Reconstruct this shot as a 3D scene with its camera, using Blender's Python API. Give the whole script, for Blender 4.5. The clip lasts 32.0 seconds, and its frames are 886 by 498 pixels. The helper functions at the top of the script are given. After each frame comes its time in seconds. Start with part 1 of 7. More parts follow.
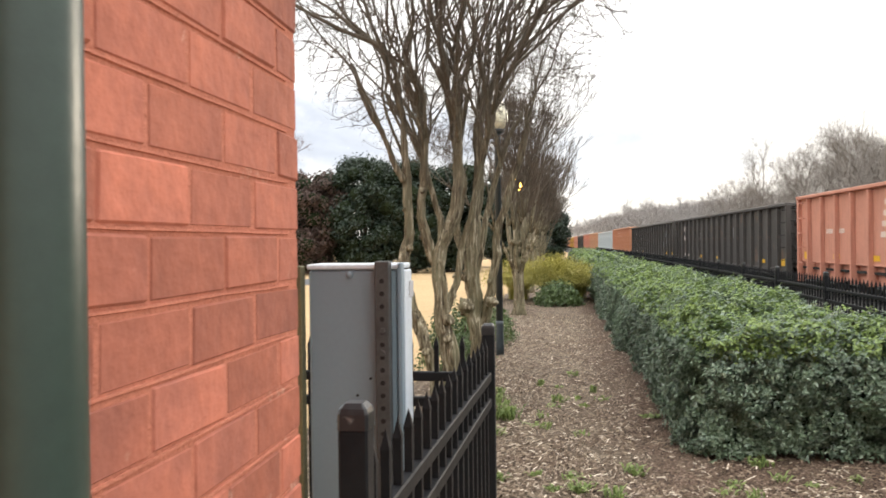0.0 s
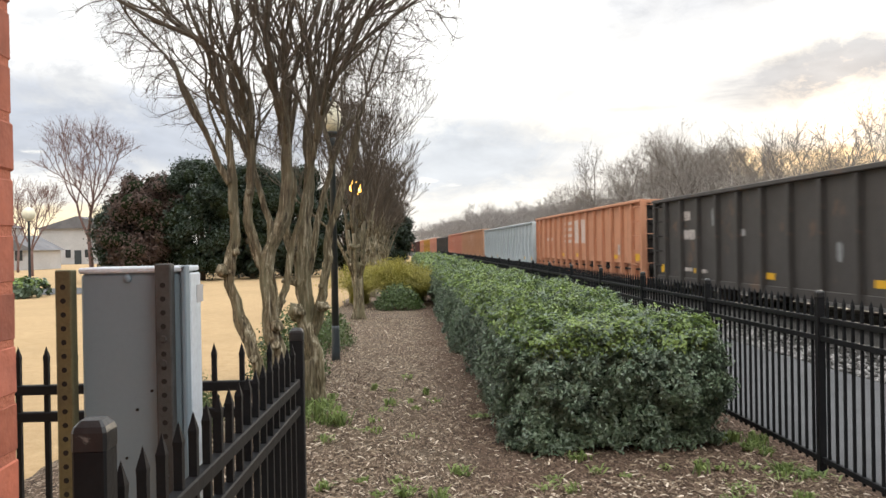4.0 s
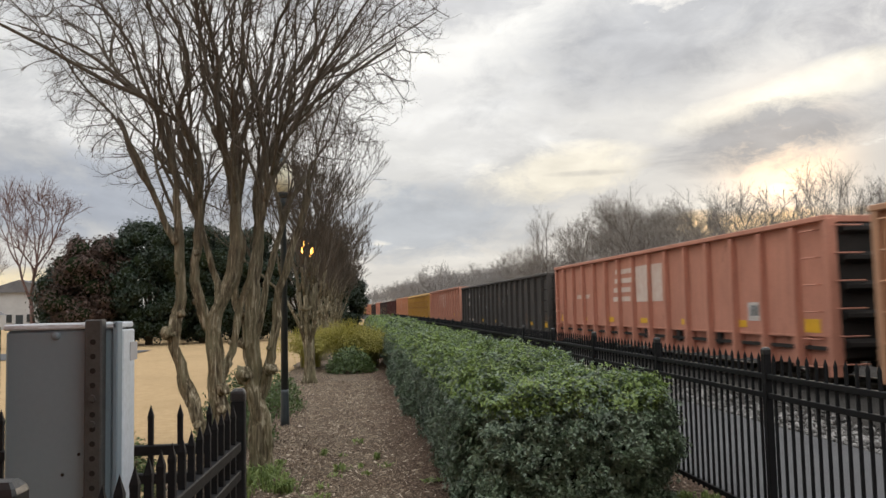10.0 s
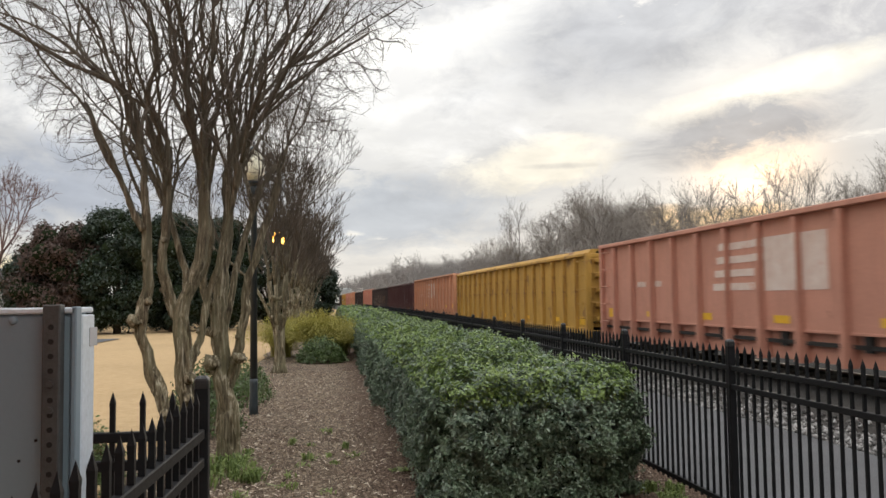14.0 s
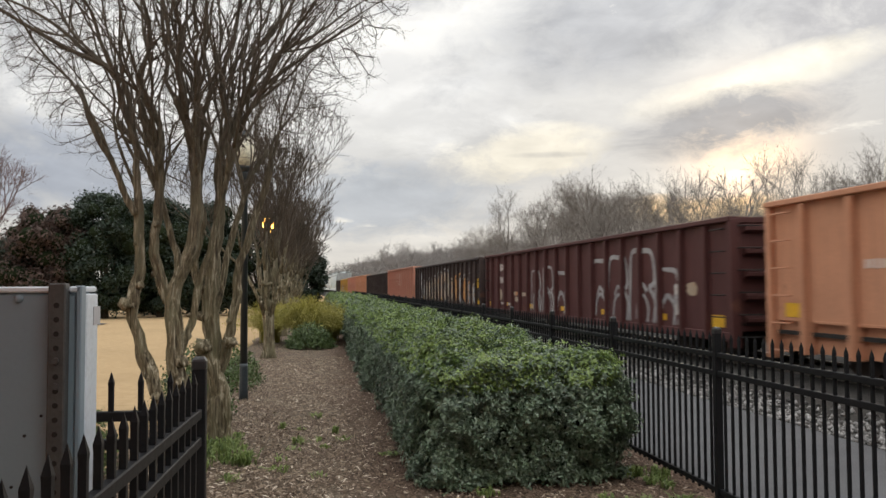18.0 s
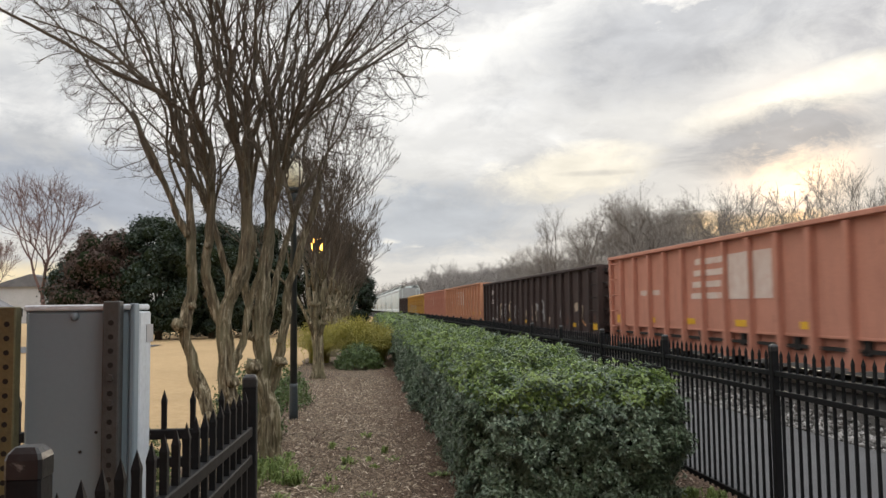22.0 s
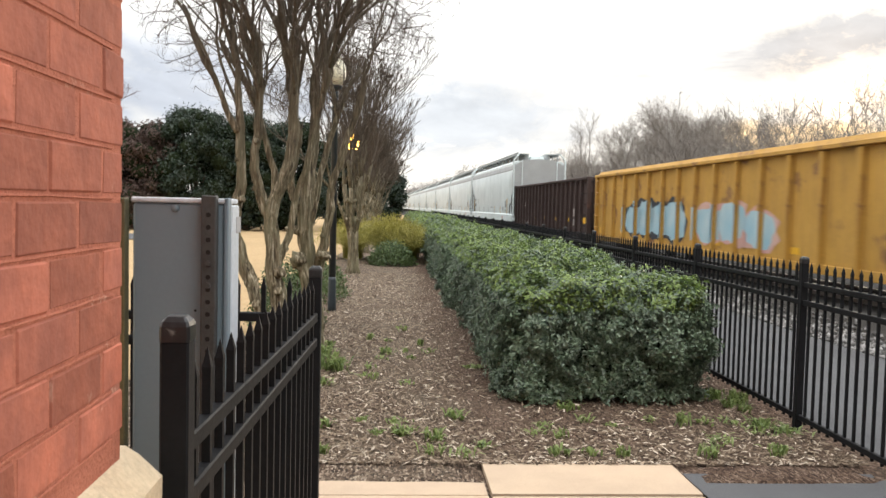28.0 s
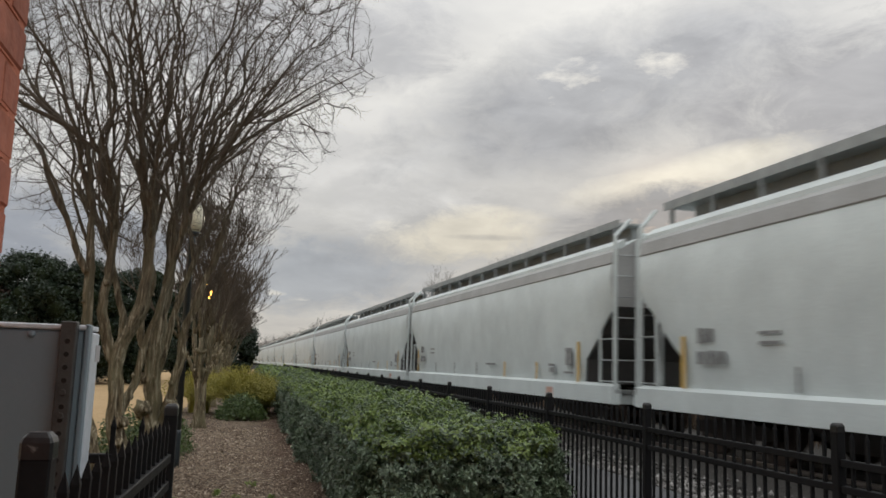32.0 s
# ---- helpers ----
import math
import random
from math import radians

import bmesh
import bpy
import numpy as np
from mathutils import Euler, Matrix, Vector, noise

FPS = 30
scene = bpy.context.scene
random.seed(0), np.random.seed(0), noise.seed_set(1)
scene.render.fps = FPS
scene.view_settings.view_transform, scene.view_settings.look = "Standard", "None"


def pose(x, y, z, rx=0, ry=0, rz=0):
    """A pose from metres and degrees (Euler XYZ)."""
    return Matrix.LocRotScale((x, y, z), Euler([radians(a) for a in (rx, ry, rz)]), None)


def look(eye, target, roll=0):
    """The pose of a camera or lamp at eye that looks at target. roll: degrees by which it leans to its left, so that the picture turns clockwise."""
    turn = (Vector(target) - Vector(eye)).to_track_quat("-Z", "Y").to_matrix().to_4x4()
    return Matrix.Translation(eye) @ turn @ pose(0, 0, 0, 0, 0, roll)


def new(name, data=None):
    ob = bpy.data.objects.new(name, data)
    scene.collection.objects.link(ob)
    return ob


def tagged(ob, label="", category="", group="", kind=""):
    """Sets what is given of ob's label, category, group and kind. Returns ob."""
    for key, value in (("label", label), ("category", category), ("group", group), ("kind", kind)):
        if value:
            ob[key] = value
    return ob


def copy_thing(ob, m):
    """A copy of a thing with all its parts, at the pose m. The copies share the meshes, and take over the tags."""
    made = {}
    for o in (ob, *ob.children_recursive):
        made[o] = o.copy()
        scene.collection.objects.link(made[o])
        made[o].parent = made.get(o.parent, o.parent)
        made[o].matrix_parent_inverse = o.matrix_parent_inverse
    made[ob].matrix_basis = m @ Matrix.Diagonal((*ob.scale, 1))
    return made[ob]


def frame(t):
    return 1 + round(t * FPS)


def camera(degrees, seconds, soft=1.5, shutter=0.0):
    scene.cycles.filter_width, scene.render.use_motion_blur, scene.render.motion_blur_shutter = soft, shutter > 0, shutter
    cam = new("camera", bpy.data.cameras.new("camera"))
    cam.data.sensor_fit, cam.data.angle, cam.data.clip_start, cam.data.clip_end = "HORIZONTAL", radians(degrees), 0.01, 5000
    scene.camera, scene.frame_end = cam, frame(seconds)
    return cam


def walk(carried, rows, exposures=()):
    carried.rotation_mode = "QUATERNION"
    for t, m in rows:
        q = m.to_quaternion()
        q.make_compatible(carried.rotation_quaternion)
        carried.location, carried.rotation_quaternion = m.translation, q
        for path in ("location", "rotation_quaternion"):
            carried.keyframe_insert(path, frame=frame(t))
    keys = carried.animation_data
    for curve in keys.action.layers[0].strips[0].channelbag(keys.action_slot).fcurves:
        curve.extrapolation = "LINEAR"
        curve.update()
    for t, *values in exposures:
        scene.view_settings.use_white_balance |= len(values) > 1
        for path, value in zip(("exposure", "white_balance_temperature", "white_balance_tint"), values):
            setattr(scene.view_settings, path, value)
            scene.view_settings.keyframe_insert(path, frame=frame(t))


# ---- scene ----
from mathutils import kdtree

cam = camera(56.8, 32.0, shutter=0.4)
PATH = [
    (0, (0.257, -0.013, 1.631), (-0.021, 1.967, 1.619), -0.7),
    (0.5, (0.273, 0.053, 1.637), (0.091, 2.045, 1.661), -0.5),
    (1, (0.272, 0.085, 1.628), (0.18, 2.083, 1.593), -0.9),
    (1.5, (0.258, 0.058, 1.625), (0.081, 2.05, 1.607), -1.7),
    (2, (0.265, 0.084, 1.624), (0.155, 2.08, 1.607), -2.0),
    (2.5, (0.3, 0.085, 1.615), (0.325, 2.085, 1.589), -2.0),
    (4.5, (0.405, 0.073, 1.618), (0.503, 2.07, 1.615), -1.0),
    (5, (0.395, 0.089, 1.611), (0.407, 2.089, 1.607), 0.2),
    (5.5, (0.338, 0.016, 1.608), (0.305, 2.015, 1.649), -0.6),
    (6, (0.302, 0.041, 1.612), (0.351, 2.039, 1.7), -1.0),
    (6.5, (0.332, 0.09, 1.613), (0.462, 2.083, 1.724), -0.8),
    (7, (0.353, 0.095, 1.602), (0.459, 2.088, 1.724), -0.8),
    (7.5, (0.361, 0.1, 1.605), (0.425, 2.093, 1.758), -1.7),
    (8, (0.373, 0.106, 1.605), (0.43, 2.098, 1.775), -1.7),
    (8.5, (0.389, 0.124, 1.598), (0.478, 2.117, 1.742), -1.5),
    (9, (0.403, 0.12, 1.591), (0.527, 2.113, 1.7), -1.0),
    (9.5, (0.41, 0.106, 1.598), (0.563, 2.096, 1.73), -1.4),
    (10, (0.424, 0.107, 1.593), (0.636, 2.091, 1.737), -1.3),
    (10.5, (0.432, 0.104, 1.587), (0.655, 2.088, 1.714), -1.7),
    (11, (0.454, 0.081, 1.587), (0.638, 2.069, 1.707), -1.4),
    (11.5, (0.461, 0.086, 1.585), (0.688, 2.067, 1.731), -0.5),
    (12, (0.45, 0.089, 1.588), (0.686, 2.069, 1.74), -0.5),
    (12.5, (0.438, 0.094, 1.585), (0.655, 2.078, 1.711), -0.7),
    (13, (0.441, 0.097, 1.581), (0.662, 2.082, 1.689), -0.4),
    (13.5, (0.453, 0.094, 1.583), (0.703, 2.076, 1.689), -0.8),
    (14, (0.448, 0.1, 1.585), (0.725, 2.077, 1.706), -0.8),
    (14.5, (0.443, 0.099, 1.585), (0.725, 2.075, 1.71), -0.8),
    (16.5, (0.425, 0.084, 1.588), (0.699, 2.062, 1.707), -0.5),
    (17, (0.412, 0.071, 1.584), (0.672, 2.051, 1.702), -0.6),
    (17.5, (0.411, 0.068, 1.578), (0.692, 2.045, 1.695), -0.5),
    (18, (0.417, 0.049, 1.571), (0.721, 2.023, 1.662), -0.3),
    (18.5, (0.412, 0.051, 1.558), (0.676, 2.031, 1.64), -0.2),
    (19, (0.415, 0.064, 1.559), (0.635, 2.05, 1.647), 0.1),
    (19.5, (0.421, 0.075, 1.555), (0.628, 2.062, 1.642), 0.5),
    (20, (0.438, 0.069, 1.565), (0.642, 2.055, 1.68), 0.0),
    (20.5, (0.438, 0.082, 1.565), (0.628, 2.068, 1.71), -0.7),
    (21, (0.432, 0.075, 1.563), (0.615, 2.061, 1.712), -0.7),
    (21.5, (0.427, 0.064, 1.56), (0.613, 2.05, 1.703), -0.6),
    (22, (0.416, 0.068, 1.558), (0.606, 2.054, 1.699), -0.7),
    (22.5, (0.41, 0.078, 1.56), (0.597, 2.065, 1.695), -1.0),
    (23, (0.379, 0.111, 1.587), (0.568, 2.095, 1.747), -0.4),
    (23.5, (0.35, 0.104, 1.586), (0.556, 2.085, 1.769), 0.7),
    (24, (0.347, 0.079, 1.578), (0.509, 2.065, 1.741), 0.7),
    (24.5, (0.361, 0.061, 1.584), (0.417, 2.056, 1.71), 0.7),
    (25, (0.376, 0.066, 1.581), (0.428, 2.061, 1.706), 0.9),
    (25.5, (0.351, 0.011, 1.588), (0.288, 2.009, 1.661), 0.3),
    (26, (0.333, -0.039, 1.576), (0.349, 1.96, 1.521), 1.0),
    (26.5, (0.316, -0.039, 1.595), (0.372, 1.96, 1.552), -2.6),
    (28.5, (0.281, -0.204, 1.54), (0.37, 1.79, 1.427), 3.3),
    (29, (0.246, -0.255, 1.517), (0.117, 1.738, 1.412), 4.4),
    (29.5, (0.275, -0.27, 1.542), (0.358, 1.728, 1.516), 2.9),
    (30, (0.265, -0.197, 1.515), (0.656, 1.755, 1.714), 0.3),
    (30.5, (0.257, -0.206, 1.49), (0.661, 1.743, 1.682), 0.1),
    (31, (0.27, -0.226, 1.481), (0.704, 1.717, 1.671), 0.8),
    (31.5, (0.253, -0.222, 1.477), (0.744, 1.701, 1.721), 1.8),
    (32, (0.245, -0.229, 1.491), (0.699, 1.699, 1.775), 1.9),
]
EXPOSURES = [(0, 0.85), (1, 0.65), (2.5, 0.52), (4.5, 0.45), (6, 0.2), (7, 0.05), (8, 0.03), (9, 0.06), (10, -0.1), (11, -0.1), (12, -0.17), (13, -0.02), (14, 0.05), (17, -0.06), (18, -0.08), (19, 0.12), (20, 0.16), (21, -0.03), (23.2, -0.03), (24, -0.28), (24.6, -0.05), (25, 0.14), (25.6, 0.55), (26, 0.58), (29.3, 0.6), (29.7, 0.15), (30.0, -0.25), (30.4, -0.4), (31, -0.33), (32, -0.5)]
walk(cam, [(t, look(e, g, r)) for t, e, g, r in PATH], EXPOSURES)

# ---- light ----
SUN_AZ, SUN_EL = radians(29), radians(9)
SUN_DIR = Vector((math.sin(SUN_AZ) * math.cos(SUN_EL), math.cos(SUN_AZ) * math.cos(SUN_EL), math.sin(SUN_EL)))
sun = new("sun", bpy.data.lights.new("sun", "SUN"))
sun.data.energy, sun.data.angle, sun.data.color = 0.7, radians(14), (1.0, 0.86, 0.68)
sun.matrix_world = look((0, 0, 30), Vector((0, 0, 30)) - SUN_DIR)


class Nodes:
    """A short way to write node trees."""

    def __init__(self, tree):
        self.tree = tree
        tree.nodes.clear()

    def add(self, kind, inputs=None, **props):
        n = self.tree.nodes.new(kind)
        for k, v in props.items():
            setattr(n, k, v)
        for k, v in (inputs or {}).items():
            if isinstance(v, bpy.types.NodeSocket):
                self.tree.links.new(v, n.inputs[k])
            else:
                n.inputs[k].default_value = v
        return n

    def math(self, op, a, b=0.0, clamp=False):
        return self.add("ShaderNodeMath", {0: a, 1: b}, operation=op, use_clamp=clamp).outputs[0]

    def mix(self, f, a, b, blend="MIX"):
        return self.add("ShaderNodeMix", {0: f, 6: a, 7: b}, data_type="RGBA", blend_type=blend).outputs[2]

    def ramp(self, f, stops):
        n = self.add("ShaderNodeValToRGB", {0: f})
        e = n.color_ramp.elements
        while len(e) < len(stops):
            e.new(0.5)
        for el, (p, c) in zip(e, stops):
            el.position, el.color = p, c if len(c) == 4 else (*c, 1)
        return n.outputs[0]

    def noise(self, vec, scale, detail=4.0, rough=0.55, distort=0.0):
        return self.add("ShaderNodeTexNoise", {"Vector": vec, "Scale": scale, "Detail": detail, "Roughness": rough, "Distortion": distort}).outputs[0]


def make_world():
    w = bpy.data.worlds.new("sky")
    scene.world = w
    w.use_nodes = True
    n = Nodes(w.node_tree)
    d = n.add("ShaderNodeTexCoord").outputs["Generated"]
    xyz = n.add("ShaderNodeSeparateXYZ", {0: d}).outputs
    up = n.math("MAXIMUM", xyz[2], 0.0)
    over = n.math("ADD", up, 0.16)
    flat = n.add("ShaderNodeCombineXYZ", {0: n.math("DIVIDE", xyz[0], over), 1: n.math("DIVIDE", xyz[1], over), 2: 0.0}).outputs[0]
    sky = n.add("ShaderNodeTexSky", sky_type="NISHITA", sun_disc=False, sun_elevation=SUN_EL, sun_rotation=SUN_AZ)
    big = n.noise(flat, 0.62, 6.0, 0.55, 0.2)
    fine = n.noise(flat, 2.3, 7.0, 0.6, 0.2)
    cover = n.math("ADD", n.math("MULTIPLY", big, 0.8), n.math("MULTIPLY", fine, 0.2))
    cloud = n.ramp(cover, [(0.36, (0.38, 0.40, 0.45)), (0.45, (0.50, 0.515, 0.555)), (0.53, (0.67, 0.675, 0.69)), (0.63, (0.91, 0.90, 0.89))])
    near = n.add("ShaderNodeVectorMath", {0: d, 1: tuple(SUN_DIR)}, operation="DOT_PRODUCT").outputs["Value"]
    glow = n.math("POWER", n.math("MAXIMUM", near, 0.0), 7.0)
    warm = n.mix(n.math("MULTIPLY", glow, 0.38, True), cloud, (1.0, 0.93, 0.82, 1), "SCREEN")
    hot = n.math("POWER", n.math("MAXIMUM", near, 0.0), 600.0)
    warm = n.mix(1.0, warm, n.mix(1.0, (1.0, 0.62, 0.25, 1), n.add("ShaderNodeCombineXYZ", {0: hot, 1: hot, 2: hot}).outputs[0], "MULTIPLY"), "ADD")
    low = n.math("POWER", n.math("SUBTRACT", 1.0, up, True), 14.0)
    warm = n.mix(n.math("MULTIPLY", low, 0.55), warm, (0.88, 0.82, 0.75, 1))
    clear = n.mix(1.0, sky.outputs[0], (0.1, 0.1, 0.1, 1), "MULTIPLY")
    # single clouds, each a soft blob about an azimuth and a height
    az = n.math("ARCTAN2", xyz[0], xyz[1])
    el = n.math("ARCSINE", xyz[2])
    puffs = n.noise(n.add("ShaderNodeMapping", {"Vector": d, "Scale": (1.0, 1.0, 1.9)}).outputs[0], 11.0, 9.0, 0.68, 0.4)
    ragged = n.math("MULTIPLY", n.math("SUBTRACT", puffs, 0.5), 5.2)
    curl = n.ramp(n.noise(n.add("ShaderNodeMapping", {"Vector": d, "Scale": (1.0, 1.0, 2.2)}).outputs[0], 13.0, 8.0, 0.55, 0.3), [(0.34, (0.86, 0.86, 0.87)), (0.68, (1.16, 1.155, 1.15))])

    def blob(col, colour, a0, e0, sa, se, amount, slant=0.0, edge=1.0, rough=0.7):
        u = n.math("DIVIDE", n.math("SUBTRACT", az, radians(a0)), radians(sa))
        lift = n.math("MULTIPLY", n.math("SUBTRACT", az, radians(a0)), slant)
        v = n.math("DIVIDE", n.math("SUBTRACT", n.math("SUBTRACT", el, lift), radians(e0)), radians(se))
        r = n.math("ADD", n.math("ADD", n.math("MULTIPLY", u, u), n.math("MULTIPLY", v, v)), n.math("MULTIPLY", ragged, rough))
        f = n.math("MULTIPLY", n.math("MULTIPLY", n.math("SUBTRACT", 1.25, r), edge, True), amount)
        return n.mix(f, col, n.mix(1.0, (*colour, 1), curl, "MULTIPLY"))

    warm = blob(warm, (0.86, 0.86, 0.87), -2, 14, 22, 5, 0.8)
    warm = blob(warm, (0.40, 0.44, 0.53), -22, 7.5, 22, 3.0, 0.8)
    warm = blob(warm, (0.50, 0.54, 0.61), 5, 6.0, 9, 2.6, 0.8)
    warm = blob(warm, (0.45, 0.465, 0.505), 24, 18.8, 15.5, 5.0, 0.92, 0.21, 0.9, 0.35)
    warm = blob(warm, (0.44, 0.445, 0.48), 44, 17, 15, 5.5, 0.85)
    warm = blob(warm, (0.42, 0.43, 0.47), 4, 22, 10, 4.0, 0.6)
    warm = blob(warm, (0.98, 0.92, 0.79), 14.5, 9.2, 6, 1.9, 0.75, 0.15)
    warm = blob(warm, (1.05, 1.0, 0.88), 30, 13.2, 9, 1.5, 0.8, 0.2, 0.9, 0.5)
    warm = blob(warm, (1.1, 0.74, 0.36), 27, 5.0, 7, 1.1, 0.8)
    hole = n.ramp(n.noise(flat, 1.9, 8.0, 0.6, 0.3), [(0.63, (0, 0, 0)), (0.70, (0.85, 0.85, 0.85))])
    warm = n.mix(hole, warm, (0.99, 0.96, 0.91, 1))
    warm = blob(warm, (0.40, 0.41, 0.445), 28.0, 10.6, 7.4, 2.3, 0.95, 0.12, 0.9, 0.62)
    warm = blob(warm, (1.0, 0.84, 0.55), -22, 1.9, 9, 1.3, 0.8)
    warm = blob(warm, (0.55, 0.54, 0.53), 16.2, 9.05, 2.6, 0.2, 0.6, 0.0, 0.6)
    warm = blob(warm, (1.6, 1.42, 1.1), 28.7, 7.1, 0.95, 0.5, 1.0)
    dome = n.math("ADD", 1.0, n.math("MULTIPLY", n.math("POWER", up, 2.0), 3.5))
    warm = n.mix(1.0, warm, n.add("ShaderNodeCombineXYZ", {0: dome, 1: dome, 2: dome}).outputs[0], "MULTIPLY")
    warm = n.mix(1.0, warm, (1.0, 0.992, 0.955, 1), "MULTIPLY")
    both = n.mix(0.975, clear, warm)
    bg = n.add("ShaderNodeBackground", {0: both, 1: 1.0})
    n.add("ShaderNodeOutputWorld", {0: bg.outputs[0]})


make_world()

# ---- materials ----
def mat(name, c1, c2=None, scale=3.0, rough=0.7, metal=0.0, bump=0.15, grain=60.0, spot=None, spot_scale=1.5, spot_at=0.62, spec=0.4,
        streak=None, random_tint=0.0, grain_mix=0.25, coat=0.0):
    """Paint, stone, bark or metal: two tones in large patches, a fine grain, optional stains and downward streaks."""
    m = bpy.data.materials.new(name)
    m.use_nodes = True
    n = Nodes(m.node_tree)
    co = n.add("ShaderNodeTexCoord").outputs["Object"]
    if random_tint:   # each piece takes its own stretch of the pattern
        far = n.math("MULTIPLY", n.add("ShaderNodeObjectInfo").outputs["Random"], 37.0)
        co = n.add("ShaderNodeVectorMath", {0: co, 1: n.add("ShaderNodeCombineXYZ", {0: far, 1: n.math("MULTIPLY", far, 1.7), 2: far}).outputs[0]}, operation="ADD").outputs[0]
    c2 = c2 or tuple(v * 0.75 for v in c1)
    patch = n.noise(co, scale, 5.0, 0.6)
    fine = n.noise(co, grain, 3.0, 0.6)
    col = n.mix(n.ramp(patch, [(0.32, (0, 0, 0)), (0.68, (1, 1, 1))]), (*c1, 1), (*c2, 1))
    col = n.mix(grain_mix, col, n.mix(1.0, col, n.ramp(fine, [(0.25, (0.45, 0.45, 0.45)), (0.75, (1.5, 1.5, 1.5))]), "MULTIPLY"))
    r = rough
    if streak:
        thin = n.add("ShaderNodeMapping", {"Vector": co, "Scale": (5.0, 5.0, 0.35)}).outputs[0]
        s = n.noise(thin, 2.2, 5.0, 0.65)
        col = n.mix(n.ramp(s, [(0.5, (0, 0, 0)), (0.75, (0.8, 0.8, 0.8))]), col, (*streak, 1))
    if spot:
        s = n.noise(co, spot_scale, 6.0, 0.68, 0.3)
        f = n.ramp(s, [(spot_at, (0, 0, 0)), (spot_at + 0.07, (1, 1, 1))])
        col = n.mix(f, col, (*spot, 1))
    if random_tint:
        rnd = n.add("ShaderNodeObjectInfo").outputs["Random"]
        v = n.math("ADD", n.math("MULTIPLY", rnd, random_tint * 2), 1.0 - random_tint)
        col = n.mix(1.0, col, n.add("ShaderNodeCombineXYZ", {0: v, 1: v, 2: v}).outputs[0], "MULTIPLY")
    b = n.add("ShaderNodeBump", {"Strength": bump, "Distance": 0.01, "Height": n.math("ADD", fine, n.math("MULTIPLY", patch, 0.7))})
    rr = n.math("ADD", n.math("MULTIPLY", n.math("SUBTRACT", patch, 0.5), 0.3), r, True)
    p = n.add("ShaderNodeBsdfPrincipled", {"Base Color": col, "Roughness": rr, "Metallic": metal, "Normal": b.outputs[0], "Specular IOR Level": spec, "Coat Weight": coat})
    n.add("ShaderNodeOutputMaterial", {0: p.outputs[0]})
    return m


def bark_mat(name):
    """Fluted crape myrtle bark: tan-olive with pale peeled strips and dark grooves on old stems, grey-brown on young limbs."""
    m = bpy.data.materials.new(name)
    m.use_nodes = True
    n = Nodes(m.node_tree)
    co = n.add("ShaderNodeTexCoord").outputs["Object"]
    tall = n.add("ShaderNodeMapping", {"Vector": co, "Scale": (1.0, 1.0, 0.09)}).outputs[0]
    long_ = n.noise(tall, 34.0, 5.0, 0.62, 0.6)
    patch = n.noise(n.add("ShaderNodeMapping", {"Vector": co, "Scale": (1.0, 1.0, 0.4)}).outputs[0], 7.0, 5.0, 0.6)
    fine = n.noise(co, 90.0, 3.0, 0.6)
    col = n.ramp(long_, [(0.33, (0.035, 0.028, 0.02)), (0.43, (0.105, 0.087, 0.057)), (0.54, (0.21, 0.178, 0.116)), (0.64, (0.46, 0.415, 0.315))])
    col = n.mix(n.ramp(patch, [(0.45, (0, 0, 0)), (0.62, (0.75, 0.75, 0.75))]), col, (0.165, 0.15, 0.09, 1))
    col = n.mix(n.ramp(patch, [(0.28, (0.7, 0.7, 0.7)), (0.38, (0, 0, 0))]), col, (0.07, 0.054, 0.042, 1))
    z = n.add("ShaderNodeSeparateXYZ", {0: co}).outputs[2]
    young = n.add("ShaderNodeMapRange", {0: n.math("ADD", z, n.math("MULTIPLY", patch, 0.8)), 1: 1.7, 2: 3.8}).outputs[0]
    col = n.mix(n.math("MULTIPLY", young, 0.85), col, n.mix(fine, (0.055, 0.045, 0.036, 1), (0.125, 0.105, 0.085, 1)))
    bp = n.add("ShaderNodeBump", {"Strength": 0.9, "Distance": 0.012, "Height": n.math("ADD", long_, n.math("MULTIPLY", fine, 0.25))})
    p = n.add("ShaderNodeBsdfPrincipled", {"Base Color": col, "Roughness": 0.85, "Specular IOR Level": 0.15, "Normal": bp.outputs[0]})
    n.add("ShaderNodeOutputMaterial", {0: p.outputs[0]})
    return m


def leaf_mat(name, dark, light, rough=0.45, thin=0.25, top=None):
    """Leaves: each island has its own tone; some light passes through."""
    m = bpy.data.materials.new(name)
    m.use_nodes = True
    n = Nodes(m.node_tree)
    rnd = n.add("ShaderNodeNewGeometry").outputs["Random Per Island"]
    co = n.add("ShaderNodeTexCoord").outputs["Object"]
    col = n.mix(rnd, (*dark, 1), (*light, 1))
    col = n.mix(n.ramp(n.noise(co, 1.6, 3.0), [(0.4, (0, 0, 0)), (0.65, (0.6, 0.6, 0.6))]), col, (*(top or light), 1))
    p = n.add("ShaderNodeBsdfPrincipled", {"Base Color": col, "Roughness": rough, "Specular IOR Level": 0.5})
    t = n.add("ShaderNodeBsdfTranslucent", {"Color": col})
    mx = n.add("ShaderNodeMixShader", {0: thin, 1: p.outputs[0], 2: t.outputs[0]})
    n.add("ShaderNodeOutputMaterial", {0: mx.outputs[0]})
    return m


def glow_mat(name, colour, strength):
    m = bpy.data.materials.new(name)
    m.use_nodes = True
    n = Nodes(m.node_tree)
    e = n.add("ShaderNodeEmission", {0: (*colour, 1), 1: strength})
    n.add("ShaderNodeOutputMaterial", {0: e.outputs[0]})
    return m


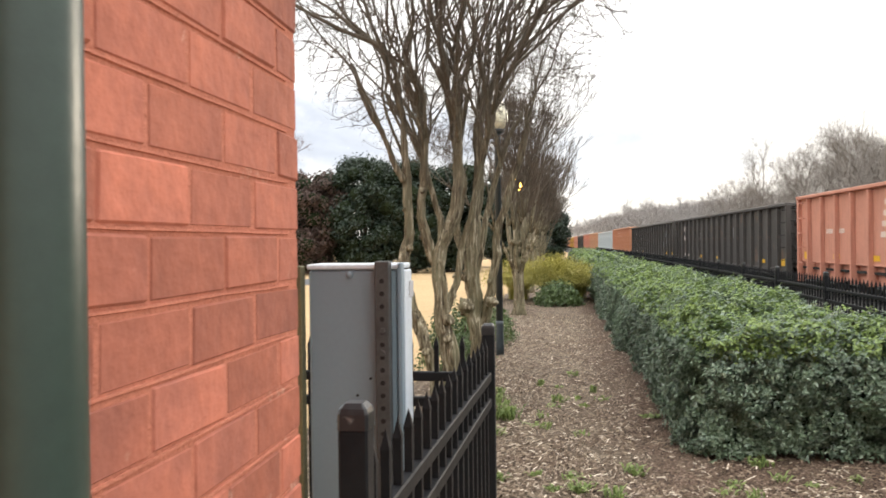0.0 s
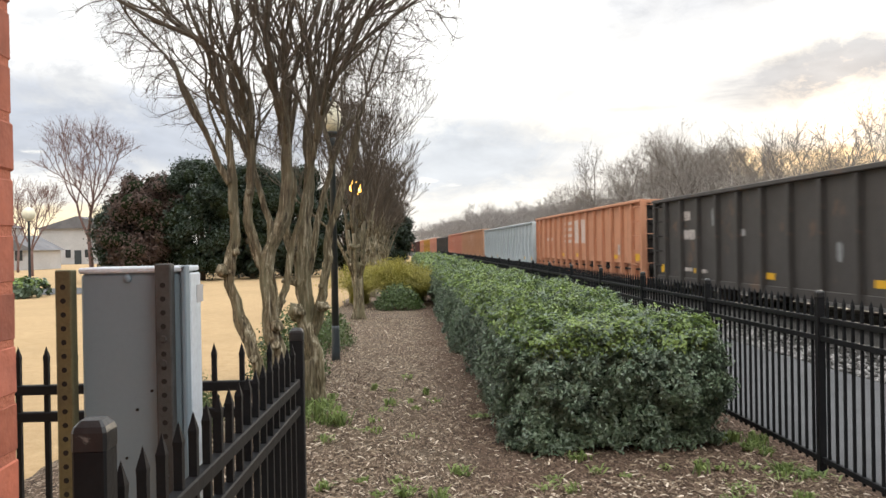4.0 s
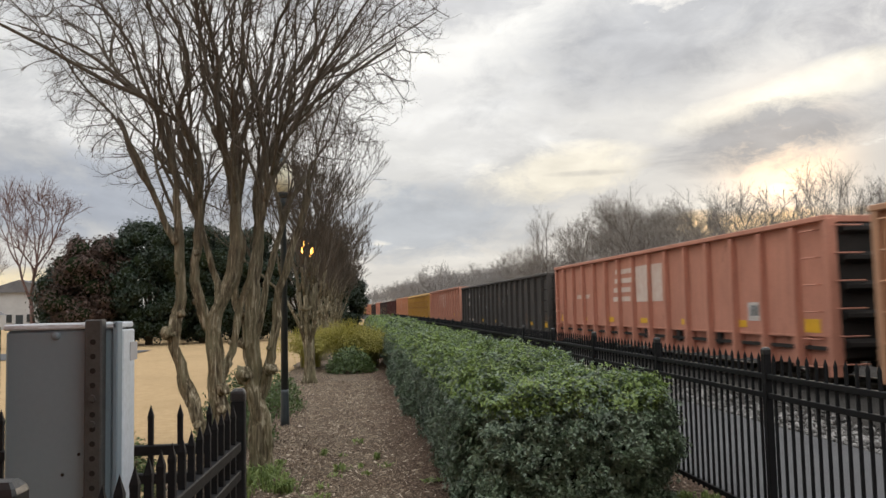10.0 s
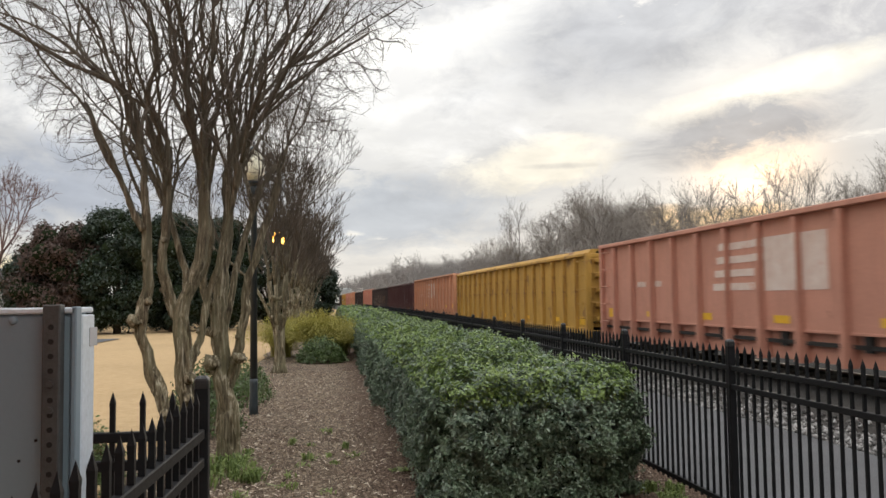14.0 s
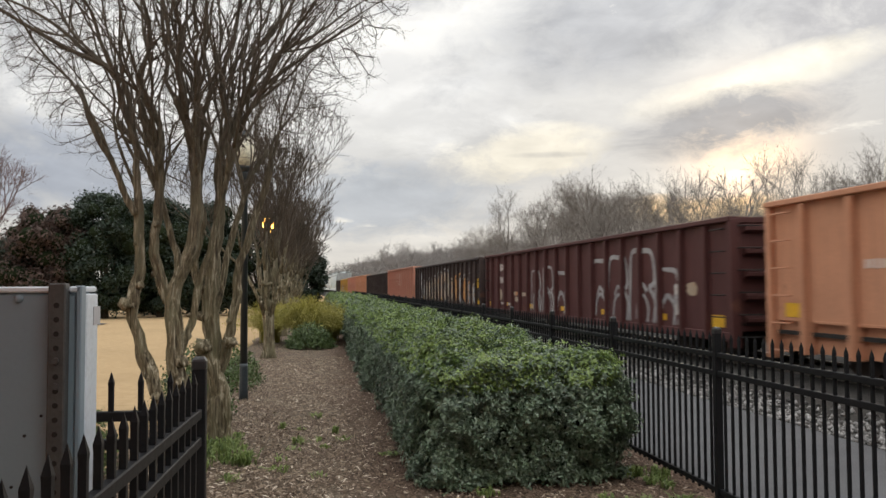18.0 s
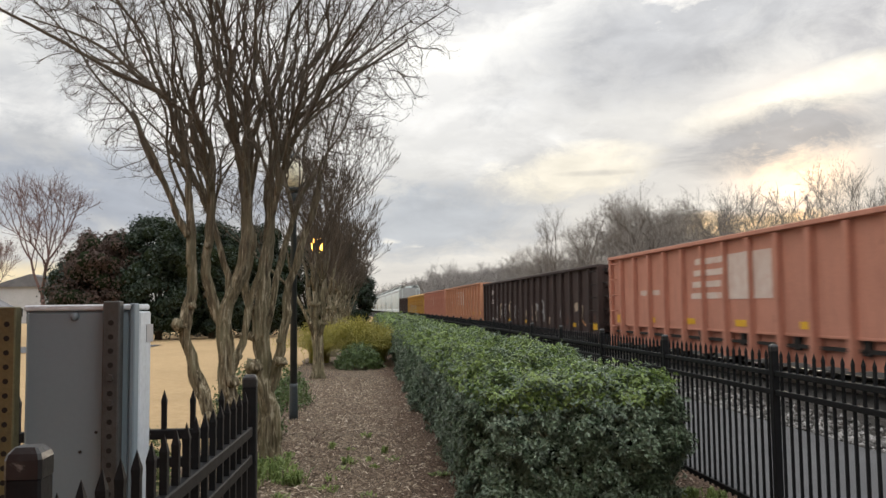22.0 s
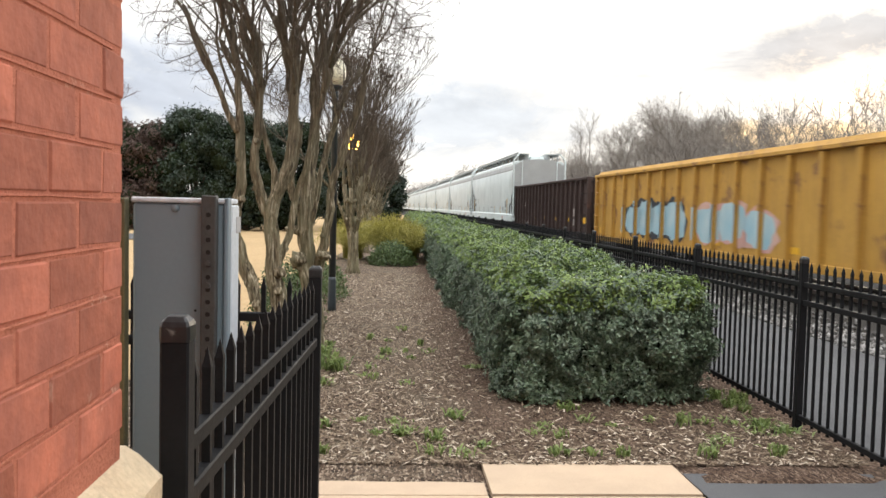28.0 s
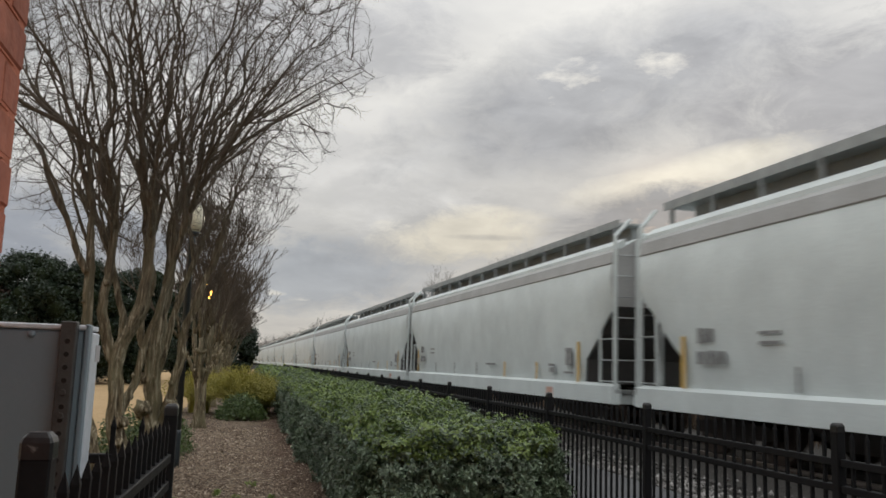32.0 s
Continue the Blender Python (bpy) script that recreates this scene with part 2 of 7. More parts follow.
def ground_mat():
    """Dormant tan lawn with worn and greener patches, darker wood mulch near the path."""
    m = bpy.data.materials.new("ground_soil")
    m.use_nodes = True
    n = Nodes(m.node_tree)
    co = n.add("ShaderNodeTexCoord").outputs["Object"]
    a = n.noise(co, 0.25, 5.0, 0.6)
    b = n.noise(co, 6.0, 6.0, 0.7)
    c = n.noise(co, 55.0, 4.0, 0.7)
    lawn = n.mix(n.ramp(b, [(0.35, (0, 0, 0)), (0.7, (1, 1, 1))]), (0.36, 0.25, 0.135, 1), (0.45, 0.325, 0.185, 1))
    lawn = n.mix(n.ramp(a, [(0.45, (0, 0, 0)), (0.7, (0.5, 0.5, 0.5))]), lawn, (0.31, 0.22, 0.12, 1))
    lawn = n.mix(0.35, lawn, n.mix(1.0, lawn, n.ramp(c, [(0.3, (0.5, 0.5, 0.5)), (0.7, (1.4, 1.4, 1.4))]), "MULTIPLY"))
    bp = n.add("ShaderNodeBump", {"Strength": 0.4, "Distance": 0.03, "Height": n.math("ADD", b, c)})
    p = n.add("ShaderNodeBsdfPrincipled", {"Base Color": lawn, "Roughness": 0.95, "Specular IOR Level": 0.1, "Normal": bp.outputs[0]})
    n.add("ShaderNodeOutputMaterial", {0: p.outputs[0]})
    return m


def mulch_mat():
    m = bpy.data.materials.new("mulch")
    m.use_nodes = True
    n = Nodes(m.node_tree)
    co = n.add("ShaderNodeTexCoord").outputs["Object"]
    a = n.noise(co, 0.9, 5.0, 0.6)
    def slivers(turn, size):
        m_ = n.add("ShaderNodeMapping", {"Vector": co, "Scale": (1.0, 0.3, 1.0), "Rotation": (0, 0, turn)}).outputs[0]
        v_ = n.add("ShaderNodeTexVoronoi", {"Vector": m_, "Scale": size, "Randomness": 1.0})
        return n.add("ShaderNodeSeparateColor", {0: v_.outputs["Color"]}).outputs[0]
    pick = n.ramp(n.noise(co, 30.0, 2.0), [(0.49, (0, 0, 0)), (0.51, (1, 1, 1))])
    cell_ = n.mix(pick, slivers(0.5, 85.0), slivers(-0.9, 70.0))
    f = n.noise(co, 120.0, 3.0, 0.7)
    cell = n.add("ShaderNodeSeparateColor", {0: cell_}).outputs[0]
    col = n.ramp(cell, [(0.0, (0.02, 0.014, 0.010)), (0.4, (0.078, 0.051, 0.035)), (0.78, (0.19, 0.138, 0.098)), (1.0, (0.44, 0.36, 0.28))])
    col = n.mix(n.ramp(a, [(0.4, (0, 0, 0)), (0.7, (0.55, 0.55, 0.55))]), col, (0.17, 0.14, 0.104, 1))
    col = n.mix(0.4, col, n.mix(1.0, col, n.ramp(f, [(0.3, (0.45, 0.45, 0.45)), (0.7, (1.5, 1.5, 1.5))]), "MULTIPLY"))
    x = n.add("ShaderNodeSeparateXYZ", {0: co}).outputs[0]
    fresh = n.ramp(n.math("ADD", x, n.math("MULTIPLY", n.math("SUBTRACT", n.noise(co, 1.7, 6.0, 0.7), 0.5), 1.3)), [(0.55, (0, 0, 0)), (1.0, (0.62, 0.62, 0.62))])
    col = n.mix(fresh, col, n.mix(cell, (0.03, 0.017, 0.012, 1), (0.13, 0.078, 0.055, 1)))
    h = n.math("ADD", cell, f)
    bp = n.add("ShaderNodeBump", {"Strength": 0.7, "Distance": 0.02, "Height": h})
    p = n.add("ShaderNodeBsdfPrincipled", {"Base Color": col, "Roughness": 0.95, "Specular IOR Level": 0.15, "Normal": bp.outputs[0]})
    n.add("ShaderNodeOutputMaterial", {0: p.outputs[0]})
    return m


def chip_mat(name, stops, rough=0.9):
    m = bpy.data.materials.new(name)
    m.use_nodes = True
    n = Nodes(m.node_tree)
    rnd = n.add("ShaderNodeNewGeometry").outputs["Random Per Island"]
    co = n.add("ShaderNodeTexCoord").outputs["Object"]
    col = n.ramp(rnd, stops)
    f = n.noise(co, 150.0, 3.0)
    col = n.mix(0.4, col, n.mix(1.0, col, n.ramp(f, [(0.3, (0.5, 0.5, 0.5)), (0.7, (1.4, 1.4, 1.4))]), "MULTIPLY"))
    p = n.add("ShaderNodeBsdfPrincipled", {"Base Color": col, "Roughness": rough, "Specular IOR Level": 0.2})
    n.add("ShaderNodeOutputMaterial", {0: p.outputs[0]})
    return m


M = {}
M["ground"] = ground_mat()
M["mulch"] = mulch_mat()
M["chips"] = chip_mat("wood_chips", [(0.0, (0.06, 0.042, 0.03)), (0.4, (0.13, 0.092, 0.063)), (0.82, (0.27, 0.21, 0.15)), (1.0, (0.6, 0.52, 0.42))])
M["stones"] = chip_mat("ballast_stone", [(0.0, (0.06, 0.058, 0.055)), (0.5, (0.15, 0.145, 0.14)), (1.0, (0.33, 0.32, 0.31))])
M["brick"] = mat("red_brick", (0.46, 0.15, 0.092), (0.30, 0.108, 0.076), 5.0, 0.8, 0, 0.45, 30.0, (0.52, 0.26, 0.19), 13.0, 0.66, 0.2, random_tint=0.25, grain_mix=0.3)
M["mortar"] = mat("mortar", (0.47, 0.175, 0.115), (0.38, 0.14, 0.092), 9.0, 0.95, 0, 0.5, 120.0, (0.56, 0.33, 0.25), 9.0, 0.62, 0.1)
M["limestone"] = mat("limestone", (0.60, 0.49, 0.34), (0.52, 0.4, 0.26), 6.0, 0.85, 0, 0.35, 80.0, (0.42, 0.33, 0.23), 4.0, 0.62, 0.2)
M["spout"] = mat("green_enamel", (0.034, 0.055, 0.043), (0.028, 0.046, 0.036), 3.0, 0.33, 0, 0.05, 50.0, spec=0.5)
M["iron"] = mat("black_painted_iron", (0.006, 0.0065, 0.008), (0.010, 0.0105, 0.012), 12.0, 0.6, 0, 0.12, 90.0, (0.03, 0.026, 0.024), 18.0, 0.76, 0.16)
M["iron_worn"] = mat("worn_black_cap", (0.011, 0.011, 0.012), (0.02, 0.02, 0.021), 20.0, 0.36, 0, 0.12, 90.0, (0.12, 0.115, 0.11), 30.0, 0.62)
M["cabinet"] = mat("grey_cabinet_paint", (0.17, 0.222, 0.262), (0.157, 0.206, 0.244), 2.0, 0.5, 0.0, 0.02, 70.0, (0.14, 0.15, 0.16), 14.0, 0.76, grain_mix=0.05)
# paler copy of the cabinet grey; light on side and lid is painted in
M["cabinet_side"] = mat("lit_cabinet_tone", (0.55, 0.6, 0.66), (0.5, 0.55, 0.6), 4.0, 0.4, 0.0, 0.05, 70.0)
M["strut_dark"] = mat("dull_strut", (0.07, 0.07, 0.068), (0.048, 0.047, 0.046), 9.0, 0.65, 0.3, 0.2, 80.0, (0.11, 0.07, 0.05), 12.0, 0.68)
M["strut"] = mat("galvanised_strut", (0.17, 0.15, 0.075), (0.12, 0.11, 0.065), 9.0, 0.6, 0.5, 0.2, 80.0, (0.16, 0.075, 0.04), 12.0, 0.6)
M["hole"] = mat("dark_hole", (0.01, 0.01, 0.01), (0.015, 0.012, 0.01), 9.0, 0.9)
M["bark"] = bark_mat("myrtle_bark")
M["twig"] = mat("myrtle_twig", (0.08, 0.065, 0.052), (0.12, 0.099, 0.08), 2.0, 0.85, 0, 0.2, 50.0, spec=0.15)
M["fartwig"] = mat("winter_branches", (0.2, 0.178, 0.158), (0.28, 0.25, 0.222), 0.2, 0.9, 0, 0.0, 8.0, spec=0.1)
# paler copy of the winter branches: distance haze is put into the colour
M["hazetwig"] = mat("haze_paled_branches", (0.24, 0.222, 0.212), (0.31, 0.29, 0.275), 0.1, 0.95, 0, 0.0, 5.0, spec=0.05)
M["litter"] = mat("leaf_litter", (0.05, 0.036, 0.026), (0.085, 0.062, 0.045), 0.8, 0.95, 0, 0.5, 14.0, spec=0.05)
M["redtwig"] = mat("budding_branches", (0.14, 0.088, 0.08), (0.19, 0.122, 0.108), 0.4, 0.9, 0, 0.0, 8.0, spec=0.1)
M["hedge"] = leaf_mat("hedge_leaf", (0.018, 0.042, 0.022), (0.19, 0.25, 0.17), 0.28, 0.18, (0.12, 0.17, 0.09))
# near-black fill for foliage cores; the shade inside is in the colour
M["hedge_core"] = mat("shade_dark_core", (0.012, 0.018, 0.009), (0.02, 0.026, 0.012), 4.0, 0.95, 0, 0.3, 20.0, spec=0.05)
M["evergreen"] = leaf_mat("magnolia_leaf", (0.007, 0.015, 0.009), (0.022, 0.042, 0.023), 0.5, 0.1)
M["redshrub"] = leaf_mat("russet_leaf", (0.04, 0.025, 0.02), (0.095, 0.056, 0.044), 0.65, 0.1)
M["golden"] = leaf_mat("golden_shoot", (0.19, 0.17, 0.032), (0.36, 0.33, 0.07), 0.6, 0.3)
M["weed"] = leaf_mat("weed_blade", (0.085, 0.13, 0.035), (0.24, 0.31, 0.10), 0.55, 0.4)
M["asphalt"] = mat("asphalt", (0.075, 0.076, 0.08), (0.105, 0.106, 0.11), 1.2, 0.85, 0, 0.4, 140.0, (0.10, 0.10, 0.10), 2.0, 0.66, 0.25)
M["paver"] = mat("concrete_paver", (0.50, 0.38, 0.27), (0.43, 0.33, 0.24), 2.5, 0.9, 0, 0.3, 120.0, (0.33, 0.25, 0.18), 6.0, 0.68, 0.2)
M["ballast"] = mat("ballast_bed", (0.026, 0.024, 0.022), (0.055, 0.052, 0.048), 16.0, 0.95, 0, 1.0, 40.0, (0.08, 0.075, 0.07), 9.0, 0.6, 0.2)
M["steel"] = mat("rail_steel", (0.3, 0.27, 0.25), (0.2, 0.17, 0.15), 3.0, 0.45, 0.8, 0.1, 50.0)
M["tie"] = mat("creosote_tie", (0.06, 0.048, 0.04), (0.1, 0.08, 0.065), 4.0, 0.95, 0, 0.5, 40.0)
M["pole"] = mat("dark_green_pole", (0.03, 0.038, 0.045), (0.04, 0.05, 0.056), 6.0, 0.45, 0.1, 0.05, 50.0)
M["globe"] = mat("milky_globe", (0.75, 0.72, 0.58), (0.7, 0.66, 0.5), 3.0, 0.3, 0, 0.0, 30.0)
M["lampglow"] = glow_mat("lit_lamp", (1.0, 0.45, 0.07), 12.0)
M["soil_stem"] = mat("shrub_stem", (0.09, 0.07, 0.05), (0.13, 0.1, 0.07), 5.0, 0.9)
M["white_wall"] = mat("white_siding", (0.44, 0.44, 0.45), (0.38, 0.38, 0.39), 0.6, 0.8, 0, 0.1, 9.0)
M["grey_roof"] = mat("grey_shingle", (0.16, 0.16, 0.17), (0.11, 0.11, 0.12), 0.8, 0.9, 0, 0.2, 8.0)
M["darkglass"] = mat("dark_window", (0.03, 0.035, 0.04), (0.02, 0.025, 0.03), 2.0, 0.15)
M["hedge_top"] = leaf_mat("hedge_new_leaf", (0.10, 0.16, 0.04), (0.24, 0.33, 0.09), 0.42, 0.3, (0.27, 0.35, 0.10))
M["shrub"] = leaf_mat("shrub_leaf", (0.03, 0.055, 0.018), (0.10, 0.15, 0.045), 0.5, 0.2)

# ---- mesh helpers ----
class Geo:
    """Gathers vertices and faces of one mesh."""

    def __init__(self):
        self.v, self.f = [], []

    def put(self, verts, faces):
        k = len(self.v)
        self.v += [tuple(p) for p in verts]
        self.f += [tuple(i + k for i in f) for f in faces]
        return self

    def box(self, lo, hi, b=0.0):
        """A box; b: its chamfered edges."""
        (x0, y0, z0), (x1, y1, z1) = lo, hi
        if b <= 0:
            v = [(x, y, z) for z in (z0, z1) for y in (y0, y1) for x in (x0, x1)]
            return self.put(v, [(0, 2, 3, 1), (4, 5, 7, 6), (0, 1, 5, 4), (2, 6, 7, 3), (0, 4, 6, 2), (1, 3, 7, 5)])
        v, idx = [], {}
        for i, x in enumerate((x0, x1)):
            for j, y in enumerate((y0, y1)):
                for k, z in enumerate((z0, z1)):
                    sx, sy, sz = (b if i == 0 else -b), (b if j == 0 else -b), (b if k == 0 else -b)
                    for a, p in enumerate(((x, y + sy, z + sz), (x + sx, y, z + sz), (x + sx, y + sy, z))):
                        idx[i, j, k, a] = len(v)
                        v.append(p)
        f = []
        for s in (0, 1):
            q = [(0, 0), (1, 0), (1, 1), (0, 1)]
            f.append([idx[s, a, c, 0] for a, c in (q if s else q[::-1])])
            f.append([idx[a, s, c, 1] for a, c in (q[::-1] if s else q)])
            f.append([idx[a, c, s, 2] for a, c in (q if s else q[::-1])])
        for a in (0, 1):
            for c in (0, 1):
                e = [idx[a, c, 0, 0], idx[a, c, 0, 1], idx[a, c, 1, 1], idx[a, c, 1, 0]]
                f.append(e if a == c else e[::-1])
                e = [idx[a, 0, c, 0], idx[a, 1, c, 0], idx[a, 1, c, 2], idx[a, 0, c, 2]]
                f.append(e if a == c else e[::-1])
                e = [idx[0, a, c, 1], idx[0, a, c, 2], idx[1, a, c, 2], idx[1, a, c, 1]]
                f.append(e if a == c else e[::-1])
                for k in (0, 1):
                    t = [idx[a, c, k, 0], idx[a, c, k, 1], idx[a, c, k, 2]]
                    f.append(t if (a + c + k) % 2 else t[::-1])
        return self.put(v, f)

    def tube(self, pts, radii, sides=6, cap=True, flute=0.0, seed=0.0):
        pts = [Vector(p) for p in pts]
        if not hasattr(radii, "__len__"):
            radii = [radii] * len(pts)
        v, f = [], []
        side = None
        for i, p in enumerate(pts):
            d = (pts[min(i + 1, len(pts) - 1)] - pts[max(i - 1, 0)]).normalized()
            if side is None:
                side = d.orthogonal().normalized()
            side = (side - d * side.dot(d)).normalized()
            other = d.cross(side)
            for k in range(sides):
                a = 2 * math.pi * k / sides
                r = radii[i]
                if flute:
                    r *= 1 + flute * (noise.noise((math.cos(a) * 1.6 + seed, math.sin(a) * 1.6, i * 0.16)) + 0.6 * noise.noise((math.cos(a) * 3.5, math.sin(a) * 3.5 + seed, i * 0.3)) + 0.32 * math.cos(5 * a + seed + i * 0.09) * (1 - 0.5 * i / len(pts)))
                v.append(p + r * (math.cos(a) * side + math.sin(a) * other))
        for i in range(len(pts) - 1):
            for k in range(sides):
                k2 = (k + 1) % sides
                f.append((i * sides + k, i * sides + k2, (i + 1) * sides + k2, (i + 1) * sides + k))
        if cap:
            f.append(tuple(range(sides))[::-1])
            f.append(tuple((len(pts) - 1) * sides + k for k in range(sides)))
        return self.put(v, f)

    def prism(self, poly, axis, a, b):
        """A polygon in the two other axes, drawn out along axis from a to b."""
        n = len(poly)

        def at(p, s):
            q = list(p)
            q.insert(axis, s)
            return tuple(q)
        v = [at(p, a) for p in poly] + [at(p, b) for p in poly]
        f = [tuple(range(n))[::-1], tuple(range(n, 2 * n))] + [(i, (i + 1) % n, n + (i + 1) % n, n + i) for i in range(n)]
        return self.put(v, f)

    def lathe(self, prof, sides=16, at=(0, 0)):
        """A profile of (radius, z) turned about the vertical."""
        v = [(at[0] + r * math.cos(2 * math.pi * k / sides), at[1] + r * math.sin(2 * math.pi * k / sides), z) for r, z in prof for k in range(sides)]
        f = [(i * sides + k, i * sides + (k + 1) % sides, (i + 1) * sides + (k + 1) % sides, (i + 1) * sides + k) for i in range(len(prof) - 1) for k in range(sides)]
        f += [tuple(range(sides))[::-1], tuple((len(prof) - 1) * sides + k for k in range(sides))]
        return self.put(v, f)

    def mesh(self, name, material, smooth=False):
        me = bpy.data.meshes.new(name)
        me.from_pydata(self.v, [], self.f)
        me.materials.append(material)
        if smooth:
            me.polygons.foreach_set("use_smooth", [True] * len(me.polygons))
        me.update()
        return me


def part(name, geo, material, parent=None, label="", smooth=False):
    ob = new(name, geo.mesh(name, material, smooth) if isinstance(geo, Geo) else geo)
    ob.parent = parent
    if label:
        ob["label"] = label
    return ob


def thing(name, label, category, group="", at=None, kind=""):
    ob = new(name)
    ob.empty_display_size = 0.2
    if at is not None:
        ob.matrix_world = at
    return tagged(ob, label, category, group, kind)


def fast_mesh(name, v, f, material, smooth=False):
    """A mesh from arrays; f: n x 3 or n x 4 indices."""
    v, f = np.asarray(v, np.float32).reshape(-1, 3), np.asarray(f, np.int32)
    me = bpy.data.meshes.new(name)
    me.vertices.add(len(v))
    me.vertices.foreach_set("co", v.ravel())
    me.loops.add(f.size)
    me.loops.foreach_set("vertex_index", f.ravel())
    me.polygons.add(len(f))
    me.polygons.foreach_set("loop_start", np.arange(len(f), dtype=np.int32) * f.shape[1])
    me.materials.append(material)
    me.update(calc_edges=True)
    if smooth:
        me.polygons.foreach_set("use_smooth", [True] * len(f))
    return me


def leaves(rs, pos, nrm, size, stretch=0.5, tilt=0.7):
    """Folded leaf blades at pos, facing roughly along nrm."""
    n = len(pos)
    nn = nrm + rs.normal(0, tilt, (n, 3))
    nn /= np.linalg.norm(nn, axis=1)[:, None] + 1e-9
    a = rs.normal(0, 1, (n, 3))
    a -= nn * (a * nn).sum(1)[:, None]
    a /= np.linalg.norm(a, axis=1)[:, None] + 1e-9
    b = np.cross(nn, a)
    s = (size * rs.uniform(0.6, 1.3, n))[:, None]
    tip, root = pos + a * s * 0.5, pos - a * s * 0.5
    l, r = pos + b * s * stretch * 0.5 + nn * s * 0.12, pos - b * s * stretch * 0.5 + nn * s * 0.12
    v = np.stack([root, r, tip, l], 1).reshape(-1, 3)
    i = np.arange(n)[:, None] * 4
    f = np.concatenate([i + [0, 1, 2], i + [0, 2, 3]], 1).reshape(-1, 3)
    return v, f

# ---- the ground ----
def sheet(name, x0, x1, y0, y1, nx, ny, z, material, height=None, label="", category="", kind="structure"):
    xs, ys = np.linspace(x0, x1, nx), np.linspace(y0, y1, ny)
    v = [(x, y, z + (height(x, y) if height else 0.0)) for y in ys for x in xs]
    f = [(j * nx + i, j * nx + i + 1, (j + 1) * nx + i + 1, (j + 1) * nx + i) for j in range(ny - 1) for i in range(nx - 1)]
    ob = new(name, fast_mesh(name, v, f, material, True))
    return tagged(ob, label, category, "", kind)


sheet("ground", -1500, 1500, -1500, 1500, 3, 3, -0.06, M["ground"], label="dormant tan lawn reaching to the far trees", category="ground")


def soft_bumps(x, y):
    return 0.012 * noise.noise((x * 1.7, y * 1.7, 0)) + 0.006 * noise.noise((x * 6, y * 6, 3))


def mulch_edge():
    """The mulch path: a sheet with an irregular left edge where it meets the lawn."""
    ys = np.concatenate([np.linspace(4.3, 5.2, 30), np.linspace(5.3, 90, 400)])
    v, f, n = [], [], 40
    for y in ys:
        left = -1.45 + 0.25 * noise.noise((y * 0.4, 0, 5)) + 0.08 * noise.noise((y * 2.3, 0, 8)) - (0.9 if y < 7 else 0.0)
        for i in range(n):
            x = left + (3.5 - left) * i / (n - 1)
            v.append((x, y, soft_bumps(x, y) - (0.05 if i == 0 else 0) - (0.035 if y < (4.84 if 0.8 < x < 2.1 else 4.44) else 0)))
    f = [(j * n + i, j * n + i + 1, (j + 1) * n + i + 1, (j + 1) * n + i) for j in range(len(ys) - 1) for i in range(n - 1)]
    tagged(new("mulch_path", fast_mesh("mulch_path", v, f, M["mulch"], True)), "brown wood-chip mulch path between hedge and trees", "path", kind="structure")


mulch_edge()


# concrete pavers along the near end of the path
pav = thing("pavement", "tan concrete pavers with mossy joints at the path's end", "pavement", kind="structure")
rs = random.Random(4)
cols = [-3.2, -2.2, -1.15, -0.12, 0.85, 2.05]
rows_y = [-5.4, -4.2, -3.0, -1.8, -0.6, 0.6, 1.8, 3.0, 4.22, 4.84]
for i in range(len(cols) - 1):
    for j in range(len(rows_y) - 1):
        if cols[i + 1] < 0 and rows_y[j] < 1.5:
            continue
        back = -0.38 if j == 8 and i < 4 else 0.0
        if rows_y[j + 1] + back - rows_y[j] < 0.1:
            continue
        n_ = 7
        y1 = rows_y[j + 1] + back - 0.012
        edge = [(cols[i] + 0.012 + (cols[i + 1] - cols[i] - 0.024) * k / (n_ - 1), y1 + (rs.uniform(-0.025, 0.02) if j == 8 else 0)) for k in range(n_)]
        g = Geo().prism([(cols[i] + 0.012, rows_y[j] + 0.012), (cols[i + 1] - 0.012, rows_y[j] + 0.012)] + edge[::-1], 2, -0.06, rs.uniform(-0.004, 0.012))
        part("paver", g, M["paver"], pav)
sheet("asphalt_apron", 2.06, 3.42, -6, 4.62, 6, 12, -0.004, M["asphalt"], None, "dark asphalt apron beside the paver slab", "pavement")
sheet("joint_soil", -3.4, 3.5, -6, 4.9, 2, 2, -0.025, M["mulch"], None, "dark soil in the joints between pavers", "ground")

sheet("gravel_lane", -2.4, 0.4, 88, 185, 4, 8, -0.02, M["ballast"], None, "grey gravel lane beyond the end of the mulch path", "path")
sheet("asphalt_path", 3.5, 5.75, -40, 70, 12, 40, -0.01, M["asphalt"], lambda x, y: 0.006 * noise.noise((x, y * 0.5, 0)), "grey asphalt strip between the fence and the track", "path")


# ---- the track ----
D = radians(1.32)
TRACK = pose(8.0 + 1.56, 0, 0, 0, 0, 1.32)   # its y axis runs along the track
RAIL_Z = 0.12


def track_x(y):
    return 8.0 - math.tan(D) * y


def bed(x, y):
    c = x - (track_x(y) + 1.56)
    return 0.10 * max(0.0, min(1.0, (2.9 - abs(c)) / 0.9)) + 0.02 * noise.noise((x * 5, y * 5, 0))


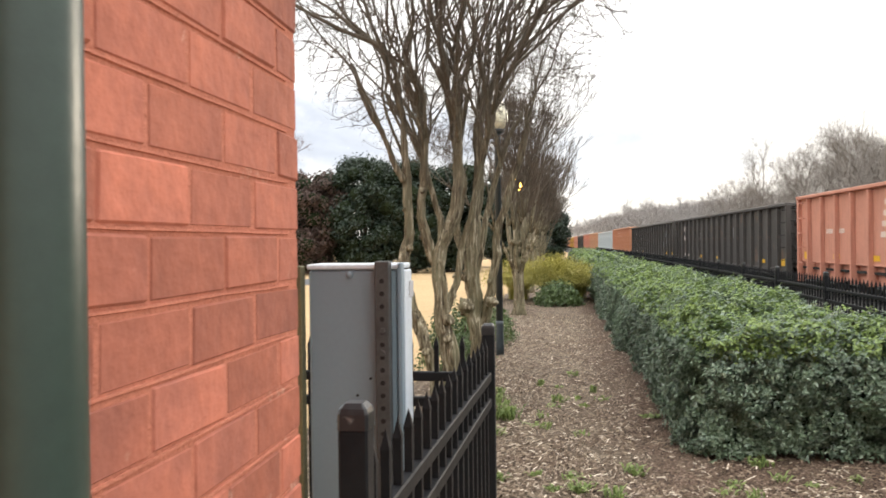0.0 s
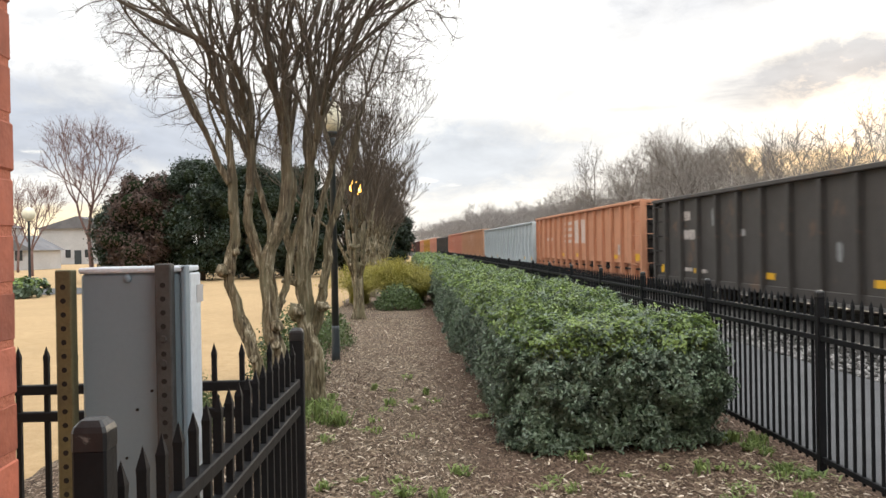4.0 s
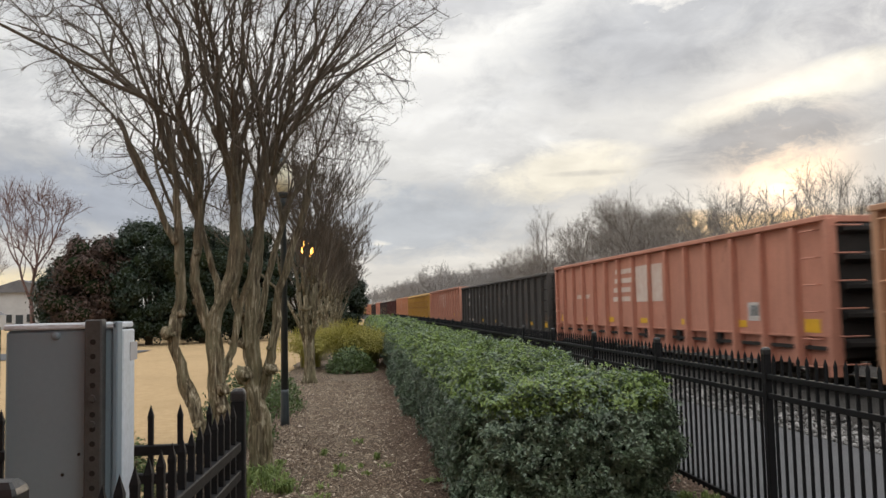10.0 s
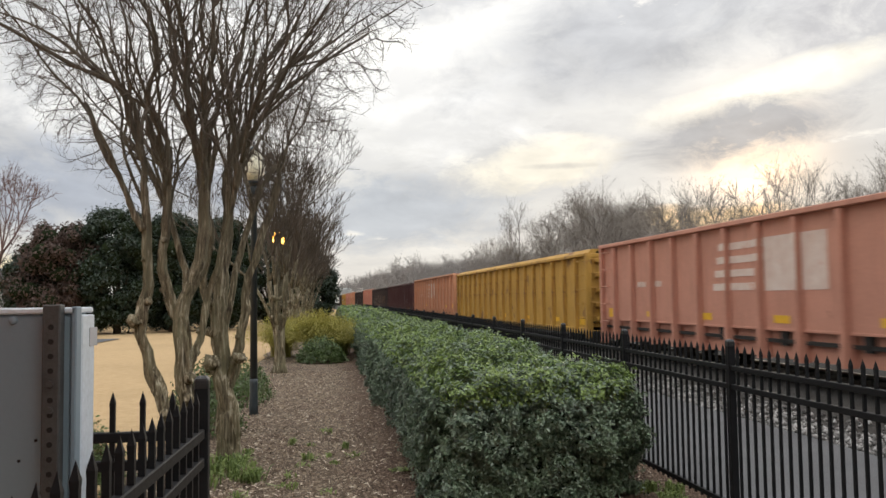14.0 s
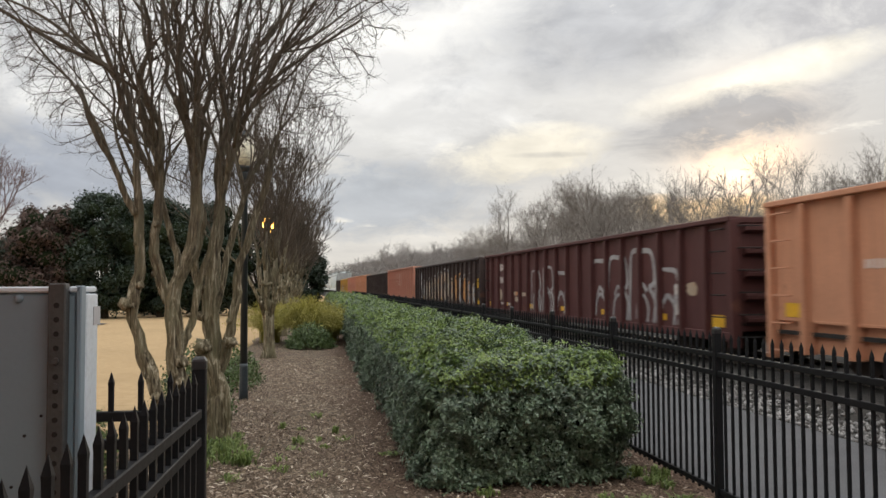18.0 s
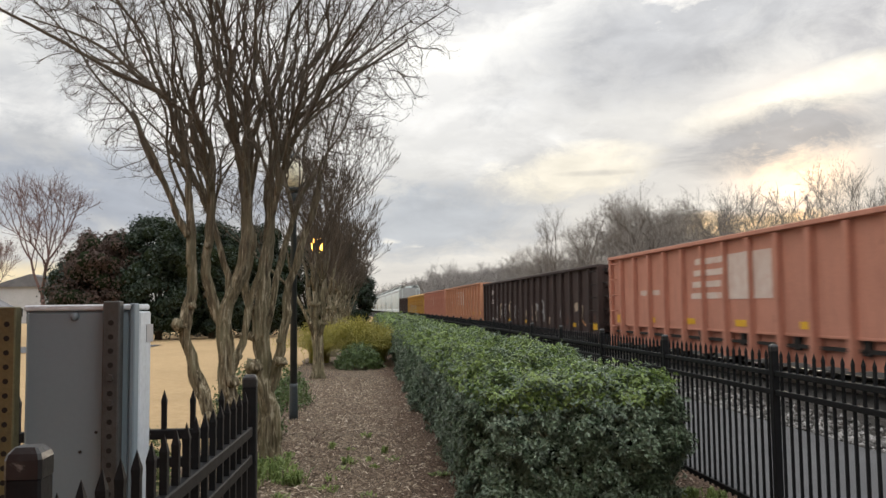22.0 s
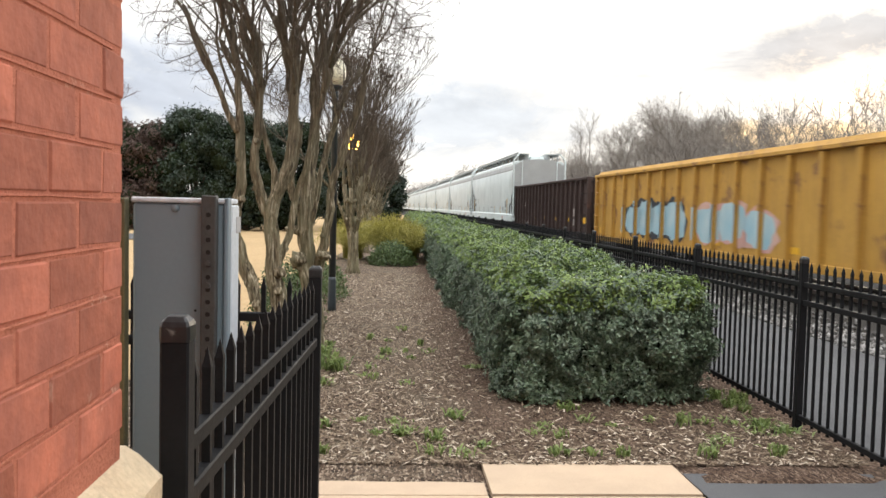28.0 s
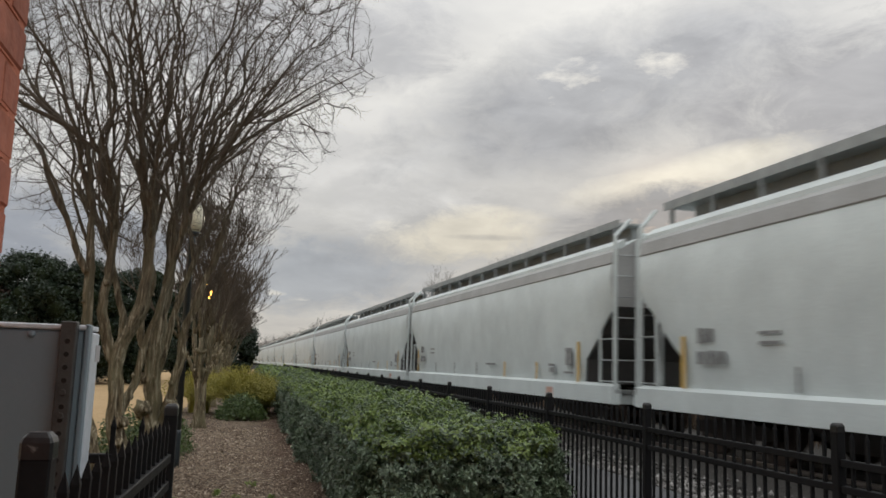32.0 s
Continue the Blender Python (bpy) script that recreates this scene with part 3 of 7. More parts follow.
def ballast_bed():
    xs, ys = np.linspace(-4.6, 6.0, 40), np.concatenate([np.linspace(-60, 80, 560), np.linspace(81, 800, 300)])
    v, f = [], []
    for y in ys:
        for x in xs:
            X = track_x(y) + 1.56 + x
            h = -0.03 + bed(X, y) * 0.8 + 0.015 * noise.noise((X * 9, y * 9, 2))
            v.append((X, y, h if abs(x) < 4.4 else -0.08))
    n = len(xs)
    f = [(j * n + i, j * n + i + 1, (j + 1) * n + i + 1, (j + 1) * n + i) for j in range(len(ys) - 1) for i in range(n - 1)]
    ob = new("ballast", fast_mesh("ballast", v, f, M["ballast"], True))
    tagged(ob, "grey crushed-stone ballast under the track", "ballast", kind="structure")


ballast_bed()
track = thing("railway_track", "steel rails on dark wooden ties in ballast", "railway track", at=TRACK, kind="structure")
for sx in (-0.7525, 0.7525):
    prof = [(-0.07, -0.07), (0.07, -0.07), (0.07, -0.055), (0.012, -0.04), (0.012, 0.06), (0.036, 0.07), (0.036, 0.12), (-0.036, 0.12), (-0.036, 0.07), (-0.012, 0.06), (-0.012, -0.04), (-0.07, -0.055)]
    part("rail", Geo().prism([(sx + a, b) for a, b in prof][::-1], 1, -60, 800), M["steel"], track)
tie = Geo().box((-1.3, -0.115, -0.2), (1.3, 0.115, -0.02 + 0.06), 0.015).mesh("tie", M["tie"])
for i in range(150):
    part("tie", tie, None, track).location = (0, -6 + i * 0.53, 0)


g = Geo()
for i in range(150, 840):
    g.box((-1.3, -6.115 + i * 0.53, -0.2), (1.3, -5.885 + i * 0.53, 0.04))
tagged(part("far_tie", g, M["tie"], track), kind="stuff")


# ---- the brick building ----
WX, WY = -0.17, 1.30        # its outer corner
COURSE, BL, JOINT = 0.0826, 0.2035, 0.011
Z_STONE = 1.10
building = thing("brick_building", "red brick station wall with a limestone base course", "building", kind="structure")
Z0_BED = 1.569 - 5 * 0.0816     # a bed joint just above the stone
COURSE = 0.0816
part("wall_core", Geo().box((WX - 0.35, -9, Z_STONE - 0.02), (WX - 0.0024, WY - 0.0035, 5.4)), M["mortar"], building, "mortar of the joints, tinted red")
part("wall_core", Geo().box((-9, WY - 0.35, Z_STONE - 0.02), (WX - 0.36, WY - 0.007, 5.4)), M["mortar"], building)
part("base_wall", Geo().box((WX - 0.36, -9, -0.1), (WX + 0.03, WY + 0.03, Z_STONE - 0.1), 0.01), M["limestone"], building, "dressed limestone base")
part("base_wall", Geo().box((-9, WY - 0.36, -0.1), (WX - 0.37, WY + 0.03, Z_STONE - 0.1), 0.01), M["limestone"], building)
for y0, y1 in ((-9, -6.2), (-6.19, -3.8), (-3.79, -1.4), (-1.39, 0.42), (0.43, WY + 0.055)):
    prof = [(WX - 0.3, Z_STONE + 0.02), (WX - 0.012, Z_STONE + 0.02), (WX + 0.012, Z_STONE + 0.005), (WX + 0.055, Z_STONE - 0.035), (WX + 0.055, Z_STONE - 0.26), (WX + 0.03, Z_STONE - 0.29), (WX - 0.3, Z_STONE - 0.29)]
    part("base_stone", Geo().prism(prof[::-1], 1, y0, y1), M["limestone"], building, "chamfered limestone water table block")
part("base_stone", Geo().box((-9, WY - 0.3, Z_STONE - 0.29), (WX - 0.31, WY + 0.055, Z_STONE - 0.03), 0.02), M["limestone"], building)
part("eave", Geo().box((-9.4, -9.4, 5.4), (WX + 0.55, WY + 0.55, 5.6), 0.02), M["spout"], building, "dark green eave")


# ---- the downspout ----
spout = thing("downspout", "dark green metal downspout on the brick wall", "downspout", at=pose(0, 0, 0))
SX, SY = WX + 0.047, 0.53
pts = [(SX, SY, 5.4), (SX, SY, 3.0), (SX, SY, 1.44), (SX + 0.003, SY, 1.415), (SX + 0.02, SY + 0.003, 1.385), (SX + 0.066, SY + 0.012, 1.19), (SX + 0.072, SY + 0.013, 1.14), (SX + 0.072, SY + 0.013, 0.05)]
part("pipe", Geo().tube(pts, 0.041, 18), M["spout"], spout, smooth=True)
for z in (2.6,):
    part("collar", Geo().tube([(SX, SY, z - 0.012), (SX, SY, z + 0.012)], 0.0445, 18), M["spout"], spout)
part("strap", Geo().box((WX, SY - 0.07, 3.3), (SX + 0.05, SY + 0.07, 3.34), 0.004), M["spout"], spout)


# ---- iron fences ----
def picket_mesh(name, z0, z1, w, spear):
    g = Geo()
    h = w / 2
    e = 1.12
    g.box((-h, -h, z0), (h, h, z1 - spear))
    b = z1 - spear
    v = [(-h, -h, b), (h, -h, b), (h, h, b), (-h, h, b), (-h * e, -h * e, b + spear * 0.3), (h * e, -h * e, b + spear * 0.3), (h * e, h * e, b + spear * 0.3), (-h * e, h * e, b + spear * 0.3), (0, 0, z1)]
    g.put(v, [(0, 1, 5, 4), (1, 2, 6, 5), (2, 3, 7, 6), (3, 0, 4, 7), (4, 5, 8), (5, 6, 8), (6, 7, 8), (7, 4, 8)])
    return g


def post_parts(parent, x, y, top, w=0.052):
    h = w / 2
    p = part("post", Geo().box((x - h, y - h, -0.1), (x + h, y + h, top - 0.045), 0.004), M["iron"], parent)
    c, k, r = h + 0.0012, h * 0.62, 0.82
    g = Geo()
    rings = [(c, top - 0.047), (c, top - 0.018), (h * 0.93, top - 0.009), (k, top)]
    g.put([(x + sx * q, y + sy * q, z) for q, z in rings for sx, sy in ((-1, -r), (-r, -1), (r, -1), (1, -r), (1, r), (r, 1), (-r, 1), (-1, r))],
          [tuple(range(8))[::-1]] + [(8 * j + i, 8 * j + (i + 1) % 8, 8 * j + 8 + (i + 1) % 8, 8 * j + 8 + i) for j in range(3) for i in range(8)] + [tuple(range(24, 32))])
    part("post_cap", g, M["iron_worn"], parent, "worn pressed-steel post cap")
    return p


def fence_run(parent, a, b, pitch, zs, picket, top, w_rail=0.032):
    """Rails and pickets between the posts at a and b."""
    a, b = Vector(a), Vector(b)
    d = b - a
    ang = math.atan2(d.y, d.x)
    for z in zs:
        r = part("rail", Geo().box((0.03, -w_rail / 2, z - 0.019), (d.length - 0.03, w_rail / 2, z + 0.019), 0.004), M["iron"], parent)
        r.location, r.rotation_euler = (a.x, a.y, 0), (0, 0, ang)
    n = max(1, round((d.length) / pitch) - 1)
    for i in range(n):
        p = a + d * ((i + 1) / (n + 1))
        q = part("picket", picket, None, parent)
        q.location, q.rotation_euler = (p.x, p.y, 0), (0, 0, ang)


pk_left = picket_mesh("picket", 0.08, 1.255, 0.0185, 0.062).mesh("picket", M["iron"])
pk_right = picket_mesh("picket", 0.07, 1.235, 0.0165, 0.06).mesh("picket", M["iron"])
gate = thing("enclosure_fence", "black iron picket fence with spear tops round the utility cabinet", "fence", "black iron fences")
PA, PB = (-0.106, 1.42), (-0.03, 3.335)
post_parts(gate, *PA, 1.35, 0.054)
post_parts(gate, *PB, 1.305, 0.052)
fence_run(gate, PA, PB, 0.108, (0.16, 0.985, 1.09), pk_left, 1.25)
PC = (-2.3, 3.36)
post_parts(gate, *PC, 1.3)
fence_run(gate, PB, PC, 0.108, (0.16, 0.98, 1.085), pk_left, 1.25)

FX = 3.25
rail_fence = thing("trackside_fence", "long black iron picket fence with spear tops beside the track", "fence", "black iron fences")
for k in range(-3, 30):
    y = 5.58 + 2.08 * k
    post_parts(rail_fence, FX, y, 1.27)
    if k < 29:
        if k < 10:
            fence_run(rail_fence, (FX, y), (FX, y + 2.08), 0.105, (0.11, 0.94, 1.07), pk_right, 1.2)
        else:
            fence_run(rail_fence, (FX, y), (FX, y + 2.08), 9.0, (0.11, 0.94, 1.07), pk_right, 1.2)
g = Geo()
one = picket_mesh("picket", 0.07, 1.235, 0.0165, 0.06)
for k in range(10, 29):
    for i in range(19):
        y = 5.58 + 2.08 * k + 2.08 * (i + 1) / 20
        if abs(i - 9) > 0:
            g.put([(a + FX, b + y, c) for a, b, c in one.v], one.f)
tagged(part("far_picket", g, M["iron"], rail_fence), kind="stuff")


# ---- the utility cabinet ----
cab = thing("utility_cabinet", "grey steel utility cabinet seen from its back on perforated posts", "utility cabinet")
CX0, CX1, CY0, CY1, CZ0, CZ1 = -0.475, -0.206, 2.33, 2.475, 0.55, 1.572
part("body", Geo().box((CX0, CY0, CZ0), (CX1, CY1, CZ1 - 0.012), 0.008), M["cabinet"], cab)
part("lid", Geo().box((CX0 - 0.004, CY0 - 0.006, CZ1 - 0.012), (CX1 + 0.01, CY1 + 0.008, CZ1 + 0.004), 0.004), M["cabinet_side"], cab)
part("side_panel", Geo().box((CX1, CY0 + 0.04, CZ0 + 0.01), (CX1 + 0.014, CY1 + 0.006, CZ1 - 0.016), 0.004), M["cabinet_side"], cab, "side panel with its lit look put into a pale tone")
part("edge_flange", Geo().box((CX1 - 0.002, CY0 - 0.006, CZ0), (CX1 + 0.012, CY0 + 0.038, CZ1 + 0.006), 0.003), M["cabinet"], cab)
part("rivet", Geo().lathe([(0.012, 0), (0.01, 0.006), (0.004, 0.009)], 10).mesh("rivet", M["cabinet"]), None, cab).matrix_local = pose(-0.35, CY0, 1.545, 90)
for sxp in (-0.505, -0.245):
    s = part("strut_post", Geo().box((sxp - 0.021, CY0 - 0.042, -0.05), (sxp + 0.021, CY0 - 0.001, CZ1 + (0.0 if sxp < -0.4 else 0.012)), 0.003), M["strut"] if sxp < -0.4 else M["strut_dark"], cab, "perforated steel post with rust")
    hole = Geo().tube([(0, 0, 0), (0, 0.0012, 0)], 0.0075, 8).mesh("hole", M["hole"])
    for i in range(24):
        h = part("hole", hole, None, s)
        h.location = (sxp, CY0 - 0.0428, CZ1 - 0.045 - 0.0366 * i)
bolt = Geo().tube([(0, 0, 0), (0, 0.008, 0)], 0.009, 6).mesh("bolt", M["strut_dark"])
for z in (1.385, 1.32, 1.02):
    part("bolt", bolt, None, cab).location = (-0.245, CY0 - 0.05, z)
for x, z in ((-0.33, 1.19), (-0.36, 1.06), (-0.29, 1.24)):
    part("screw", Geo().tube([(0, 0, 0), (0, 0.004, 0)], 0.004, 8), M["hole"], cab).location = (x, CY0 - 0.004, z)
part("sticker", Geo().box((CX1 + 0.0145, CY0 + 0.1, 1.47), (CX1 + 0.016, CY0 + 0.17, 1.52)), M["white_wall"], cab, "small white sticker")


# ---- the lamp posts ----
def lamp_post(x, y, lit):
    t = thing("street_lamp", "dark green lamp post with a " + ("glowing amber lantern" if lit else "pale unlit acorn globe"), "street lamp", "lamp posts by the path", at=pose(x, y, -0.26 if lit else 0))
    part("base", Geo().lathe([(0.062, -0.05), (0.062, 0.12), (0.058, 0.2), (0.056, 0.45), (0.055, 0.5)], 16), M["pole"], t, smooth=True)
    part("pole", Geo().lathe([(0.053, 0.45), (0.04, 3.11), (0.055, 3.13), (0.055, 3.19), (0.036, 3.23)], 14), M["pole"], t, smooth=True)
    part("collar", Geo().lathe([(0.04, 3.21), (0.10, 3.26), (0.11, 3.29), (0.05, 3.30)], 14), M["pole"], t, smooth=True)
    part("globe", Geo().lathe([(0.09, 3.29), (0.15, 3.40), (0.155, 3.50), (0.12, 3.64), (0.07, 3.72)], 16), M["lampglow"] if lit else M["globe"], t, smooth=True)
    part("finial", Geo().lathe([(0.075, 3.715), (0.06, 3.76), (0.015, 3.80), (0.02, 3.84), (0.004, 3.88)], 12), M["pole"], t, smooth=True)
    if lit:
        for k in range(6):
            a = k * math.pi / 3
            part("cage_bar", Geo().tube([(0.1 * math.cos(a), 0.1 * math.sin(a), 3.29), (0.165 * math.cos(a), 0.165 * math.sin(a), 3.45), (0.075 * math.cos(a), 0.075 * math.sin(a), 3.72)], 0.012, 5), M["pole"], t)
    return t


lamp_post(-0.6, 11.95, False)
lamp_post(-0.85, 22.0, True)


# ---- the hedge ----
def hedge(name, x0, x1, y0, y1, top, count, seed, size, label):
    rs = np.random.RandomState(seed)
    t = thing(name, label, "hedge", "clipped hedges")
    xc, w = (x0 + x1) / 2, (x1 - x0) / 2

    def skin(n):
        """Points on a rounded, uneven box, and their normals."""
        u = rs.uniform(0, 1, n)
        y = y0 + (y1 - y0) * rs.uniform(0, 1, n) ** 2.1
        e = rs.uniform(-1, 1, n)
        p, q = np.zeros((n, 3)), np.zeros((n, 3))
        top_area, side_area, end_area = 2 * w * (y1 - y0), top * (y1 - y0), 2 * w * top * 3.0
        tot = top_area + 2 * side_area + end_area
        k = np.searchsorted(np.cumsum([top_area, side_area, side_area, end_area]) / tot, u)
        zz = top * rs.uniform(0.02, 1, n)
        p[k == 0] = np.stack([xc + w * e, y, np.full(n, top)], 1)[k == 0]
        q[k == 0] = (0, 0, 1)
        p[k == 1] = np.stack([np.full(n, x0), y, zz], 1)[k == 1]
        q[k == 1] = (-1, 0, 0.2)
        p[k == 2] = np.stack([np.full(n, x1), y, zz], 1)[k == 2]
        q[k == 2] = (1, 0, 0.2)
        p[k == 3] = np.stack([xc + w * e, np.full(n, y0), zz], 1)[k == 3]
        q[k == 3] = (0, -1, 0.2)
        return p, q

    def shape(p):
        """Round the box's edges and swell it into soft humps."""
        r = 0.42
        c = np.stack([np.clip(p[:, 0], x0 + r, x1 - r), np.clip(p[:, 1], y0 + r, y1 - r), np.clip(p[:, 2], 0.1, top - r)], 1)
        d = p - c
        l = np.linalg.norm(d, axis=1)[:, None] + 1e-6
        d = d / l
        hump = np.array([0.20 * noise.noise((a * 1.1, b * 1.1, c2 * 1.1)) + 0.12 * noise.noise((a * 3.2, b * 3.2, c2 * 3.2 + 7)) + 0.05 * noise.noise((a * 8, b * 8, c2 * 8 + 7)) for a, b, c2 in p])
        return c + d * (np.minimum(l[:, 0], r) + hump)[:, None], d
    p, q = skin(count)
    p, d = shape(p)
    depth = np.abs(rs.normal(0, 0.045, count))[:, None]
    pit = np.array([noise.noise((a * 7.5, b * 7.5, c2 * 7.5 + 3)) for a, b, c2 in p[: count // 5]])
    depth[: count // 5] += (np.clip(-pit - 0.05, 0, 1) * 0.32)[:, None]
    p = p - d * depth + d * (rs.uniform(0, 1, count) > 0.92)[:, None] * rs.uniform(0, 0.09, count)[:, None]
    p[:, 2] = np.maximum(p[:, 2], 0.02)
    far = np.clip((p[:, 1] - 6) / 30, 0, 1.6)
    # rosettes: a few leaves about each shoot's tip
    k = 5
    tips = np.repeat(p[: count // k], k, 0) + rs.normal(0, 0.013, (count // k * k, 3)) * (1 + far[: count // k].repeat(k))[:, None]
    dirs = np.repeat(d[: count // k], k, 0) * 0.9 + np.array([0, 0, 0.45])
    fr = far[: count // k].repeat(k)
    young = np.repeat((d[: count // k, 2] > 0.45) & (rs.uniform(0, 1, count // k) < 0.55), k)
    for mask, mt, words in ((~young, "hedge", "small glossy evergreen leaves"), (young, "hedge_top", "fresh yellow-green leaves on top")):
        v, f = leaves(rs, tips[mask], dirs[mask], size * (1 + fr[mask]), 0.5, 0.55)
        tagged(part("foliage", fast_mesh("foliage", v, f, M[mt]), None, t), words, kind="stuff")
    # solid dark core in place of the shade between the leaves
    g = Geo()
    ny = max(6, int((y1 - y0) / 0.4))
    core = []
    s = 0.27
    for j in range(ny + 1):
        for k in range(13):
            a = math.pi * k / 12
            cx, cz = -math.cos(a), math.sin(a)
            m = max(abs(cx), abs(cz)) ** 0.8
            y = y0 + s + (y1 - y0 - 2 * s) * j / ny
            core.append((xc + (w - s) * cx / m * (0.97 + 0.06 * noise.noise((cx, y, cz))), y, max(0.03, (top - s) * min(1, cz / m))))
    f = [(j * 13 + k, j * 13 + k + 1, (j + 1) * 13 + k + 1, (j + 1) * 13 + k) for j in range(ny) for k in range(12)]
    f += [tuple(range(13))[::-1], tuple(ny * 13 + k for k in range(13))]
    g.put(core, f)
    part("inner_crown", g, M["hedge_core"], t, "near-black core painted as the hedge's shaded inside")
    for i in range(int((y1 - y0) / 1.2)):
        y = y0 + 0.5 + i * 1.2
        part("stem", Geo().tube([(xc + rs.uniform(-0.3, 0.3), y, -0.05), (xc + rs.uniform(-0.3, 0.3), y, 0.5)], 0.02, 6), M["soil_stem"], t)
    return t


hedge("hedge", 1.24, 2.9, 6.22, 25.5, 1.02, 400000, 11, 0.036, "long clipped evergreen hedge with small glossy leaves")
hedge("hedge", 1.05, 2.88, 27.2, 62.0, 1.08, 50000, 12, 0.055, "farther clipped evergreen hedge along the path")

sheet("wood_floor", 13.2, 120, -80, 700, 4, 4, -0.045, M["litter"], None, "dark leaf litter on the far side of the track", "ground")

# ---- trees ----
def grow(rs, start, way, length, radius, level, levels, out, spread=0.5, shrink=0.74, up=0.25, wobble=0.12, forks=(2, 3), segs=3):
    """One limb and its forks, as polylines with radii in out[level]."""
    p, d = Vector(start), Vector(way).normalized()
    pts, rad = [p.copy()], [radius]
    end = radius * (0.72 if level < levels else 0.4)
    for i in range(segs):
        d = (d + Vector((rs.uniform(-1, 1), rs.uniform(-1, 1), rs.uniform(-0.5, 1))) * wobble + Vector((0, 0, up * 0.25))).normalized()
        p = p + d * (length / segs)
        pts.append(p.copy())
        rad.append(radius + (end - radius) * (i + 1) / segs)
    out.append((level, pts, rad))
    if level >= levels:
        return
    n = rs.randint(*forks)
    base = rs.uniform(0, 2 * math.pi)
    side = d.orthogonal().normalized()
    for i in range(n):
        a = base + 2 * math.pi * i / n + rs.uniform(-0.5, 0.5)
        o = (Matrix.Rotation(a, 3, d) @ side)
        s = spread * rs.uniform(0.55, 1.25)
        grow(rs, p, d + o * s + Vector((0, 0, up)), length * shrink * rs.uniform(0.8, 1.15), end * (0.92 if i == 0 else 0.75), level + 1, levels, out, spread, shrink, up, wobble * 1.05, forks, segs)
    if level >= 1 and rs.random() < 0.75:
        q = pts[-2]
        a = rs.uniform(0, 6.3)
        o = (Matrix.Rotation(a, 3, d) @ side)
        grow(rs, q, d * 0.6 + o * 0.8, length * shrink * 0.8, end * 0.5, min(levels, level + 2), levels, out, spread, shrink, up, wobble, forks, segs)


def tubes(limbs, lo, hi, sides):
    """One mesh of all limbs of the levels lo to hi."""
    g = Geo()
    for level, pts, rad in limbs:
        if lo <= level <= hi:
            n = sides[min(level, len(sides) - 1)]
            g.tube(pts, rad, n, level == 0)
    return g


def myrtle(name, at, stems, levels, seed, label, twig_min=0.0022):
    """A bare many-stemmed crape myrtle: its stems lean out of one base and fork into a vase of fine twigs."""
    rs = random.Random(seed)
    t = thing(name, label, "tree", "crape myrtles by the path", at=pose(*at, 0))
    twigs = []
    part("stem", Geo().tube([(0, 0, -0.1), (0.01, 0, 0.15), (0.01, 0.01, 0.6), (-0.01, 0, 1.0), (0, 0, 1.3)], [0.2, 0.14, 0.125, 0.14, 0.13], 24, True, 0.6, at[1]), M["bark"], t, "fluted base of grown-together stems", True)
    for (bx, by, lx, ly, length, radius) in stems:
        limbs = []
        grow(rs, (bx * 0.6, by * 0.6, rs.uniform(0.75, 1.1)), (lx * 1.5, ly * 1.5, 1.0), length * 0.72, radius * 0.85, 0, levels, limbs, 0.38, 0.78, 0.12, 0.15)
        limbs = [(l, p, [max(r, twig_min) for r in rr]) for l, p, rr in limbs]
        for l, p, rr in limbs:
            if l < 2:
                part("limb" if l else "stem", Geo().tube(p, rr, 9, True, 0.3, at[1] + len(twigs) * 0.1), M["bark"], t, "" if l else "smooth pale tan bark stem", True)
        twigs += [q for q in limbs if q[0] > 1]
        for k in range(rs.randint(1, 3)):
            p = limbs[0][1][rs.randint(1, 3)]
            r = radius * rs.uniform(0.6, 0.85)
            a = rs.uniform(0, 6.3)
            part("knot", Geo().tube([p, p + Vector((math.cos(a), math.sin(a), 0.4)) * radius * 1.1, p + Vector((math.cos(a), math.sin(a), 0.55)) * radius * 1.9], [r, r * 0.95, r * 0.6], 8), M["bark"], t, "healed pruning knot", True)
    tagged(part("crown", tubes(twigs, 2, 20, (6, 6, 6, 5, 4, 3, 3)), M["twig"], t, "bare brown winter twigs", True), kind="stuff")
    return t


def ring(rs, n, r0, lean, length, radius):
    out = []
    for i in range(n):
        a = 2 * math.pi * i / n + rs.uniform(-0.4, 0.4)
        rr = r0 * rs.uniform(0.5, 1.2)
        l = lean * rs.uniform(0.5, 1.3)
        out.append((rr * math.cos(a), rr * math.sin(a), l * math.cos(a), l * math.sin(a), length * rs.uniform(0.8, 1.2), radius * rs.uniform(0.75, 1.2)))
    return out


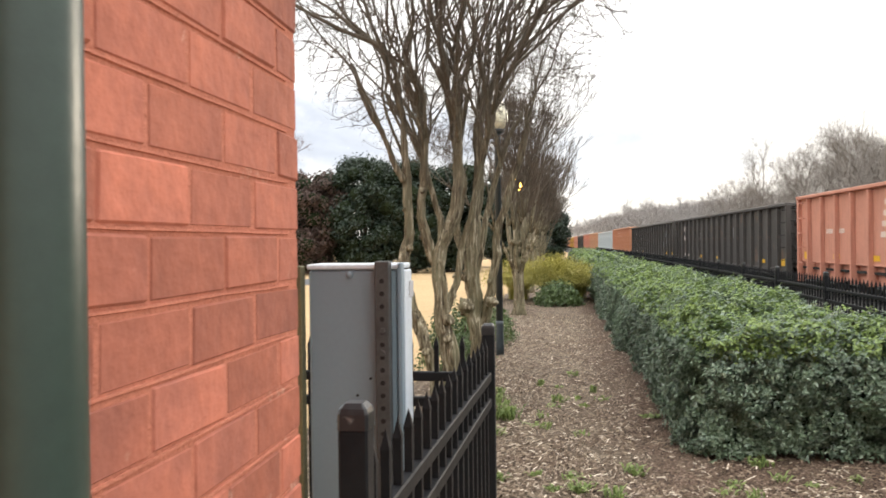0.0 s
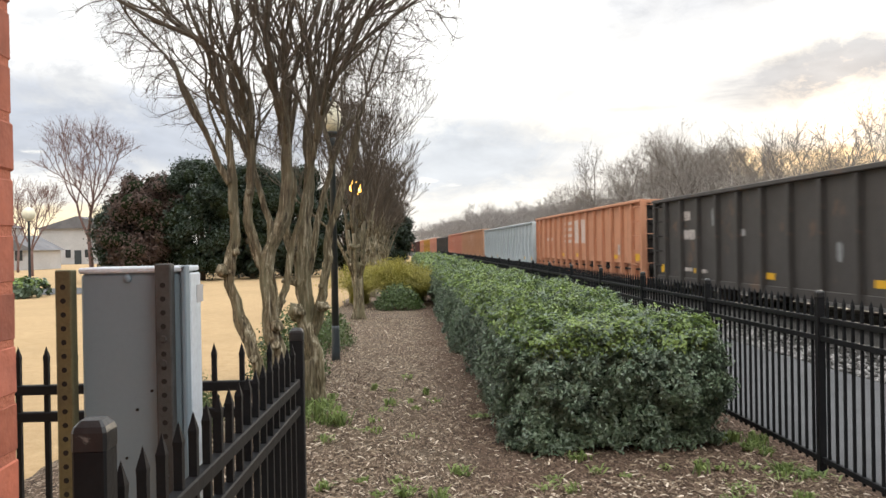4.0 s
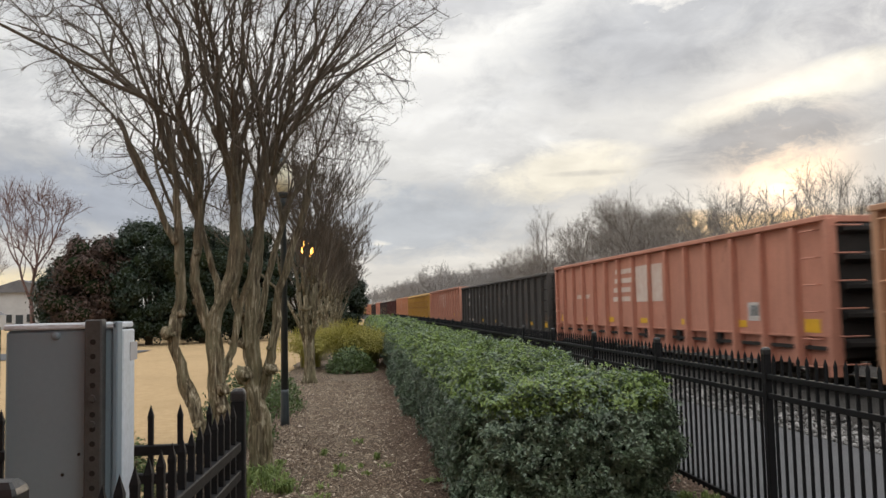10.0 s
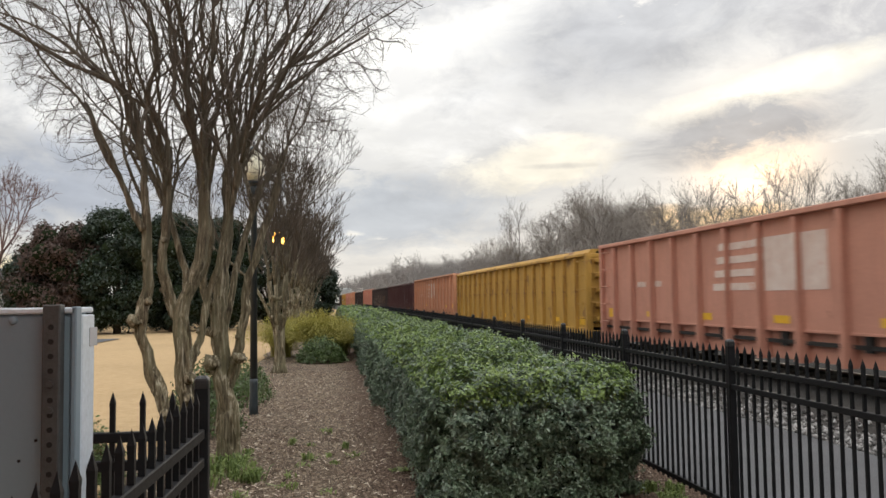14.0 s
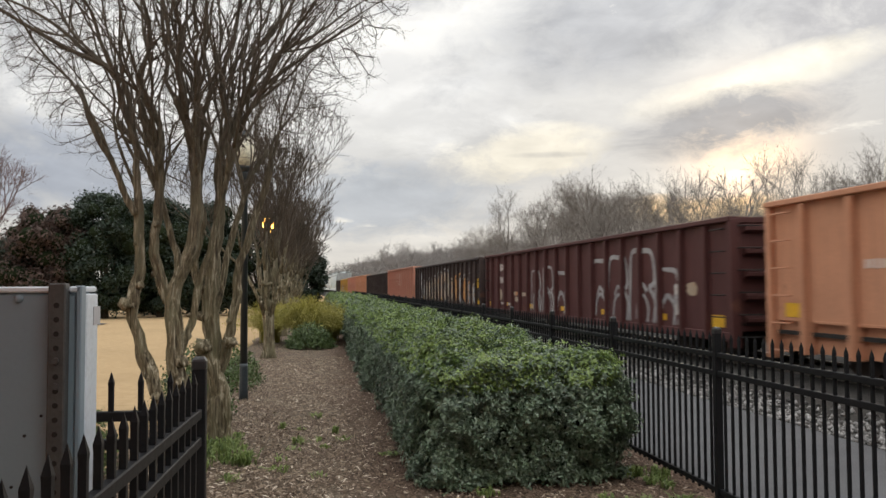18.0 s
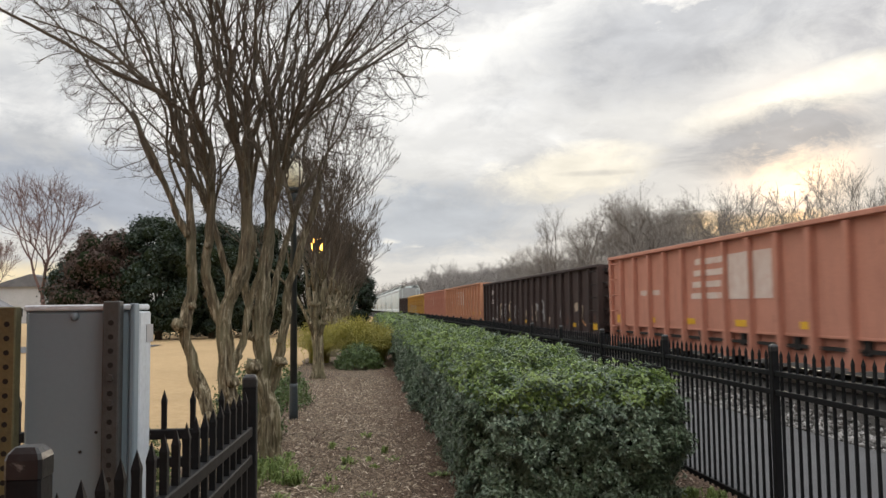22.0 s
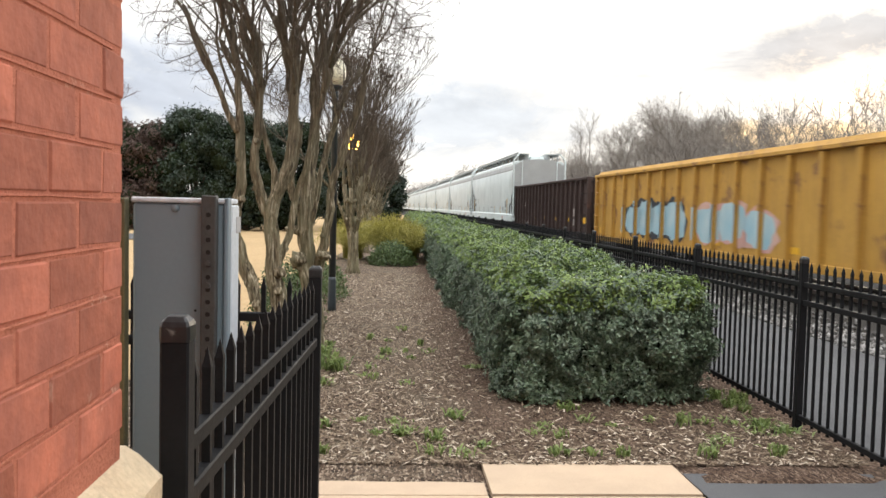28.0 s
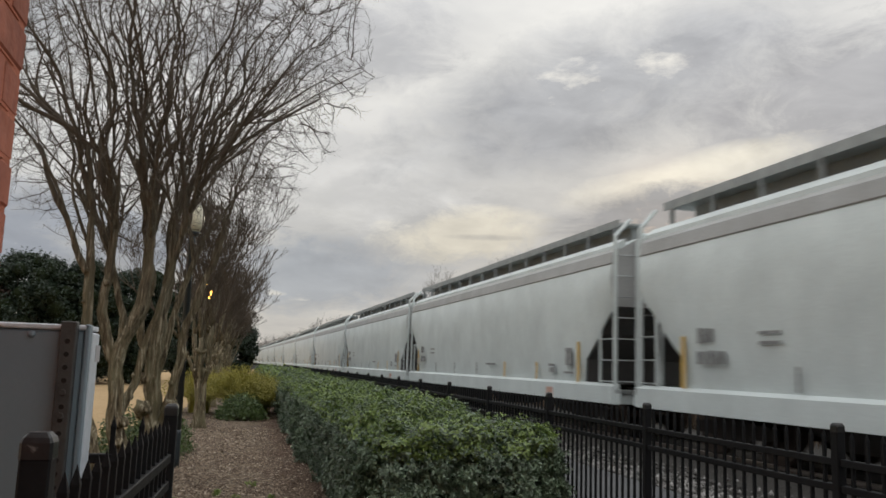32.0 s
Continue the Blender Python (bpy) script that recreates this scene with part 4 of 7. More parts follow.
def colonise(rs, roots, points, step=0.085, reach=0.75, kill=0.15, rounds=70, rise=0.12):
    """Branches grow from the roots towards a cloud of points, step by step; each point is used up when a branch comes near it."""
    nodes, parent = [Vector(p) for p in roots], [-1] * len(roots)
    pts = list(points)
    seen = set()
    for turn in range(rounds):
        tree = kdtree.KDTree(len(nodes))
        for i, p in enumerate(nodes):
            tree.insert(p, i)
        tree.balance()
        pull, keep = {}, []
        for q in pts:
            p, i, d = tree.find(q)
            if d < kill:
                continue
            keep.append(q)
            if d < reach:
                w = pull.setdefault(i, Vector((0, 0, 0)))
                w += (q - p) / d
        pts = keep
        grown = 0
        for i, w in pull.items():
            if w.length < 1e-4:
                continue
            w = w.normalized()
            if parent[i] >= 0:
                w = w + (nodes[i] - nodes[parent[i]]).normalized() * 0.9
            w = (w + Vector((rs.gauss(0, 0.16), rs.gauss(0, 0.16), rs.gauss(0, 0.1) + rise))).normalized()
            q = nodes[i] + w * step
            key = (i, round(q.x, 2), round(q.y, 2), round(q.z, 2))
            if key in seen:
                continue
            seen.add(key)
            nodes.append(q)
            parent.append(i)
            grown += 1
        if not grown:
            break
    return nodes, parent


def chains(nodes, parent, first, tip=0.0026, power=2.05):
    """The grown nodes as polylines with radii: a limb is as thick as the twigs it carries together."""
    n = len(nodes)
    kids = [[] for _ in range(n)]
    for i in range(first, n):
        kids[parent[i]].append(i)
    load = [0.0] * n
    for i in range(n - 1, -1, -1):
        if not kids[i]:
            load[i] = tip ** power
        if parent[i] >= 0:
            load[parent[i]] += load[i]
    rad = [max(v, 1e-9) ** (1 / power) for v in load]
    out = []
    starts = [(i, k) for i in range(first) for k in kids[i]]
    while starts:
        i, k = starts.pop()
        path, rr = [nodes[i], nodes[k]], [rad[k], rad[k]]
        while kids[k]:
            best = max(kids[k], key=lambda c: rad[c])
            starts += [(k, c) for c in kids[k] if c != best]
            k = best
            path.append(nodes[k])
            rr.append(rad[k])
        rr[-1] *= 0.5
        out.append((path, rr))
    return out


def tip_twigs(nr, out, size, width, count):
    """The finest twigs as slim blades off the thin limbs, each with a side shoot."""
    a, b = [], []
    for path, rr in out:
        for p, q, r in zip(path[:-1], path[1:], rr[1:]):
            if r < 0.0065:
                a.append(p)
                b.append(q)
    a, b = np.array(a).repeat(count, 0), np.array(b).repeat(count, 0)
    d = b - a
    d /= np.linalg.norm(d, axis=1)[:, None]
    at = a + (b - a) * nr.uniform(0, 1, (len(a), 1))
    way = d * 0.75 + nr.normal(0, 0.42, a.shape) + np.array([0, 0, 0.22])
    way /= np.linalg.norm(way, axis=1)[:, None]
    ln = size * nr.uniform(0.4, 1.3, (len(a), 1))
    bend = nr.normal(0, 0.14, a.shape) * ln
    mid, end = at + way * ln * 0.55 + bend, at + way * ln
    side = np.cross(way, nr.normal(0, 1, a.shape))
    side *= (width / (np.linalg.norm(side, axis=1) + 1e-9))[:, None]
    v = np.stack([at - side, at + side, mid + side * 0.7, mid - side * 0.7, end, end], 1)
    v[:, 5] += side * 0.2
    f = np.arange(len(a))[:, None, None] * 6 + np.array([(0, 1, 2, 3), (3, 2, 5, 4)])[None]
    return v.reshape(-1, 3), f.reshape(-1, 4)


def vase(rs, n, rows, off, floor_z):
    """Points inside a vase-shaped crown; rows: (height, radius)."""
    out = []
    zs, rr = [z for z, r in rows], [r for z, r in rows]
    lobe = [rs.uniform(0, 6.3) for _ in range(3)]
    while len(out) < n:
        z = rs.uniform(zs[0], zs[-1])
        r = np.interp(z, zs, rr)
        if rs.random() > (r / max(rr)) ** 2 * 1.5 + 0.06:
            continue
        a = rs.uniform(0, 2 * math.pi)
        edge = r * (0.93 + 0.09 * math.sin(2 * a + lobe[0]) + 0.07 * math.sin(5 * a + lobe[1] + z * 2))
        q = edge * math.sqrt(rs.random())
        out.append(Vector((off[0] + q * math.cos(a), off[1] + q * math.sin(a), z)))
    return [p for p in out if p.z > floor_z]


def crook(pts, seed):
    """A crooked line through control points."""
    ctrl = [Vector(p) for p in pts]
    n, path = len(ctrl), []
    for i in range(n - 1):
        p0, p1, p2, p3 = ctrl[max(i - 1, 0)], ctrl[i], ctrl[i + 1], ctrl[min(i + 2, n - 1)]
        for k in range(6):
            a = k / 6
            q = p1 + 0.5 * a * (p2 - p0 + a * (2 * p0 - 5 * p1 + 4 * p2 - p3 + a * (3 * (p1 - p2) + p3 - p0)))
            q += Vector((noise.noise((q.z * 2.4, seed, 1)), noise.noise((q.z * 2.4, seed, 5)), 0)) * 0.045
            q += Vector((noise.noise((q.z * 6.5, seed, 2)), noise.noise((q.z * 6.5, seed, 7)), 0)) * 0.02
            path.append(q)
    path.append(ctrl[-1])
    return path


def big_myrtle():
    """The near crape myrtle: crooked stems from two close bases, fanning into a wide vase."""
    rs = random.Random(23)
    t = thing("crape_myrtle", "bare many-stemmed crape myrtle with peeling tan bark", "tree", "crape myrtles by the path", at=pose(-0.75, 8.2, 0))
    stems = [  # control points (x, y, z) from the base up, the radius at the foot and at the top
        ([(-0.12, -0.3, -0.1), (-0.2, -0.3, 0.3), (-0.28, -0.3, 0.69), (-0.42, -0.3, 0.99), (-0.5, -0.3, 1.45), (-0.42, -0.3, 1.81), (-0.47, -0.3, 2.3), (-0.46, -0.3, 2.75), (-0.56, -0.32, 3.2)], 0.078, 0.032),
        ([(-0.47, -0.3, 2.25), (-0.62, -0.35, 2.55), (-0.82, -0.4, 2.95), (-0.98, -0.42, 3.4)], 0.04, 0.022),
        ([(-0.02, -0.25, -0.1), (-0.05, -0.25, 0.6), (-0.13, -0.25, 0.99), (-0.15, -0.25, 1.48), (0.0, -0.25, 1.9), (0.08, -0.25, 2.4), (0.03, -0.25, 2.95), (-0.14, -0.28, 3.35)], 0.098, 0.035),
        ([(-0.15, -0.25, 1.44), (-0.31, -0.28, 1.83), (-0.28, -0.3, 2.3), (-0.29, -0.3, 2.75), (-0.45, -0.35, 3.3)], 0.055, 0.028),
        ([(0.256, 0.36, -0.1), (0.23, 0.36, 0.35), (0.2, 0.36, 0.63), (0.1, 0.36, 0.95), (0.12, 0.36, 1.4), (0.155, 0.36, 1.83), (0.2, 0.36, 2.35), (0.2, 0.36, 2.85), (0.32, 0.4, 3.3)], 0.125, 0.036),
        ([(0.17, 0.36, 0.7), (0.3, 0.36, 1.0), (0.36, 0.36, 1.45), (0.42, 0.38, 1.83), (0.58, 0.4, 2.35), (0.7, 0.42, 2.95)], 0.06, 0.028),
        ([(0.12, 0.36, 1.3), (-0.02, 0.35, 1.7), (0.02, 0.3, 2.2), (-0.06, 0.3, 2.9), (0.02, 0.3, 3.4)], 0.048, 0.026),
        ([(-0.2, 0.4, -0.1), (-0.2, 0.5, 1.2), (-0.33, 0.55, 2.2), (-0.62, 0.65, 2.9), (-0.85, 0.7, 3.3)], 0.045, 0.022),
        ([(0.12, 0.55, 0.0), (0.14, 0.75, 1.3), (0.34, 0.9, 2.4), (0.62, 1.05, 3.1)], 0.05, 0.025),
        ([(-0.12, -0.25, 0.95), (0.03, -0.2, 1.3), (0.09, -0.15, 1.7), (0.25, -0.15, 2.4), (0.42, -0.2, 3.05)], 0.045, 0.024),
        ([(-0.52, -0.3, 3.0), (-0.62, -0.32, 3.52), (-1.15, -0.36, 3.78), (-1.75, -0.42, 4.12), (-2.3, -0.5, 4.42)], 0.032, 0.013),
        ([(0.28, 0.4, 3.1), (0.5, 0.3, 3.5), (1.0, 0.1, 3.85), (1.6, 0.0, 4.25)], 0.032, 0.012)]
    roots = []
    for k, (pts, r0, r1) in enumerate(stems):
        path = crook(pts, 3.0 + k * 7.7)
        rad = []
        for i in range(len(path)):
            f = i / (len(path) - 1)
            rad.append((r0 + (r1 - r0) * f ** 0.8) * 0.88 * rs.uniform(0.92, 1.1) * (1.3 if i == 0 and pts[0][2] < 0.1 else 1.0))
        low = pts[0][2] < 1.6
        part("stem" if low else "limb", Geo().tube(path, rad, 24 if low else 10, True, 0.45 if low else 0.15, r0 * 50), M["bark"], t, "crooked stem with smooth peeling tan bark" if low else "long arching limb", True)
        roots += [p for p in path if p.z > 2.15][::2]
        for j in range(3 if low else 0):
            i = rs.randint(3, max(4, len(path) - 12))
            a = rs.uniform(0, 6.3)
            o = Vector((math.cos(a), math.sin(a), 0.35))
            r, q = rad[i] * rs.uniform(0.5, 0.85), rs.uniform(1.3, 2.1)
            part("knot", Geo().tube([path[i], path[i] + o * rad[i] * q * 0.7, path[i] + o * rad[i] * q * 0.95, path[i] + o * rad[i] * q], [r * 1.1, r * 0.9, r, r * 0.6], 9, True, 0.3, j), M["bark"], t, "healed pruning knot", True)
    for x, y, z, r in ((-0.56, -0.36, 1.42, 0.06), (0.03, 0.26, 0.98, 0.075), (0.3, 0.26, 1.02, 0.05)):
        part("knot", Geo().tube([(x + 0.05, y + 0.06, z), (x, y, z + 0.01), (x - 0.02, y - 0.035, z + 0.02)], [r, r * 1.1, r * 0.55], 12, True, 0.35, z), M["bark"], t, "large healed pruning knot", True)
    # main limbs: steep, arching out of the stems into the vase
    tops = [p for p in roots if p.z > 2.3]
    n = 54
    limbs, roots = [], []
    for i in range(n):
        f, a = (i + 0.5) / n, i * 2.399963 + rs.uniform(-0.25, 0.25)
        R = 2.3 * f ** 0.62
        e = Vector((R * math.cos(a) * rs.uniform(0.9, 1.08), R * math.sin(a), float(np.interp(R, (0.3, 1.4, 2.3), (5.9, 5.3, 4.15))) + rs.uniform(-0.35, 0.3)))
        p = min(tops, key=lambda q: (q.x - e.x * 0.36) ** 2 + (q.y - e.y * 0.36 - 0.05) ** 2 + 0.06 * (q.z - rs.uniform(2.3, 3.2)) ** 2)
        c = p + Vector(((e.x - p.x) * 0.3, (e.y - p.y) * 0.3, (e.z - p.z) * 0.55))
        path = [p * (1 - k) ** 2 + c * 2 * k * (1 - k) + e * k * k for k in [j / 16 for j in range(17)]]
        path = [q + Vector((noise.noise((q.z * 1.8, i * 3.7, 1)), noise.noise((q.z * 1.8, i * 3.7, 6)), 0.5 * noise.noise((q.z * 2, i, 9)))) * 0.21 * min(1, j / 4) for j, q in enumerate(path)]
        limbs.append((path, [0.021 * (1 - 0.78 * (j / 16) ** 0.8) * (0.85 if i % 3 else 1.35) for j in range(17)], 0))
    for path, rr, _ in list(limbs):
        for k in range(8):
            j = rs.randint(2, 14)
            d = (path[j + 1] - path[j]).normalized()
            side = Vector((rs.gauss(0, 1), rs.gauss(0, 1), rs.gauss(0, 0.35)))
            side = (side - d * side.dot(d)).normalized()
            w, q, pts = d * 0.85 + side * rs.uniform(0.35, 0.65), path[j], [path[j]]
            ln = rs.uniform(0.5, 1.05) * (1.1 - 0.45 * j / 16)
            for m in range(6):
                w = (w + Vector((rs.gauss(0, 0.12), rs.gauss(0, 0.12), 0.1))).normalized()
                q = q + w * ln / 6
                pts.append(q)
            limbs.append((pts, [min(rr[j] * 0.6, 0.0115) * (1 - 0.7 * m / 6) for m in range(7)], 1))
    for path, rr, level in limbs:
        if level == 0:
            part("limb", Geo().tube(path, rr, 7), M["bark"], t, "", True)
        roots += path[2:]
    cloud = vase(rs, 13000, ((2.35, 0.6), (3.06, 1.45), (3.7, 2.0), (4.2, 2.3), (4.7, 2.45), (5.9, 2.5)), (-0.08, 0.1), 2.45)
    nodes, parent = colonise(rs, roots, cloud, 0.075, 0.42, 0.095, 12, 0.25)
    out = chains(nodes, parent, len(roots), 0.0024)
    out += [(path, rr) for path, rr, level in limbs if level]
    g, h = Geo(), Geo()
    for path, rr in out:
        if rr[0] > 0.0105:
            h.tube(path, rr, 6, False)
        else:
            g.tube(path, rr, 5 if rr[0] > 0.007 else 4 if rr[0] > 0.004 else 3, False)
    tagged(part("side_limb", h, M["bark"], t, "forking grey-brown limbs", True), kind="stuff")
    tagged(part("crown", g, M["twig"], t, "dense vase of bare brown winter twigs", True), kind="stuff")
    v, f = tip_twigs(np.random.RandomState(6), out, 0.15, 0.0016, 2)
    tagged(part("twig_mass", fast_mesh("twig_mass", v, f, M["twig"]), None, t, "finest bare twigs"), kind="stuff")


big_myrtle()
rs = random.Random(8)
for i, y in enumerate((18.65, 27.0, 36.0, 45.0, 54.0)):
    myrtle("crape_myrtle", (-0.66 - 0.02 * i, y), ring(rs, 9, 0.12, 0.2, 1.6, 0.058), 6 if i < 1 else 5, 30 + i, "bare many-stemmed crape myrtle beside the mulch path", 0.004 + 0.002 * i)


def bare_tree(name, seed, height, levels, material, label, spread=0.5, twig_min=0.02, segs=2, fuzz=2):
    rs = random.Random(seed)
    t = thing(name, label, "tree", "bare winter trees")
    limbs = []
    grow(rs, (0, 0, -0.3), (0, 0, 1), height * 0.24, height * 0.016, 0, levels, limbs, spread, 0.77, 0.1, 0.15, (2, 3), segs)
    limbs = [(l, p, [max(r * 0.85, twig_min) for r in rr]) for l, p, rr in limbs]
    part("trunk", tubes(limbs, 0, 1, (7, 6)), material, t, smooth=True)
    tagged(part("crown", tubes(limbs, 2, 20, (4, 4, 3, 3)), material, t, "bare branches"), kind="stuff")
    # the finest twigs: slim blades off the last branches, and smaller ones off those
    nr = np.random.RandomState(seed)
    ends = [(p, q) for l, pp, rr in limbs if l >= levels - 1 for p, q in zip(pp[:-1], pp[1:])]
    a, b = np.array([p for p, q in ends]), np.array([q for p, q in ends])
    k = fuzz
    a, b = a.repeat(k, 0), b.repeat(k, 0)
    d = b - a
    ln = np.linalg.norm(d, axis=1)[:, None]
    at = a + d * nr.uniform(0.1, 1, (len(a), 1))
    way = d / ln * 0.8 + nr.normal(0, 0.5, a.shape) + np.array([0, 0, 0.15])
    way /= np.linalg.norm(way, axis=1)[:, None]
    size = height * 0.065 * nr.uniform(0.5, 1.3, (len(a), 1))
    tip = at + way * size
    at2 = (at + (tip - at) * nr.uniform(0.25, 0.7, (len(a), 1))).repeat(2, 0)
    way2 = way.repeat(2, 0) + nr.normal(0, 0.55, at2.shape)
    way2 /= np.linalg.norm(way2, axis=1)[:, None]
    tip2 = at2 + way2 * size.repeat(2, 0) * 0.6
    A, T = np.concatenate([at, at2]), np.concatenate([tip, tip2])
    side = np.cross(T - A, nr.normal(0, 1, A.shape))
    side *= (twig_min * 0.6 / (np.linalg.norm(side, axis=1) + 1e-9))[:, None]
    v = np.stack([A - side, A + side, T], 1).reshape(-1, 3)
    tagged(part("twig_mass", fast_mesh("twig_mass", v, np.arange(len(v)).reshape(-1, 3), material), None, t, "fine bare twigs"), kind="stuff")
    return t


near_kinds = [bare_tree("bare_tree", 50 + i, h, 5, M["fartwig"], "tall bare deciduous tree beyond the railway", sp, 0.007, 2, 4) for i, (h, sp) in enumerate(((11.0, 0.66), (11.0, 0.78), (11.5, 0.6), (10.5, 0.72)))]
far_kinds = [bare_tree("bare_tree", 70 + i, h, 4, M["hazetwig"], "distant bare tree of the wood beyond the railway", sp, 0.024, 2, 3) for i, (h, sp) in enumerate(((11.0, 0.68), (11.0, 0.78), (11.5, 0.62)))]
rs = random.Random(77)
spots = []
y = 6.0
while y < 380:
    for dx in (0.0, 5.0, 11.0):
        spots.append((25.0 + dx + rs.uniform(-2, 2) - 0.023 * y, y + rs.uniform(-2, 2), rs.uniform(0.9, 1.12) * float(np.interp(y, (0, 38, 56, 64, 86, 100, 120, 140, 400), (0.72, 0.76, 0.86, 1.16, 1.18, 0.95, 0.95, 1.2, 1.5)))))
    y += 4.2 if y < 130 else 8.0
for y in range(110, 430, 9):
    spots.append((track_x(y) + 9.0 + rs.uniform(-2, 3), y + rs.uniform(-3, 3), rs.uniform(0.8, 1.2)))
    if y > 150:
        spots.append((track_x(y) - 9.0 - rs.uniform(0, 8), y + rs.uniform(-3, 3), rs.uniform(0.75, 1.1)))
        spots.append((track_x(y) - 22.0 - rs.uniform(0, 14), y + rs.uniform(-3, 3), rs.uniform(0.75, 1.1)))
for x in range(-30, 40, 5):
    spots.append((x, 440 + rs.uniform(-6, 6), rs.uniform(1.0, 1.4)))
used = set()
for i, (x, y, s) in enumerate(spots):
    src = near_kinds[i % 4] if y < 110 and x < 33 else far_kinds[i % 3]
    m = pose(x, y, -0.1, 0, 0, rs.uniform(0, 360))
    if src not in used:
        used.add(src)
        src.matrix_world = m @ Matrix.Diagonal((s, s, s, 1))
    else:
        o = copy_thing(src, m)
        o.scale = (s, s, s * rs.uniform(0.9, 1.1))


def brush(name, label, n, seed, y0, y1, x0, wide, h0, h1, material):
    """Leafless undergrowth along the edge of the wood."""
    rs = np.random.RandomState(seed)
    y = y0 + (y1 - y0) * rs.uniform(0, 1, n) ** 1.5
    x = x0 + rs.uniform(0, wide, n) - 0.023 * y
    h = rs.uniform(h0, h1, n) * (0.7 + 0.5 * np.sin(y * 0.21 + x) ** 2)
    lean = rs.normal(0, 0.4, (n, 2)) * h[:, None]
    w = 0.012 + 0.00022 * y
    a = rs.uniform(0, 6.3, n)
    b0 = np.stack([x - w * np.cos(a), y - w * np.sin(a), 0 * x - 0.1], 1)
    b1 = np.stack([x + w * np.cos(a), y + w * np.sin(a), 0 * x - 0.1], 1)
    b2 = np.stack([x + w * np.sin(a), y - w * np.cos(a), 0 * x - 0.1], 1)
    tip = np.stack([x + lean[:, 0], y + lean[:, 1], h], 1)
    v = np.stack([b0, b1, b2, tip], 1).reshape(-1, 3)
    i = np.arange(n)[:, None] * 4
    f = np.concatenate([i + [0, 1, 3], i + [1, 2, 3], i + [2, 0, 3]], 1).reshape(-1, 3)
    tagged(new(name, fast_mesh(name, v, f, material)), label, "undergrowth", kind="stuff")


brush("undergrowth", "leafless grey-brown undergrowth at the wood's edge", 22000, 3, 5, 375, 21.5, 14, 1.0, 3.4, M["fartwig"])
brush("thicket", "dense thicket of slim bare saplings behind the wood's edge, paled for haze", 22000, 5, 8, 400, 27.0, 18, 2.0, 4.6, M["hazetwig"])
brush("trackside_scrub", "dense low brown scrub on the far side of the track", 16000, 4, -12, 140, 12.9, 3.0, 0.5, 1.7, M["litter"])


def leafy_tree(name, at, rx, rz, z0, count, material, seed, label, size=0.22, group="evergreens by the lawn"):
    """A dense evergreen: a trunk and a crown of clumped leaves with gaps and an uneven outline."""
    rs = np.random.RandomState(seed)
    r = random.Random(seed)
    t = thing(name, label, "tree", group, at=pose(*at, -0.06))
    part("trunk", Geo().tube([(0, 0, -0.2), (0.05, 0.02, z0 + rz * 0.6), (0, 0.05, z0 + rz * 1.3)], [0.22, 0.15, 0.05], 8), M["soil_stem"], t, smooth=True)
    n = 110
    cl = []
    for i in range(n):
        a, b = r.uniform(0, 6.3), r.uniform(-1, 1)
        q = math.sqrt(max(0, 1 - b * b * 0.8)) * r.uniform(0.55, 0.85)
        cl.append((q * rx * math.cos(a), q * rx * math.sin(a), z0 + rz + b * rz * 0.86, rx * r.uniform(0.13, 0.33)))
    cl = np.array(cl)
    k = rs.randint(0, n, count)
    d = rs.normal(0, 1, (count, 3))
    d /= np.linalg.norm(d, axis=1)[:, None]
    rad = cl[k, 3] * (rs.uniform(0.6, 1.2, count) + (rs.uniform(0, 1, count) > 0.86) * 0.45)
    p = cl[k, :3] + d * rad[:, None] * np.array([1, 1, 0.85])
    p[:, 2] = np.maximum(p[:, 2], 0.1)
    v, f = leaves(rs, p, d, size, 0.5, 0.6)
    tagged(part("crown", fast_mesh("crown", v, f, material), None, t, "dense dark leaves in clumps"), kind="stuff")
    # a near-black shell in each clump paints the shade deep in the crown
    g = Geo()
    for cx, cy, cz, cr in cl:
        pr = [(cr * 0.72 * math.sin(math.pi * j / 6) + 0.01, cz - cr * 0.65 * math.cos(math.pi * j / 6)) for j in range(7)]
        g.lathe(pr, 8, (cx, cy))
    part("inner_crown", g, M["hedge_core"], t, "dark shells painted as the crown's shaded inside")
    for i in range(5):
        q = cl[i]
        part("limb", Geo().tube([(0, 0, z0 + 0.4 * rz), tuple(q[:3])], [0.09, 0.03], 5), M["soil_stem"], t)
    return t


for i, (x, y, rx, rz, m) in enumerate(((-13.9, 46.5, 2.3, 3.05, "redshrub"), (-11.0, 47.0, 2.5, 3.45, "evergreen"), (-8.3, 48.0, 2.4, 3.3, "evergreen"), (-5.9, 49.5, 2.4, 3.3, "evergreen"), (-15.4, 48.5, 2.2, 2.3, "evergreen"),
                                       (-3.6, 58, 2.2, 3.4, "evergreen"), (-10, 55, 3.0, 3.4, "evergreen"), (-2.0, 66, 2.0, 3.3, "evergreen"), (-0.6, 76, 2.0, 2.6, "evergreen"))):
    leafy_tree("evergreen_tree", (x, y), rx, rz, 0.05, 30000 if i < 5 else 16000, M[m], 90 + i, "broad reddish-brown evergreen tree" if m == "redshrub" else "broad dark green magnolia-like evergreen tree", 0.17 if i < 5 else 0.24)
